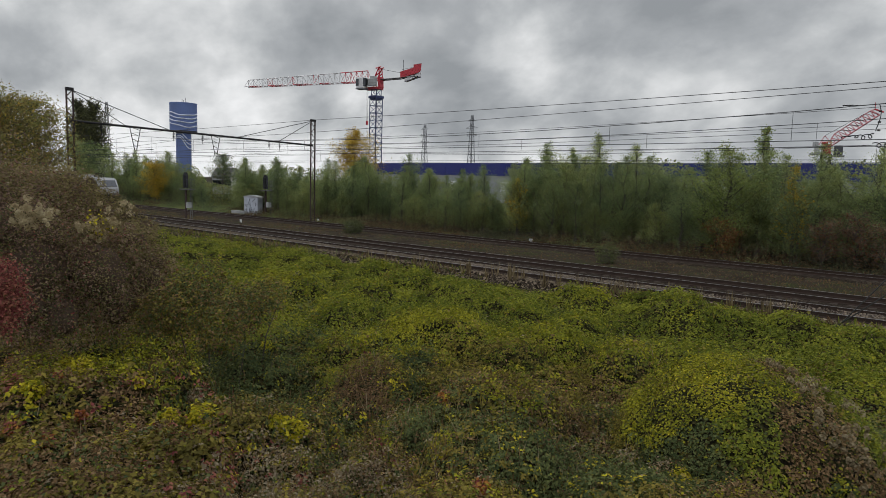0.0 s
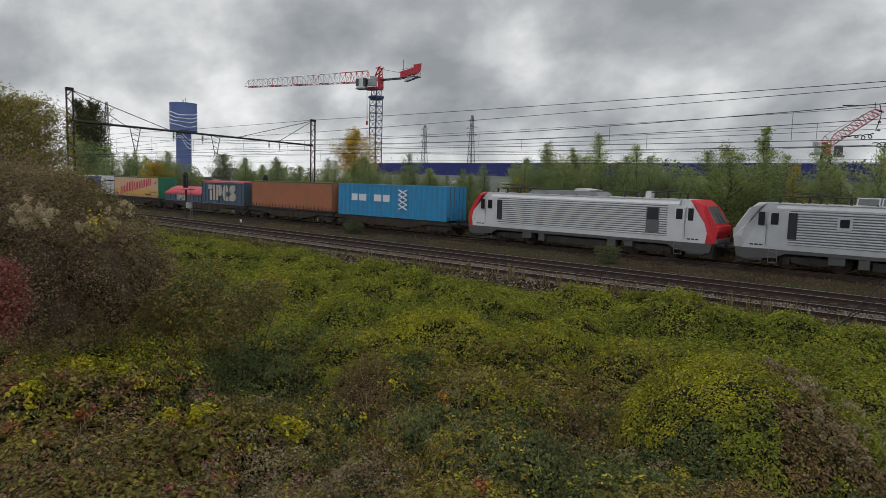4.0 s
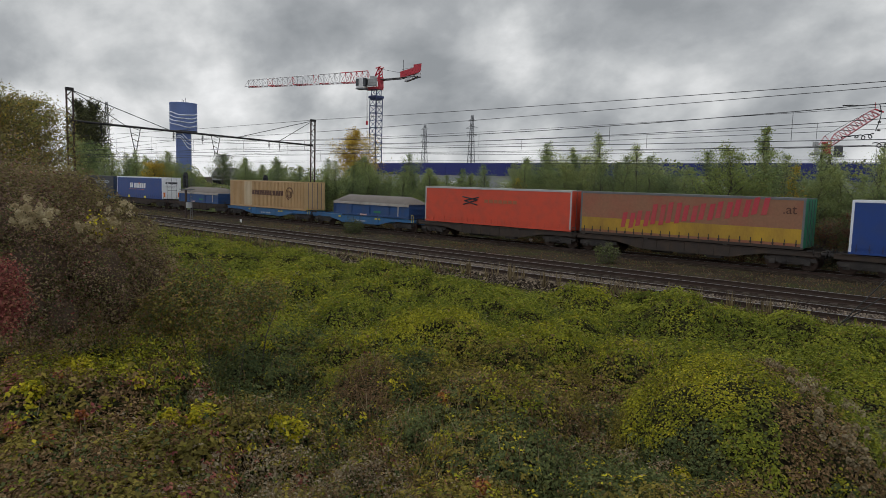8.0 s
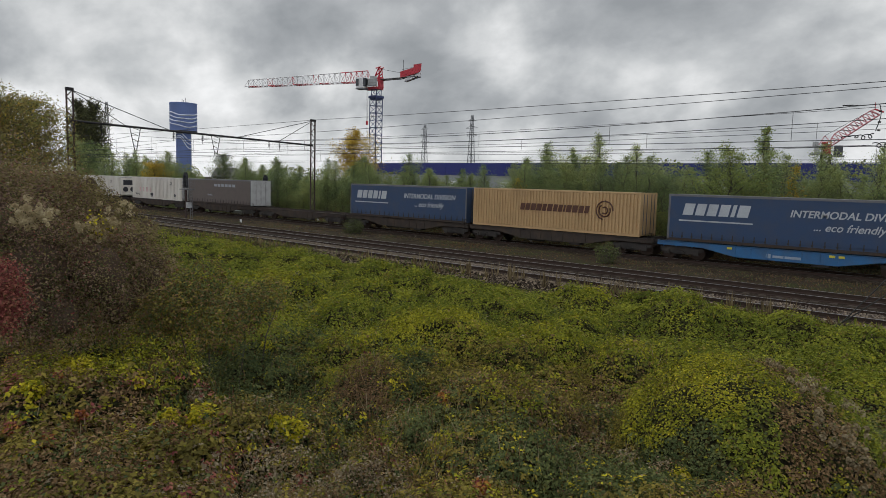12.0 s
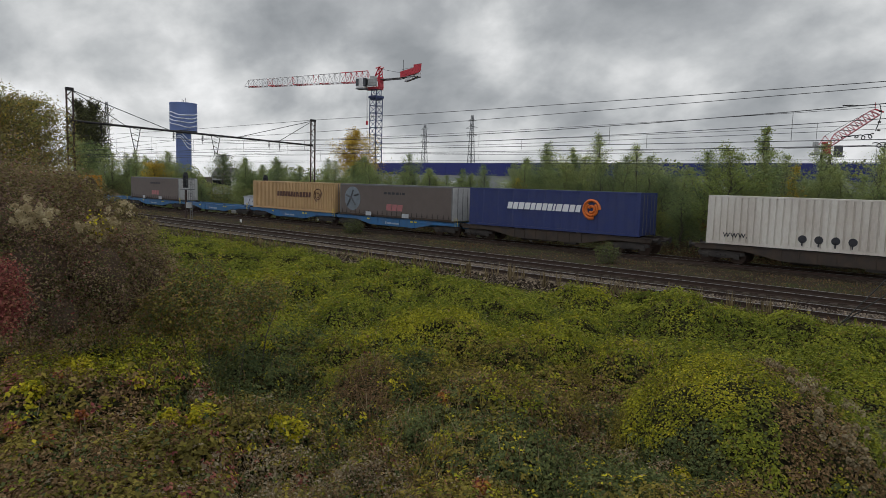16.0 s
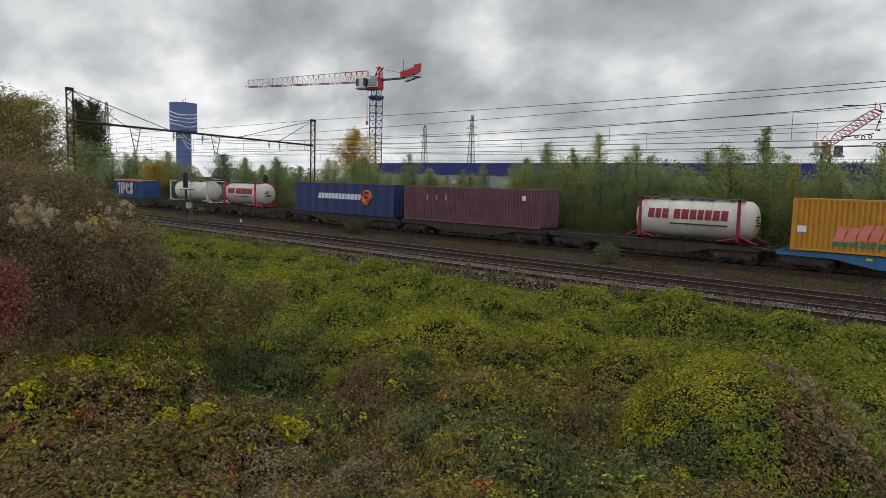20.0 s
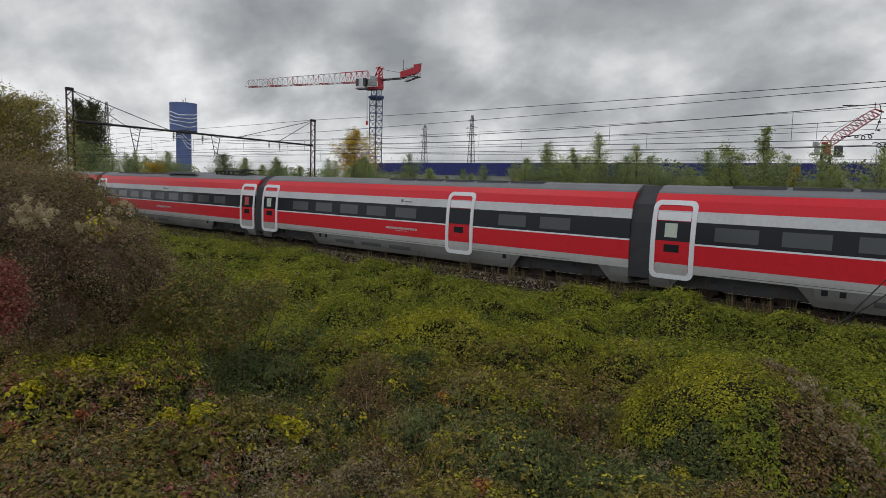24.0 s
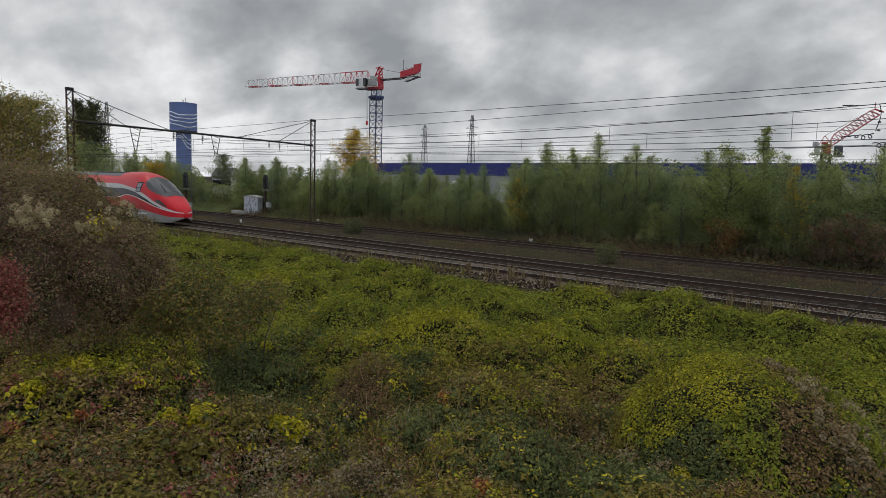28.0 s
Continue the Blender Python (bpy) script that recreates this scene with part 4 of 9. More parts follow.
def special_trees():
    t = make_tree("yellow_tree", "golden yellow autumn tree among green saplings", 6.2, 2.6, 9000, [L_YELLOW, L_OLIVE], (0.75, 0.25), 71, 0.16, "round")
    x, y = at_bearing(273, 109)
    t.location = (x, y, GROUND_Z)
    t = make_tree("yellow_tree", "tall golden autumn birch beyond the mast", 11.4, 3.6, 15000, [L_YELLOW, L_OLIVE], (0.92, 0.08), 72, 0.17, "cone", 0.25)
    x, y = at_bearing(624, 92)
    t.location = (x, y, GROUND_Z)
    for x, y, hh, k in ((-10.7, 45.7, 6.4, 73), (-32.0, 46.0, 5.2, 75)):
        t = make_tree("yellow_tree", "slender yellowing birch in the green row", hh, 1.0, 3600, [L_YELLOW, L_OLIVE, L_BIRCH], (0.35, 0.4, 0.25), k, 0.13, "cone")
        t.location = (x, y, GROUND_Z)
    t = make_tree("birch_tree", "tall pale green birch standing above the row", 9.1, 1.35, 8000, [L_BIRCH, L_OLIVE], (0.85, 0.15), 76, 0.13, "cone")
    x, y = at_bearing(1342, 49.5)
    t.location = (x, y, GROUND_Z)
    t = make_tree("russet_shrub", "low russet autumn shrub below the birches", 2.3, 1.4, 2600, [V_RUSSET, L_OLIVE], (0.7, 0.3), 77, 0.12, "round", category="shrub", group="trackside shrubs")
    t.location = (-14.9, 45.4, GROUND_Z)
    t = make_tree("broad_birch", "broad bright green birch at the wood's edge", 7.4, 2.5, 13000, [L_PALE, L_BIRCH], (0.85, 0.15), 78, 0.11, "round", 0.02)
    t.location = (-15.2, 46.6, GROUND_Z)
    for k, (x, y, hh) in enumerate(((-8.9, 45.2, 2.8), (-7.2, 45.6, 3.2), (-5.6, 45.1, 2.6))):
        t = make_tree("maroon_shrub", "dark maroon autumn shrub below the trees", hh, 1.5, 3000, [V_ELDER, V_RUSSET, L_DARK], (0.6, 0.2, 0.2), 110 + k, 0.1, "round", 0.05, category="shrub", group="trackside shrubs")
        t.location = (x, y, GROUND_Z)
    t = make_tree("bare_tree", "dark thin-leaved tree beside a distant house", 8.4, 2.6, 4000, [L_DARK, L_OLIVE], (0.8, 0.2), 74, 0.2, "round", 0.35)
    x, y = at_bearing(393, 120)
    t.location = (x, y, GROUND_Z)
    for k, (px, d, hh, sp) in enumerate(((18, 52, 9.4, 3.0), (66, 56, 9.9, 2.8), (-30, 50, 9.6, 3.2))):
        t = make_tree("broadleaf_tree", "tall olive-green broadleaf tree thinning in autumn", hh, sp, 21000, [L_FADED, L_OLIVE, L_YELLOW], (0.62, 0.33, 0.05), 80 + k, 0.13, "round", 0.15)
        x, y = at_bearing(px, d)
        t.location = (x, y, GROUND_Z)
    for k, (px, d, hh) in enumerate(((141, 152, 18.8), (153, 156, 17.6), (169, 150, 18.2))):
        base_tree = make_tree("young_tree", "dark green tree below the poplars", 11.5 - k, 3.0, 5000, [L_DARK, L_BIRCH], (0.7, 0.3), 95 + k, 0.26, "round", 0.05)
        x, y = at_bearing(px - 10 + 14 * k, d - 12)
        base_tree.location = (x, y, GROUND_Z)
        t = make_tree("poplar_tree", "dark columnar poplar behind the mast", hh, (2.3, 1.9, 3.0)[k], 19000, [L_POPLAR, L_OLIVE], (0.9, 0.1), 90 + k, 0.27, "column", 0.08)
        x, y = at_bearing(px, d)
        t.location = (x, y, GROUND_Z)


special_trees()
# ---- undergrowth between the camera and the railway ----
V_VINE = leafy("vine_yellow_green", (0.130, 0.141, 0.013), (0.278, 0.276, 0.022), (0.472, 0.428, 0.034), patch=0.9, vary=0.6, thin=0.3)
V_GREEN = leafy("bramble_green", (0.098, 0.083, 0.020), (0.193, 0.161, 0.035), (0.336, 0.262, 0.055), patch=0.9, vary=0.75, thin=0.3)
V_BROWN = leafy("dry_brown_leaves", (0.090, 0.052, 0.025), (0.198, 0.122, 0.056), (0.360, 0.239, 0.117), patch=0.9, vary=0.75, thin=0.3)
V_DARK = leafy("dark_green_leaves", (0.046, 0.065, 0.024), (0.098, 0.122, 0.043), (0.19, 0.205, 0.070), patch=0.9, vary=0.7, thin=0.3)
V_BEIGE = leafy("dry_beige_stems", (0.17, 0.13, 0.08), (0.28, 0.22, 0.135), (0.42, 0.35, 0.23), patch=0.9)
V_YELLOW = leafy("bright_yellow_leaves", (0.36, 0.31, 0.02), (0.54, 0.47, 0.03), (0.68, 0.56, 0.05), patch=0.9)
V_LUSH = leafy("lush_vine_green", (0.083, 0.106, 0.014), (0.186, 0.212, 0.027), (0.338, 0.342, 0.04), patch=0.8, vary=0.6, thin=0.3)
V_RUST = leafy("withered_rust_weeds", (0.081, 0.048, 0.025), (0.157, 0.093, 0.046), (0.261, 0.166, 0.084), patch=1.1, vary=0.7, thin=0.3)
V_RED = leafy("crimson_leaves", (0.17, 0.045, 0.042), (0.31, 0.10, 0.085), (0.46, 0.20, 0.13), patch=0.9)
V_FLUFF = leafy("pale_seed_fluff", (0.32, 0.25, 0.135), (0.45, 0.37, 0.215), (0.58, 0.495, 0.31), patch=1.4, vary=0.6)
V_SEED = leafy("grey_seed_fluff", (0.20, 0.155, 0.088), (0.295, 0.236, 0.138), (0.415, 0.342, 0.21), patch=1.6, vary=0.7)
V_HAZEL = leafy("dull_olive_leaves", (0.125, 0.10, 0.04), (0.215, 0.18, 0.07), (0.33, 0.28, 0.12), patch=0.9, vary=0.8)
V_STALK = leafy("withered_stalks", (0.115, 0.085, 0.043), (0.185, 0.14, 0.074), (0.27, 0.21, 0.118), patch=0.9)
TWIGS = paint("grey_brown_twiggery", (0.12, 0.085, 0.06), 0.95, 0, 0.5, 6.0, (0.06, 0.04, 0.028), 0.8, spec=0.1)


def leaf_floor():
    """The deeper layer of the plant cover: overlapping leaves of many tones, coloured dark as if shaded."""
    m, n, l, b = material("shade_tinted_leaf_layer", 0.9)
    b.inputs["Specular IOR Level"].default_value = 0.1
    co, v, w = n.new("ShaderNodeTexCoord"), n.new("ShaderNodeTexVoronoi"), n.new("ShaderNodeTexNoise")
    v.inputs["Scale"].default_value, w.inputs["Scale"].default_value = 15, 0.7
    l.new(co.outputs["Object"], v.inputs[0]), l.new(co.outputs["Object"], w.inputs[0])
    sep = n.new("ShaderNodeSeparateXYZ")
    l.new(v.outputs["Color"], sep.inputs[0])
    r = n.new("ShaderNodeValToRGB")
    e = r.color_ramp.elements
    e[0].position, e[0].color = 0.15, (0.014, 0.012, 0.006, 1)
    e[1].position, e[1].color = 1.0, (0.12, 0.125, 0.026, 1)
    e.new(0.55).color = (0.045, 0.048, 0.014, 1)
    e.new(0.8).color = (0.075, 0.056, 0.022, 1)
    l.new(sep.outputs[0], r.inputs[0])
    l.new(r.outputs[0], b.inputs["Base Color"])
    bp = n.new("ShaderNodeBump")
    bp.inputs["Strength"].default_value, bp.inputs["Distance"].default_value = 1.0, 0.08
    l.new(v.outputs["Distance"], bp.inputs["Height"]), l.new(bp.outputs[0], b.inputs["Normal"])
    return m


LEAF_FLOOR = leaf_floor()
VEG = [V_VINE, V_GREEN, V_BROWN, V_DARK, V_BEIGE, V_YELLOW, V_RED, V_LUSH, V_RUST]


def sig(v):
    return 1 / (1 + np.exp(-np.clip(v, -30, 30)))


DOMES = np.random.default_rng(3)
dome_r = 5 + 43 * DOMES.uniform(0, 1, 620) ** 1.3
dome_a = DOMES.uniform(-38, 38, 620)
DX = dome_r * np.sin(YAW + np.radians(dome_a))
DY = dome_r * np.cos(YAW + np.radians(dome_a))
DR = DOMES.uniform(0.4, 1.25, 620)
DH = DOMES.uniform(0.10, 1.0, 620) * np.sqrt(DR)
DH = DH * np.where(dome_r > 12, 0.85, 0.95)
for k, (px, rr) in enumerate(((30, 9.6), (90, 10.2), (150, 9.4), (200, 10.6), (260, 10.0), (60, 8.4), (180, 8.2), (330, 9.2), (0, 11.0), (130, 11.4))):
    az = YAW + math.atan((px - 784) / 1162.3)
    DX[k], DY[k], DR[k], DH[k] = rr * math.sin(az), rr * math.cos(az), 0.9, 0.85
for k, (px, rr) in enumerate(((10, 12.0), (70, 12.3), (130, 12.2), (190, 12.4), (245, 12.6), (40, 11.4), (110, 11.6), (170, 11.5), (225, 11.8), (290, 12.4), (-40, 11.8))):
    az = YAW + math.atan((px - 784) / 1162.3)
    DX[k + 12], DY[k + 12], DR[k + 12], DH[k + 12] = rr * math.sin(az), rr * math.cos(az), 1.0, 1.25
MOUND = (-3.1, 11.3, 2.15, 1.62)
near_mound = np.hypot(DX - MOUND[0], DY - MOUND[1])
DH = DH * np.where(near_mound < 3.4, 0.35, 1.0)


def plant_top(x, y):
    """Height of the plant cover over a place: overlapping cushions, kept low beside the ballast."""
    z = np.full_like(x, 0.0)
    for cx, cy, r, h in zip(DX, DY, DR, DH):
        d = 1 - ((x - cx) ** 2 + (y - cy) ** 2) / (r * r)
        z = np.maximum(z, h * np.sqrt(np.clip(d, 0, 1)))
    z = z + 0.12 + 0.14 * waves(x * 1.5, y * 1.5, 9) + 0.11 * waves(x * 4, y * 4, 10)
    cap = np.where(x > -13, (23.0 - y) * 0.46 + 0.12, (22.7 - y) * 0.31 + 0.12)
    z = np.minimum(z, np.clip(cap, 0.03, 2) * (1 + 0.25 * waves(x * 2.2, y * 2.2, 12)))
    edge = np.exp(-((x + 4.5) / 6) ** 2 - ((y - 21.2) / 1.1) ** 2)
    z = z + 0.38 * edge * (0.7 + 0.6 * waves(x * 1.3, y * 1.3, 15)) + 0.22 * np.exp(-((y - 21.7) / 0.8) ** 2) * (0.8 + 0.5 * waves(x * 1.1, y, 16))
    cx, cy, r, h = MOUND
    dx, dy = x - cx, y - cy
    d = 1 - (dx * dx + dy * dy) / (r * r) * (1 + 0.12 * waves(x * 1.2, y * 1.2, 14))
    z = np.where(d > 0, np.maximum(z * 0.4, h * np.clip(d, 0, 1) ** 0.5 - 0.05), z)
    return GROUND_Z + z


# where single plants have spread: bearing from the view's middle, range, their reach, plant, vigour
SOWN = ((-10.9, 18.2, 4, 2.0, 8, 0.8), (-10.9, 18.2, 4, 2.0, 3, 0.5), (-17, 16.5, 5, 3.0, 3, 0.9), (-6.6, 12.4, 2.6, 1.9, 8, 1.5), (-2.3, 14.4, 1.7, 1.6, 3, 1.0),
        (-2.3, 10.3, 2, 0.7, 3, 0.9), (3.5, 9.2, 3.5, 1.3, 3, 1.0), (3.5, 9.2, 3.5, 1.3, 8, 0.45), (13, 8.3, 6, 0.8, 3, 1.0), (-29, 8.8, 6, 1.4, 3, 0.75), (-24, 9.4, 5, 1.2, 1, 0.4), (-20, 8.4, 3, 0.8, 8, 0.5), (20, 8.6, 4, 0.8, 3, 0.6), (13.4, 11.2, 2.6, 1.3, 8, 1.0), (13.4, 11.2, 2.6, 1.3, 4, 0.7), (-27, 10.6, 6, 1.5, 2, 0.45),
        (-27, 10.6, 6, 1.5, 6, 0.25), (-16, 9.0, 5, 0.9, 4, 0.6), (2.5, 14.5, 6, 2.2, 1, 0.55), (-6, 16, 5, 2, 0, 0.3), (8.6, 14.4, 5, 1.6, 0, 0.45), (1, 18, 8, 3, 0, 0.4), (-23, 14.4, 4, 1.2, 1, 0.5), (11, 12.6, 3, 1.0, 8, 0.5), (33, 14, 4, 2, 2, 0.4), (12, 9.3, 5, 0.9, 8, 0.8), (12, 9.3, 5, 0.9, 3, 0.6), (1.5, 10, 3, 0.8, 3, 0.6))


def undergrowth():
    t = empty("undergrowth", "tangled brambles, vines and dry weeds beside the railway", "undergrowth", kind="stuff")
    # litter sheet under the leaves, its dark colour standing in for their shade
    xs, ys = np.linspace(-54, 8, 170), np.linspace(0.5, 22.6, 92)
    X, Y = np.meshgrid(xs, ys)
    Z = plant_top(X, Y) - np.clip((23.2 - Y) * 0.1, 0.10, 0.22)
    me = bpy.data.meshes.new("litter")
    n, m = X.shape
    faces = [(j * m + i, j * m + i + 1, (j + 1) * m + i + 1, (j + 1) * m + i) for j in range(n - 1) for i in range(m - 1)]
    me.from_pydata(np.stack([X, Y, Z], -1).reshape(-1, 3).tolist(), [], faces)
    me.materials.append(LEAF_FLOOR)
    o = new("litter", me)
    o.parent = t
    tagged(o, "leaf litter coloured dark for the shade under the leaves", kind="stuff")
    rng = np.random.default_rng(21)
    N = 96000
    r = 6.3 + (50.0 - 6.3) * rng.uniform(0, 1, N) ** 1.2
    a = rng.uniform(-36.5, 36.5, N)
    x, y = r * np.sin(YAW + np.radians(a)), r * np.cos(YAW + np.radians(a))
    keep = (np.hypot(x - MOUND[0], y - MOUND[1]) > MOUND[2] * 0.97) & (y < np.where(x > -16, 22.9, 22.6)) & (y > 0.6) & (x > -54) & (x < 7)
    x, y, r, a = x[keep], y[keep], r[keep], a[keep]
    n = len(x)
    # which plant grows where
    mx, my, mr, mh = MOUND
    on = sig((1 - ((x - mx) ** 2 + (y - my) ** 2) / (mr * mr)) * 9)
    far, left = sig((r - 13.2 - 2.0 * waves(x * 1.1, y * 1.1, 31)) / 1.1), sig((-a - 25) / 3) * sig((24 - r) / 3)
    tone = [0.8 * waves(x * 1.3, y * 1.3, 300 + k) + 0.6 * waves(x * 4.2, y * 4.2, 320 + k) for k in range(9)]
    broom = np.exp(-((a + 19) / 5) ** 2 - ((r - 13.0) / 2.2) ** 2)
    hay = np.exp(-((a + 14) / 7) ** 2 - ((r - 7.6) / 1.2) ** 2)
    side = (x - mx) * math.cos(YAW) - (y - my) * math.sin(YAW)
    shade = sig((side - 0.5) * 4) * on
    bramble = sig((-a - 18) / 2) * sig((11.8 - r) / 0.6)
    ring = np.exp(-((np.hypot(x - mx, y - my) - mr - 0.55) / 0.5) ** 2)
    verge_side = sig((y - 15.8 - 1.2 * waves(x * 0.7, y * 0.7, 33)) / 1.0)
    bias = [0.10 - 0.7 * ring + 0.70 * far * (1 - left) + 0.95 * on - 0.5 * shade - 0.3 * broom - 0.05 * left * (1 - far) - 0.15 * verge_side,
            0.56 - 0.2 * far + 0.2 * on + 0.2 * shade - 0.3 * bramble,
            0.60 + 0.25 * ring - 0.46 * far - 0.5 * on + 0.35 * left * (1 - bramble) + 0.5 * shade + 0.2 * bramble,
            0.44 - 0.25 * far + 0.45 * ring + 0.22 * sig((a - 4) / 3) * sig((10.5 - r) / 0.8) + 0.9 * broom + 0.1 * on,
            0.04 - 0.25 * far + 0.55 * hay,
            -0.06 - 0.3 * far + 0.12 * on + 0.2 * bramble,
            -0.16 - 0.7 * far + 0.14 * bramble - 0.4 * on,
            0.12 + 0.72 * far * (1 - left) + 0.75 * verge_side,
            0.2 - 0.5 * far + 0.15 * bramble]
    # Leaf colours paint in light: bright vine on crowns, dark leaves in hollows.
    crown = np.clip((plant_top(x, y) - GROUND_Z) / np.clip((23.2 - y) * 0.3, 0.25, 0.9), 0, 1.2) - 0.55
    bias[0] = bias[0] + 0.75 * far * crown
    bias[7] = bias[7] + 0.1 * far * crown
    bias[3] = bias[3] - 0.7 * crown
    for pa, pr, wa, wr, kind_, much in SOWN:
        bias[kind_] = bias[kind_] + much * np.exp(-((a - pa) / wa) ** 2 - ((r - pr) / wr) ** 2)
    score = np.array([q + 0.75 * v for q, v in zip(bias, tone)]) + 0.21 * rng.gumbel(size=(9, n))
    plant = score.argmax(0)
    # each sprig is a tuft of leaves standing out of the cover
    z = plant_top(x, y) - 0.13 * shade
    low = np.clip((23.0 - y) / 3, 0.12, 1)
    z = z + (rng.normal(0, 0.07, n) + np.where(rng.uniform(0, 1, n) < 0.12, np.abs(rng.normal(0, 0.14, n)), 0)) * low
    tuft = (0.075 + 0.0045 * np.minimum(r, 30)) * rng.uniform(0.55, 1.5, n)
    M = 10
    idx = np.repeat(np.arange(n), M)
    m = len(idx)
    d = rng.normal(size=(m, 3))
    d /= np.linalg.norm(d, axis=1, keepdims=True)
    d[:, 2] = np.abs(d[:, 2]) * 1.1 - 0.25
    c = np.stack([x, y, z], -1)[idx] + d * (tuft[idx] * rng.uniform(0.35, 1.1, m))[:, None]
    e = 0.12
    slope = np.stack([(plant_top(x - e, y) - plant_top(x + e, y)) / (2 * e), (plant_top(x, y - e) - plant_top(x, y + e)) / (2 * e), np.ones(n)], -1)
    slope[:, :2] = np.clip(slope[:, :2], -2.2, 2.2)
    slope /= np.linalg.norm(slope, axis=1, keepdims=True)
    nrm = 0.5 * d + rng.normal(0, 0.42, (m, 3)) + 1.25 * slope[idx]
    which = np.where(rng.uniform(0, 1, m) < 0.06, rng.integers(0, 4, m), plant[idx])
    r = r[idx]
    big = 1 + 0.28 * (bramble[idx] > 0.5)
    size = big * (0.025 + 0.0023 * np.minimum(r, 28)) * rng.uniform(0.55, 1.4, m) * np.array([1.0, 1.25, 0.9, 1.1, 0.95, 1.2, 1.15, 1.05, 0.8])[which]
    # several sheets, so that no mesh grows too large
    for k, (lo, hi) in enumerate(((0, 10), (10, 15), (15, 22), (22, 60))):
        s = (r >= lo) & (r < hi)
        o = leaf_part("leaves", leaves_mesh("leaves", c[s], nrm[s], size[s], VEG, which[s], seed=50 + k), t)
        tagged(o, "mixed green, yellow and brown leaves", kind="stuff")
    return t


undergrowth()


def blades(name, label, centres, height, mats, seed, thick=0.05, lean=0.25):
    rng = np.random.default_rng(seed)
    n = len(centres)
    h = height * rng.uniform(0.5, 1.2, n)
    up = np.stack([rng.normal(0, lean, n), rng.normal(0, lean, n), np.ones(n)], -1)
    up /= np.linalg.norm(up, axis=1, keepdims=True)
    nrm = np.cross(up, rng.normal(size=(n, 3)))
    c = centres + up * h[:, None] * 0.5
    me = leaves_mesh(name, c, nrm, h, mats, rng.integers(0, len(mats), n), aspect=thick, fold=0.0, seed=seed, along=up)
    return tagged(new(name, me), label, "grass", kind="stuff")


def scatter(px, r, spread_a, spread_r, n, seed):
    rng = np.random.default_rng(seed)
    a = math.degrees(math.atan((px - 784) / 1162.3)) + rng.normal(0, spread_a, n)
    rr = r + rng.normal(0, spread_r, n)
    x, y = rr * np.sin(YAW + np.radians(a)), rr * np.cos(YAW + np.radians(a))
    return np.stack([x, y, plant_top(x, y) - 0.15], -1)


blades("dry_grass", "clump of pale dry grass in the brambles", np.concatenate([scatter(430, 7.6, 3.0, 0.6, 900, 1), scatter(560, 7.2, 3, 0.4, 500, 2), scatter(1060, 9.0, 2.0, 0.7, 420, 3), scatter(960, 13.0, 4, 1.5, 260, 4)]), 0.36, [V_BEIGE, V_BEIGE, V_BROWN], 61, 0.022, 0.4)
blades("green_weeds", "upright dark green weeds", np.concatenate([scatter(360, 12.0, 3.5, 1.2, 900, 5), scatter(700, 10.5, 3.5, 1.2, 400, 6)]), 0.34, [V_DARK, V_GREEN, V_BROWN], 62, 0.10, 0.4)


GRAVEL = paint("tan_gravel", (0.30, 0.235, 0.165), 0.95, 0, 0.4, spec=0.1)
GRAVEL_DIM = paint("brown_gravel", (0.12, 0.092, 0.066), 0.95, 0, 0.4, spec=0.1)
GRAVEL_GREY = paint("grey_gravel", (0.18, 0.15, 0.12), 0.95, 0, 0.4, spec=0.1)


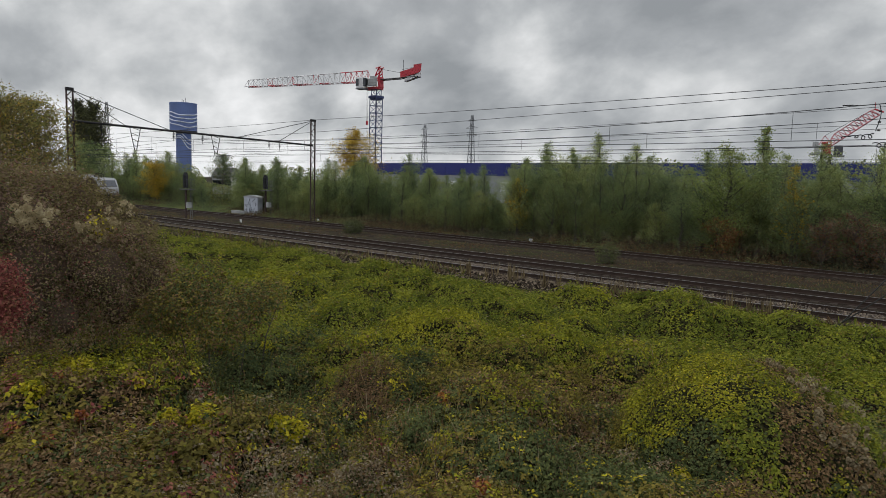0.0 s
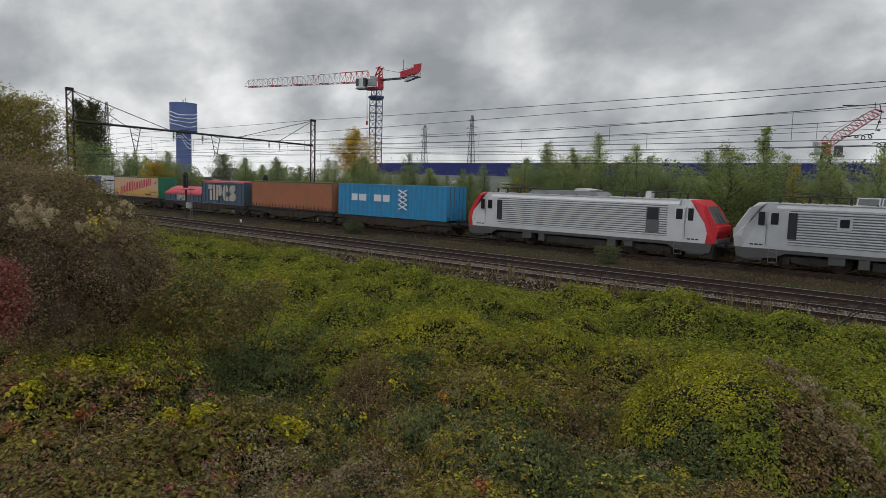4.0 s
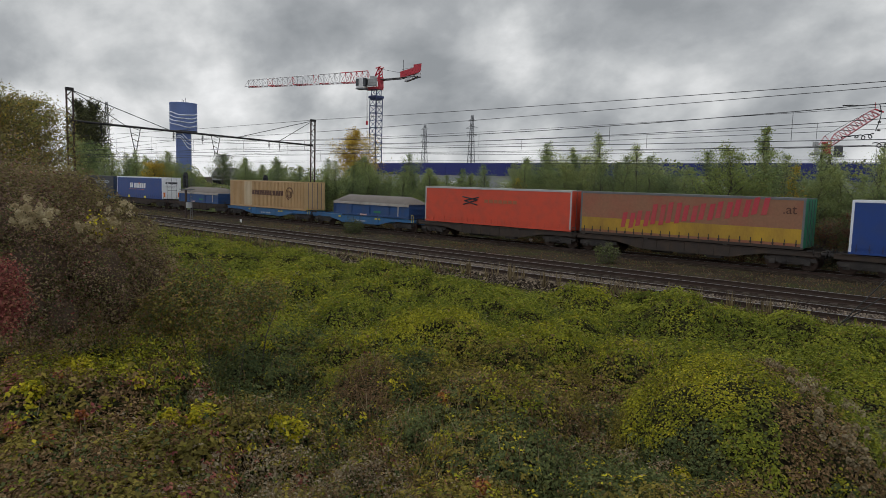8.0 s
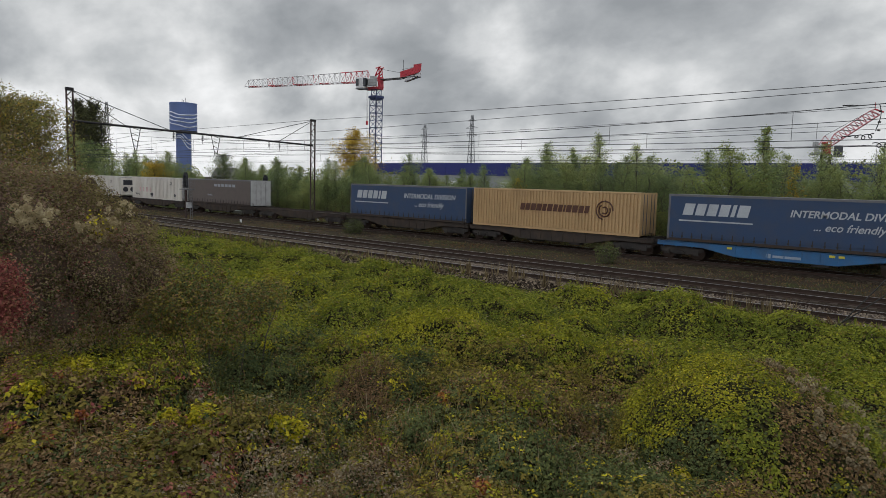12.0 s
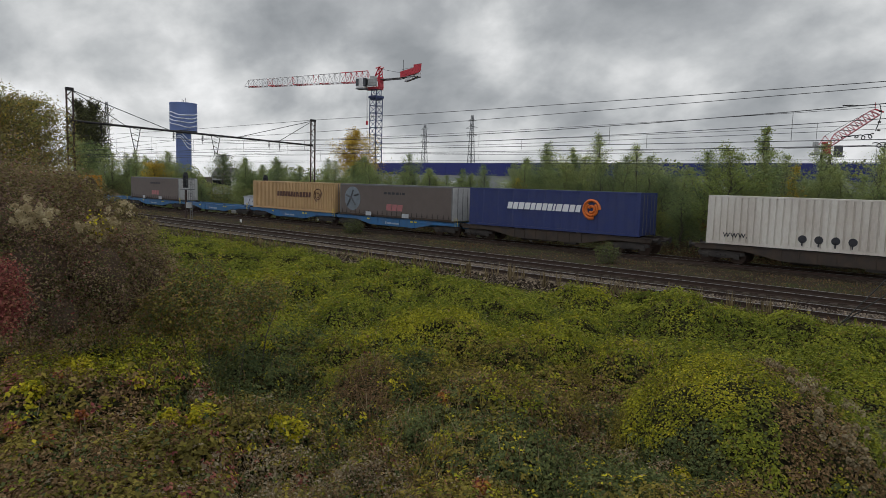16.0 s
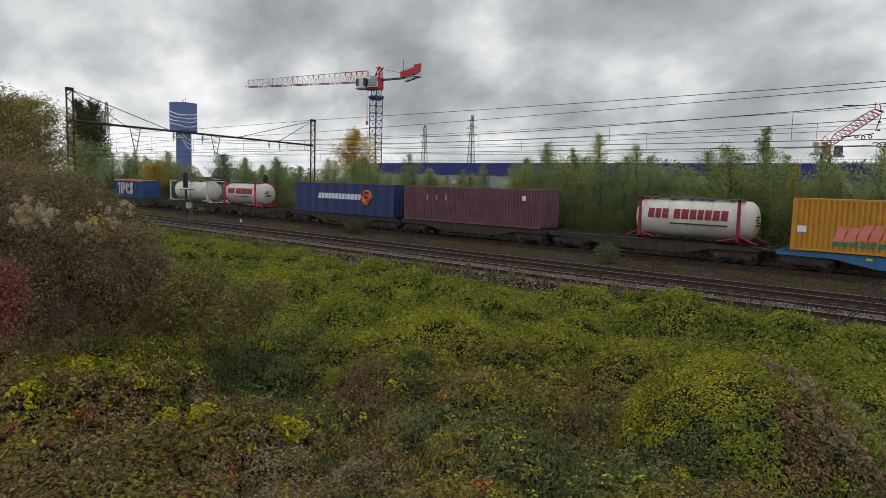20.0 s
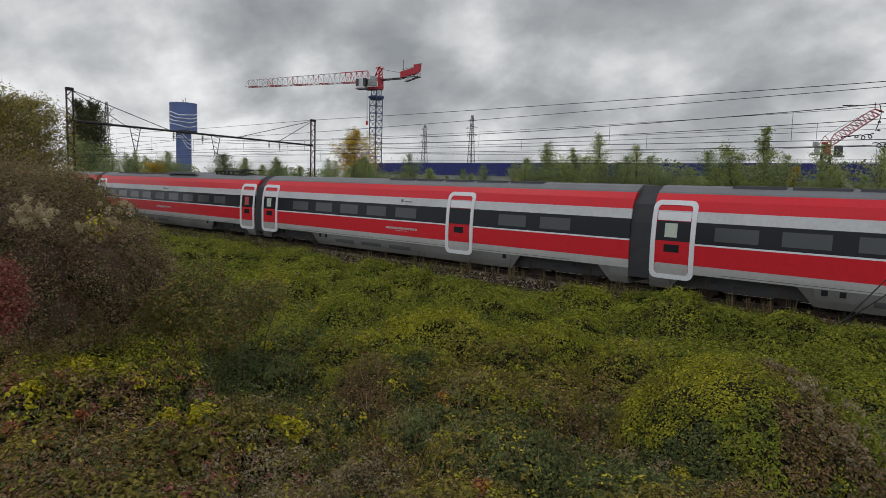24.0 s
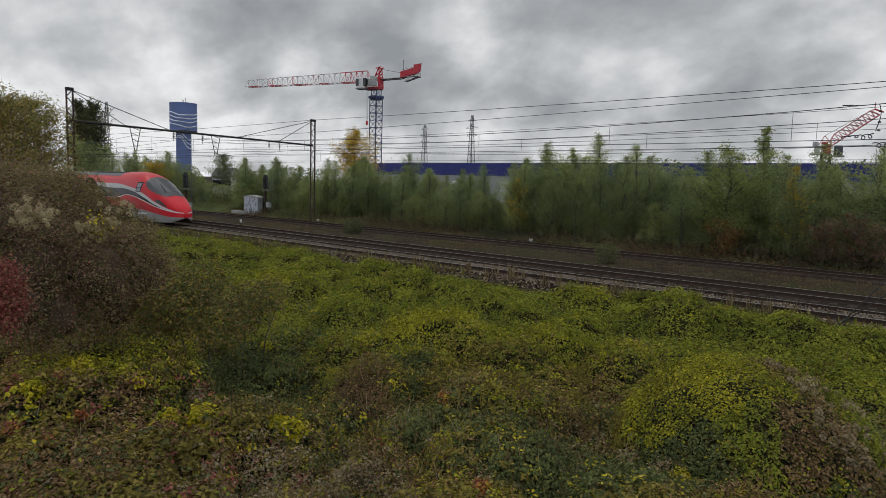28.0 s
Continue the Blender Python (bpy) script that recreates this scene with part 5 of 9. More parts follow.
def verge():
    rng = np.random.default_rng(77)
    hubs = np.concatenate([rng.uniform(-58, 2, 20), rng.normal(-16, 3.5, 15), rng.normal(-9, 3, 9)])
    x = np.repeat(hubs, 12) + rng.normal(0, 0.06, len(hubs) * 12)
    y = 22.75 + np.repeat(rng.normal(0, 0.18, len(hubs)), 12) + rng.normal(0, 0.05, len(hubs) * 12)
    c = np.stack([x, y, np.full(len(x), -0.35)], -1)
    blades("verge_stalks", "withered tan weed stalks along the ballast", c, 0.72, [V_STALK], 78, 0.06, 0.12)
    n = 56000
    x, y = rng.uniform(-95, 6, n), rng.uniform(30.8, 39.2, n)
    s = waves(x * 0.5, y * 0.9, 44) + rng.uniform(-0.4, 0.5, n) > -0.1
    blades("track_weeds", "low brown and green weeds between the tracks", np.stack([x, y, np.full(n, GROUND_Z - 0.02)], -1)[s], 0.15, [V_RUST, V_DARK, V_RUST], 79, 0.2, 0.9)
    n = 90000
    x, y = rng.uniform(-118, 8, n), 44.0 + np.abs(rng.normal(0, 1.7, n))
    hgt = np.clip((y - 43.7) * 0.85, 0.1, 2.3) * (0.65 + 0.6 * waves(x * 0.6, y, 45))
    z = GROUND_Z + rng.uniform(0, 1, n) * np.maximum(hgt, 0.1)
    c = np.stack([x, y, z], -1)
    kind = np.clip((waves(x * 0.45, y * 0.4, 46) * 1.6 + rng.normal(0, 0.5, n) + 1.2).astype(int), 0, 3)
    me = leaves_mesh("thicket", c, rng.normal(0, 0.8, (n, 3)) + np.array([0, -0.3, 0.7]), 0.095 * rng.uniform(0.5, 1.4, n), [L_DARK, V_RUST, L_POPLAR, L_POPLAR], kind, seed=80)
    tagged(new("thicket", me), "dark low thicket at the foot of the trees", "thicket", kind="stuff")
    n = 50000
    x, y = rng.uniform(-125, 10, n), rng.uniform(52.5, 54.5, n)
    c = np.stack([x, y, GROUND_Z + rng.uniform(0, 1, n) * (np.interp(np.degrees(np.arctan2(x, y)), TREE_LINE[0], TREE_LINE[1]) * 0.88 + 0.6 * waves(x * 0.5, y * 0.2, 47))], -1)
    me = leaves_mesh("back_thicket", c, rng.normal(0, 0.8, (n, 3)) + np.array([0, -0.3, 0.7]), 0.24 * rng.uniform(0.5, 1.4, n), [L_DARK, L_BIRCH, L_OLIVE], np.minimum(rng.integers(0, 5, n), 2), seed=84)
    tagged(new("back_thicket", me), "dense green saplings behind the front trees", "thicket", kind="stuff")
    n = 9000
    x = rng.uniform(-70, 4, n)
    y = 22.6 + np.abs(rng.normal(0, 0.28, n))
    s = waves(x * 0.5, y, 53) + rng.uniform(-0.5, 0.5, n) > -0.05
    blades("shoulder_weeds", "low brown and green weeds on the ballast shoulder", np.stack([x, y, np.interp(y, (21.9, 22.9), (-0.9, -0.2))], -1)[s], 0.3, [V_RUST, V_DARK, V_STALK, V_LUSH], 84, 0.14, 0.5)
    # stones on the near shoulder, between the near rails and between the tracks
    n = 15000
    x, y = rng.uniform(-66, 4, n), rng.uniform(22.25, 23.35, n)
    stones = [(x, y, np.interp(y, (21.9, 22.9), (-0.9, -0.175)) + 0.02, 0.085, [GRAVEL_DIM, GRAVEL, GRAVEL], 81, "loose_stones", "loose tan ballast stones on the shoulder")]
    n = 34000
    x = rng.uniform(-66, 4, n)
    y = rng.uniform(23.8, 25.05, n)
    keep = waves(x * 0.8, y, 48) + rng.uniform(-0.5, 0.6, n) > -0.35
    x, y = x[keep], y[keep]
    stones.append((x, y, -0.085 + 0.03 * waves(x * 2, y * 2, 49), 0.075, [GRAVEL_DIM, GRAVEL_GREY, GRAVEL, GRAVEL_GREY], 82, "loose_stones", "loose grey ballast stones between the rails"))
    n = 8000
    x, y = rng.uniform(-66, 4, n), rng.uniform(29.4, 40.2, n)
    keep = waves(x * 0.4, y * 0.7, 50) + rng.uniform(-0.5, 0.5, n) > 0.25
    x, y = x[keep], y[keep]
    stones.append((x, y, np.interp(y, (29.6, 31.6, 38.6, 39.7), (-0.16, -0.79, -0.79, -0.72)) + 0.01, 0.09, [GRAVEL_DIM, GRAVEL_DIM, GRAVEL_DIM, GRAVEL_GREY], 83, "loose_stones", "scattered brown stones between the tracks"))
    for x, y, z, big, mats, seed, nm, lab in stones:
        n = len(x)
        me = leaves_mesh(nm, np.stack([x, y, z], -1), rng.normal(0, 0.5, (n, 3)) + np.array([0, -0.4, 1]), big * rng.uniform(0.5, 1.6, n), mats, rng.integers(0, len(mats), n), aspect=0.9, fold=0.5, seed=seed)
        tagged(new(nm, me), lab, "stones", kind="stuff")


verge()


def shrub(name, label, lobes, n, mats, weights, leaf, seed, stems=14, fluff=None, category="shrub"):
    """A bush of many lobes (x, y, z, radius) with bare stems and leaves over them."""
    rng = np.random.default_rng(seed)
    t = empty(name, label, category, "trackside shrubs")
    L = np.array(lobes, float)
    st = bmesh.new()
    root = L[:, :3].mean(0)
    for k in range(stems):
        p = L[rng.integers(len(L))]
        d = rng.normal(size=3)
        d /= np.linalg.norm(d)
        a = Vector((p[0] * 0.6 + root[0] * 0.4 + rng.normal(0, 0.2), p[1] * 0.6 + root[1] * 0.4 + rng.normal(0, 0.2), GROUND_Z - 0.05))
        b = Vector(p[:3] + d * p[3] * 1.0)
        m = a.lerp(b, 0.5) + Vector(rng.normal(0, 0.15, 3))
        bar(st, a, m, 0.022, 5, 0.014)
        bar(st, m, b, 0.014, 4, 0.005)
    if stems:
        part("stem", st, BARK, t, "thin bare stems")
    else:
        st.free()
    vol = L[:, 3] ** 2
    pick = rng.choice(len(L), n, p=vol / vol.sum())
    d = rng.normal(size=(n, 3))
    d /= np.linalg.norm(d, axis=1, keepdims=True)
    lump = 1 + 0.26 * np.sin(d[:, 0] * 7 + pick) * np.cos(d[:, 1] * 6 + d[:, 2] * 5)
    rad = L[pick, 3] * (rng.uniform(0.15, 1.0, n) ** 0.4 + np.abs(rng.normal(0, 0.10, n))) * lump
    c = L[pick, :3] + d * rad[:, None]
    c[:, 2] = np.maximum(c[:, 2], GROUND_Z + 0.05)
    w = np.array(weights)[:, None] * np.ones(n)
    for k in range(len(weights)):
        w[k] *= np.exp(1.1 * waves(c[:, 0] * 1.8 + c[:, 2] * 1.3, c[:, 1] * 1.8 + c[:, 2], seed + k))
    cum = np.cumsum(w / w.sum(0), 0)
    which = (rng.uniform(0, 1, n)[None] > cum).sum(0).clip(0, len(mats) - 1)
    leaf_part("foliage", leaves_mesh("foliage", c, d * 0.6 + rng.normal(0, 0.6, (n, 3)) + np.array([0, 0, 0.9]), leaf * rng.uniform(0.5, 1.35, n), mats, which, seed=seed), t)
    core = bmesh.new()
    for x, y, z, r in lobes if n > 20000 else ():
        bmesh.ops.create_icosphere(core, subdivisions=2, radius=r * 0.5, matrix=Matrix.Translation((x, y, z)))
    for v in core.verts:
        v.co += v.normal * 0.12 * noise.noise(v.co * 2.3)
        v.co.z = max(v.co.z, GROUND_Z - 0.05)
    if n <= 20000:
        core.free()
    else:
        part("thicket_core", core, TWIGS, t, "dense shaded twiggery inside")["kind"] = "stuff"
    if fluff is not None:
        seed_heads(t, fluff, seed)
    return t


def seed_heads(t, centres, seed, mat=None, big=1.0):
    rng = np.random.default_rng(seed)
    m = 30
    c = np.repeat(centres, m, 0)
    d = rng.normal(size=(len(c), 3))
    d /= np.linalg.norm(d, axis=1, keepdims=True)
    rr = np.repeat(rng.uniform(0.04, 0.095, len(centres)), m) * big
    c = c + d * (rr * rng.uniform(0.3, 1, len(c)))[:, None]
    o = leaf_part("seed_head", leaves_mesh("seed_head", c, d, np.full(len(c), 0.055), [mat or V_FLUFF], aspect=0.62, seed=seed), t, "fluffy pale clematis seed heads")
    o["kind"] = "stuff"


def lobe(px, py, dist, r):
    """A lobe whose middle is seen in that direction, dist metres off."""
    u, v = (px - 784), (py - 441)
    a, b = u * math.cos(ROLL) + v * math.sin(ROLL), -u * math.sin(ROLL) + v * math.cos(ROLL)
    f, up = 1162.3, -b
    fw, zz = f * math.cos(PITCH) - up * math.sin(PITCH), f * math.sin(PITCH) + up * math.cos(PITCH)
    w = Vector((a * math.cos(YAW) + fw * math.sin(YAW), -a * math.sin(YAW) + fw * math.cos(YAW), zz))
    k = dist / math.hypot(w.x, w.y)
    return (w.x * k, w.y * k, EYE_Z + w.z * k, r)


rngf = np.random.default_rng(5)


def fluff_at(rows, n):
    out = []
    for px, py, dist, sp in rows:
        for k in range(n):
            x, y, z, _ = lobe(px + rngf.normal(0, sp), py + rngf.normal(0, sp * 0.5), dist + rngf.normal(0, 0.15), 0)
            out.append((x, y, z))
    return np.array(out)


shrub("elder_bush", "large brownish bush overgrown with pale clematis seed heads",
      [lobe(-30, 420, 14.5, 1.6), lobe(50, 420, 14.5, 1.35), lobe(98, 412, 15, 0.75), lobe(138, 450, 15, 1.0), lobe(205, 440, 15.6, 0.6), lobe(60, 480, 13.8, 1.15), lobe(170, 485, 14.2, 1.1), lobe(245, 465, 15.4, 0.72), lobe(260, 500, 14.5, 0.7), lobe(130, 535, 14.2, 0.7), lobe(215, 545, 14.2, 0.7), lobe(50, 545, 13.4, 0.7), lobe(110, 565, 13.2, 0.55)],
      106000, [V_ELDER, V_DARK, V_HAZEL, V_RED, V_BEIGE], (0.50, 0.10, 0.33, 0.04, 0.03), 0.046, 101, 0,
      fluff_at([(60, 376, 12.6, 17), (78, 390, 12.5, 17), (40, 384, 12.6, 16), (88, 378, 12.6, 14), (145, 402, 12.6, 14), (172, 397, 12.6, 15), (190, 402, 12.6, 14), (176, 412, 12.5, 14), (205, 365, 14.4, 14), (30, 372, 12.8, 18)], 8))
shrub("hazel_bush", "olive-brown leafy bush rising behind a clematis thicket",
      [lobe(-20, 360, 15, 0.9), lobe(75, 362, 15.2, 0.72), lobe(130, 354, 15.6, 0.5), lobe(180, 385, 15.2, 0.4), lobe(240, 430, 15.0, 0.4), lobe(270, 470, 14.6, 0.45), lobe(70, 330, 16.2, 0.42), lobe(118, 326, 16.2, 0.4), lobe(158, 334, 16.3, 0.34), lobe(28, 338, 16.2, 0.45), lobe(-20, 330, 16.2, 0.5), lobe(186, 356, 16.2, 0.3), lobe(225, 378, 16.3, 0.28), lobe(255, 405, 16.2, 0.3), lobe(95, 350, 16.0, 0.4)],
      30000, [V_HAZEL, V_ELDER, V_BEIGE], (0.74, 0.2, 0.06), 0.058, 105, 0)
shrub("yellowing_bush", "small patch of yellow leaves on a bush", [lobe(172, 396, 12.5, 0.2), lobe(186, 404, 12.5, 0.18)], 150, [V_YELLOW, V_GREEN, V_BROWN], (0.5, 0.25, 0.25), 0.06, 102, 0)
shrub("crimson_bush", "crimson red autumn bush among brambles", [lobe(0, 490, 9.6, 0.26), lobe(14, 530, 9.5, 0.26), lobe(-5, 560, 9.4, 0.25), lobe(-30, 520, 9.5, 0.35)], 5600, [V_RED, V_BROWN], (0.8, 0.2), 0.042, 103, 0)
shrub("broom_bush", "dark green feathery bush", [lobe(330, 540, 13.6, 0.6), lobe(390, 570, 13.2, 0.6), lobe(285, 560, 13.4, 0.5), lobe(440, 545, 13.9, 0.5), lobe(360, 500, 14.5, 0.5), lobe(480, 520, 14.6, 0.4)], 15000, [V_DARK, V_GREEN, V_BROWN], (0.5, 0.28, 0.22), 0.06, 104, 4)
shrub("sapling_clump", "green weedy bush beside the goods track", [(-18.6, 36.2, -0.5, 0.6), (-18.0, 36.0, -0.1, 0.4), (-19.1, 36.3, -0.1, 0.35), (-18.4, 36.1, 0.3, 0.25)], 2600, [L_POPLAR, V_DARK], (0.5, 0.5), 0.075, 106, 8)
shrub("sapling_clump", "olive weedy bush beside the goods track", [(-43.5, 37.6, -0.3, 0.8), (-42.5, 37.4, -0.1, 0.5)], 2600, [V_DARK, L_POPLAR], (0.5, 0.5), 0.10, 107, 8)


def bramble_mound():
    """A dome of bramble and vine: yellow-green on its sunny side, seed heads over the other."""
    t = empty("bramble_mound", "bramble mound, half yellow-green leaves, half pale clematis seed heads", "shrub", "trackside shrubs")
    rng = np.random.default_rng(8)
    mx, my, mr, mh = MOUND

    def on_dome(n):
        d = rng.normal(size=(n, 3))
        d[:, 2] = np.abs(d[:, 2])
        d /= np.linalg.norm(d, axis=1, keepdims=True)
        c = np.stack([mx + d[:, 0] * mr, my + d[:, 1] * mr, GROUND_Z + d[:, 2] * (mh + 0.06)], -1)
        lump = 1 + 0.08 * waves(c[:, 0] * 1.5 + c[:, 2], c[:, 1] * 1.5 - c[:, 2], 90) + 0.09 * waves(c[:, 0] * 3.4 + c[:, 2], c[:, 1] * 3.4 - c[:, 2], 91)
        c[:, :2] = (c[:, :2] - (mx, my)) * lump[:, None] + (mx, my)
        c[:, 2] = GROUND_Z + (c[:, 2] - GROUND_Z) * lump
        side = (c[:, 0] - mx) * math.cos(YAW) - (c[:, 1] - my) * math.sin(YAW)
        return c, d, side
    c, d, side = on_dome(4600)
    tone = [0.8 * waves(c[:, 0] * 2.6 + c[:, 2] * 2, c[:, 1] * 2.6 - c[:, 2] * 2, 400 + k) for k in range(5)]
    u = side / mr
    # towards the path: positive on the near face
    near = -(d[:, 0] * math.sin(YAW) + d[:, 1] * math.cos(YAW))
    flank = sig((-u + 0.12) * 8) * sig((0.42 - near) * 9) * sig((d[:, 2] - 0.3) * 8)
    edge = sig((u - 0.74) * 12) * sig((d[:, 2] - 0.25) * 9)
    low = sig((0.45 - d[:, 2]) * 7)
    tuft = np.exp(-((u - 0.16) / 0.12) ** 2 - ((d[:, 2] - 0.36) / 0.16) ** 2)
    score = np.array([-0.45 + 1.6 * flank + 0.75 * edge + 0.7 * tuft + 0.8 * tone[0], 0.22 - 0.1 * low + 0.9 * tone[1],
                      0.32 + 0.3 * low - 0.35 * flank + 0.9 * tone[2], 0.06 + 0.2 * low * sig((u + 0.3) * 6) + 0.9 * tone[3], 0.46 - 0.3 * low + 0.8 * tone[4]])
    plant = score.argmax(0)
    M = 9
    idx = np.repeat(np.arange(len(c)), M)
    o = rng.normal(size=(len(idx), 3))
    o /= np.linalg.norm(o, axis=1, keepdims=True)
    cc = c[idx] + o * rng.uniform(0.03, 0.13, len(idx))[:, None] + d[idx] * rng.normal(0, 0.035, len(idx))[:, None]
    nn = d[idx] * 1.0 + rng.normal(0, 0.4, (len(idx), 3)) + np.array([0, 0, 0.35])
    which = np.where(rng.uniform(0, 1, len(idx)) < 0.15, rng.integers(0, 3, len(idx)), plant[idx])
    which = np.where((which == 0) & (rng.uniform(0, 1, len(idx)) < 0.08), 5, which)
    me = leaves_mesh("foliage", cc, nn, 0.047 * rng.uniform(0.55, 1.4, len(idx)), [V_VINE, V_GREEN, V_DARK, V_BROWN, V_LUSH, V_YELLOW], which, seed=92)
    leaf_part("foliage", me, t, "yellow-green bramble leaves")
    c, d, side = on_dome(2600)
    s = (side < 1.45) & (d[:, 2] > 0.28) & (side > 0.48 + 0.5 * waves(c[:, 0] * 2.6, c[:, 1] * 2.6 + c[:, 2], 93)) & (rng.uniform(0, 1, len(c)) < 0.3 + 0.35 * waves(c[:, 0] * 3, c[:, 1] * 3 + c[:, 2] * 3, 94))
    seed_heads(t, c[s] + d[s] * 0.06, 9, V_SEED, 1.1)


bramble_mound()


def on_cover(px, py, r):
    """A lobe that rests on the plant cover in that direction."""
    d = 5.0
    while d < 22:
        x, y, z, _ = lobe(px, py, d, r)
        if z < plant_top(np.array([x]), np.array([y]))[0] + 0.06:
            break
        d += 0.15
    return lobe(px, py, d - 0.12, r)


V_ORANGE = leafy("orange_leaves", (0.30, 0.10, 0.03), (0.46, 0.18, 0.05), (0.58, 0.30, 0.08), patch=0.9)
for k, (px, py, r) in enumerate(((516, 761, 0.2), (492, 748, 0.12), (141, 651, 0.17), (118, 640, 0.11), (356, 738, 0.2), (300, 740, 0.16), (1205, 845, 0.13), (470, 612, 0.12), (590, 660, 0.12), (60, 690, 0.14))):
    shrub("yellow_bramble", "cluster of bright yellow bramble leaves", [on_cover(px, py, r)], int(300 * r / 0.2), [V_YELLOW, V_VINE], (0.7, 0.3), 0.075, 140 + k, 0)
for k, (px, py, r) in enumerate(((785, 703, 0.1), (852, 862, 0.1), (22, 640, 0.15), (105, 668, 0.1), (85, 780, 0.09), (142, 737, 0.09), (402, 860, 0.11), (20, 760, 0.1))):
    shrub("orange_bramble", "cluster of orange-red bramble leaves", [on_cover(px, py, r)], int(220 * r / 0.1 * 0.5), [V_ORANGE, V_RED], (0.5, 0.5), 0.07, 160 + k, 0)
for k, (px, py, r) in enumerate(((620, 850, 0.24), (690, 866, 0.26), (585, 870, 0.2), (655, 835, 0.16), (1110, 815, 0.2), (1170, 830, 0.16), (345, 700, 0.14))):
    shrub("dry_seed_grass", "pale fluffy tuft of dry seeding grass", [on_cover(px, py, r)], int(420 * r / 0.2), [V_BEIGE, V_BROWN], (0.75, 0.25), 0.045, 180 + k, 0, category="grass")

sprigs = np.concatenate([scatter(px, r, 5, 1.6, n, k) for px, r, n, k in ((150, 10, 500, 11), (500, 9, 600, 12), (800, 9.5, 600, 13), (1000, 11, 500, 14), (650, 13, 600, 15), (350, 17, 400, 16), (1200, 15, 350, 17))])
blades("weed_sprigs", "thin upright weed stems above the brambles", sprigs, 0.42, [V_BROWN, V_GREEN, V_BEIGE, V_BROWN], 63, 0.035, 0.35)
# ---- goods train ----
K = 1.083


def goods_x(s, t):
    return K * (s + 24.989 * t + 0.03157 * t * t)


GOODS = []


def goods_thing(name, label, category, group, s_mid):
    t = empty(name, label, category, group)
    t.location = (goods_x(s_mid, 0), YC, ZC)
    GOODS.append((t, s_mid))
    return t


def wheelset(bm, x, r=0.46):
    for y in (-0.76, 0.64):
        disc(bm, (x, y, r), r, 0.12, sides=22)
        disc(bm, (x, y - 0.03, r), r * 0.55, 0.18, sides=14)
    disc(bm, (x, -0.98, r), 0.09, 1.96, sides=8)
    return bm


def bogie_mesh(wheel_base=1.8, r=0.46):
    w = [wheelset(bmesh.new(), sx * wheel_base / 2, r) for sx in (-1, 1)]
    f = bmesh.new()
    for y in (-1.05, 0.95):
        prism(f, [(-wheel_base / 2 - 0.45, 0.55), (-wheel_base / 2 - 0.45, 0.7), (-0.45, 0.78), (0.45, 0.78), (wheel_base / 2 + 0.45, 0.7), (wheel_base / 2 + 0.45, 0.55), (0.4, 0.34), (-0.4, 0.34)], y, y + 0.1)
        for sx in (-1, 1):
            box(f, sx * wheel_base / 2 - 0.16, sx * wheel_base / 2 + 0.16, y - 0.08 if y < 0 else y, y + 0.02 if y < 0 else y + 0.18, 0.32, 0.62)
        for k in range(4):
            disc(f, (-0.22 + 0.145 * k, y - 0.06 if y < 0 else y + 0.06, 0.5), 0.07, 0.1, sides=8)
    box(f, -0.3, 0.3, -1.0, 1.0, 0.5, 0.85)
    return f, w


def bogie(parent, x, base=None, wheel_base=1.8, r=0.46):
    f, w = bogie_mesh(wheel_base, r)
    b = part("bogie", f, BOGIE, parent, "grimy sprung bogie frame")
    b.location.x = x
    for m in w:
        part("wheelset", m, RAILRUST, b, "steel wheels on an axle")
    return b


def bogie_again(src, parent, x):
    b = new("bogie", src.data)
    b["label"], b.parent, b.location.x = src["label"], parent, x
    for c in src.children:
        o = new("wheelset", c.data)
        o["label"], o.parent = c["label"], b
    return b


BLUEWAGON = paint("wagon_blue", (0.03, 0.125, 0.27), 0.55, 0, 0.35)
BROWNWAGON = paint("wagon_brown", (0.052, 0.042, 0.035), 0.85, 0, 0.7, dirt_colour=(0.088, 0.06, 0.042), spec=0.15)
LOGO_PALE = paint("logo_pale_blue", (0.30, 0.36, 0.42), 0.6, 0, 0.3)
TAG_YELLOW = paint("tag_yellow", (0.6, 0.5, 0.05), 0.6)
RIB_MESH, STRAP_MESH, CASTING_MESH = {}, {}, {}
BOGIE_SRC = []


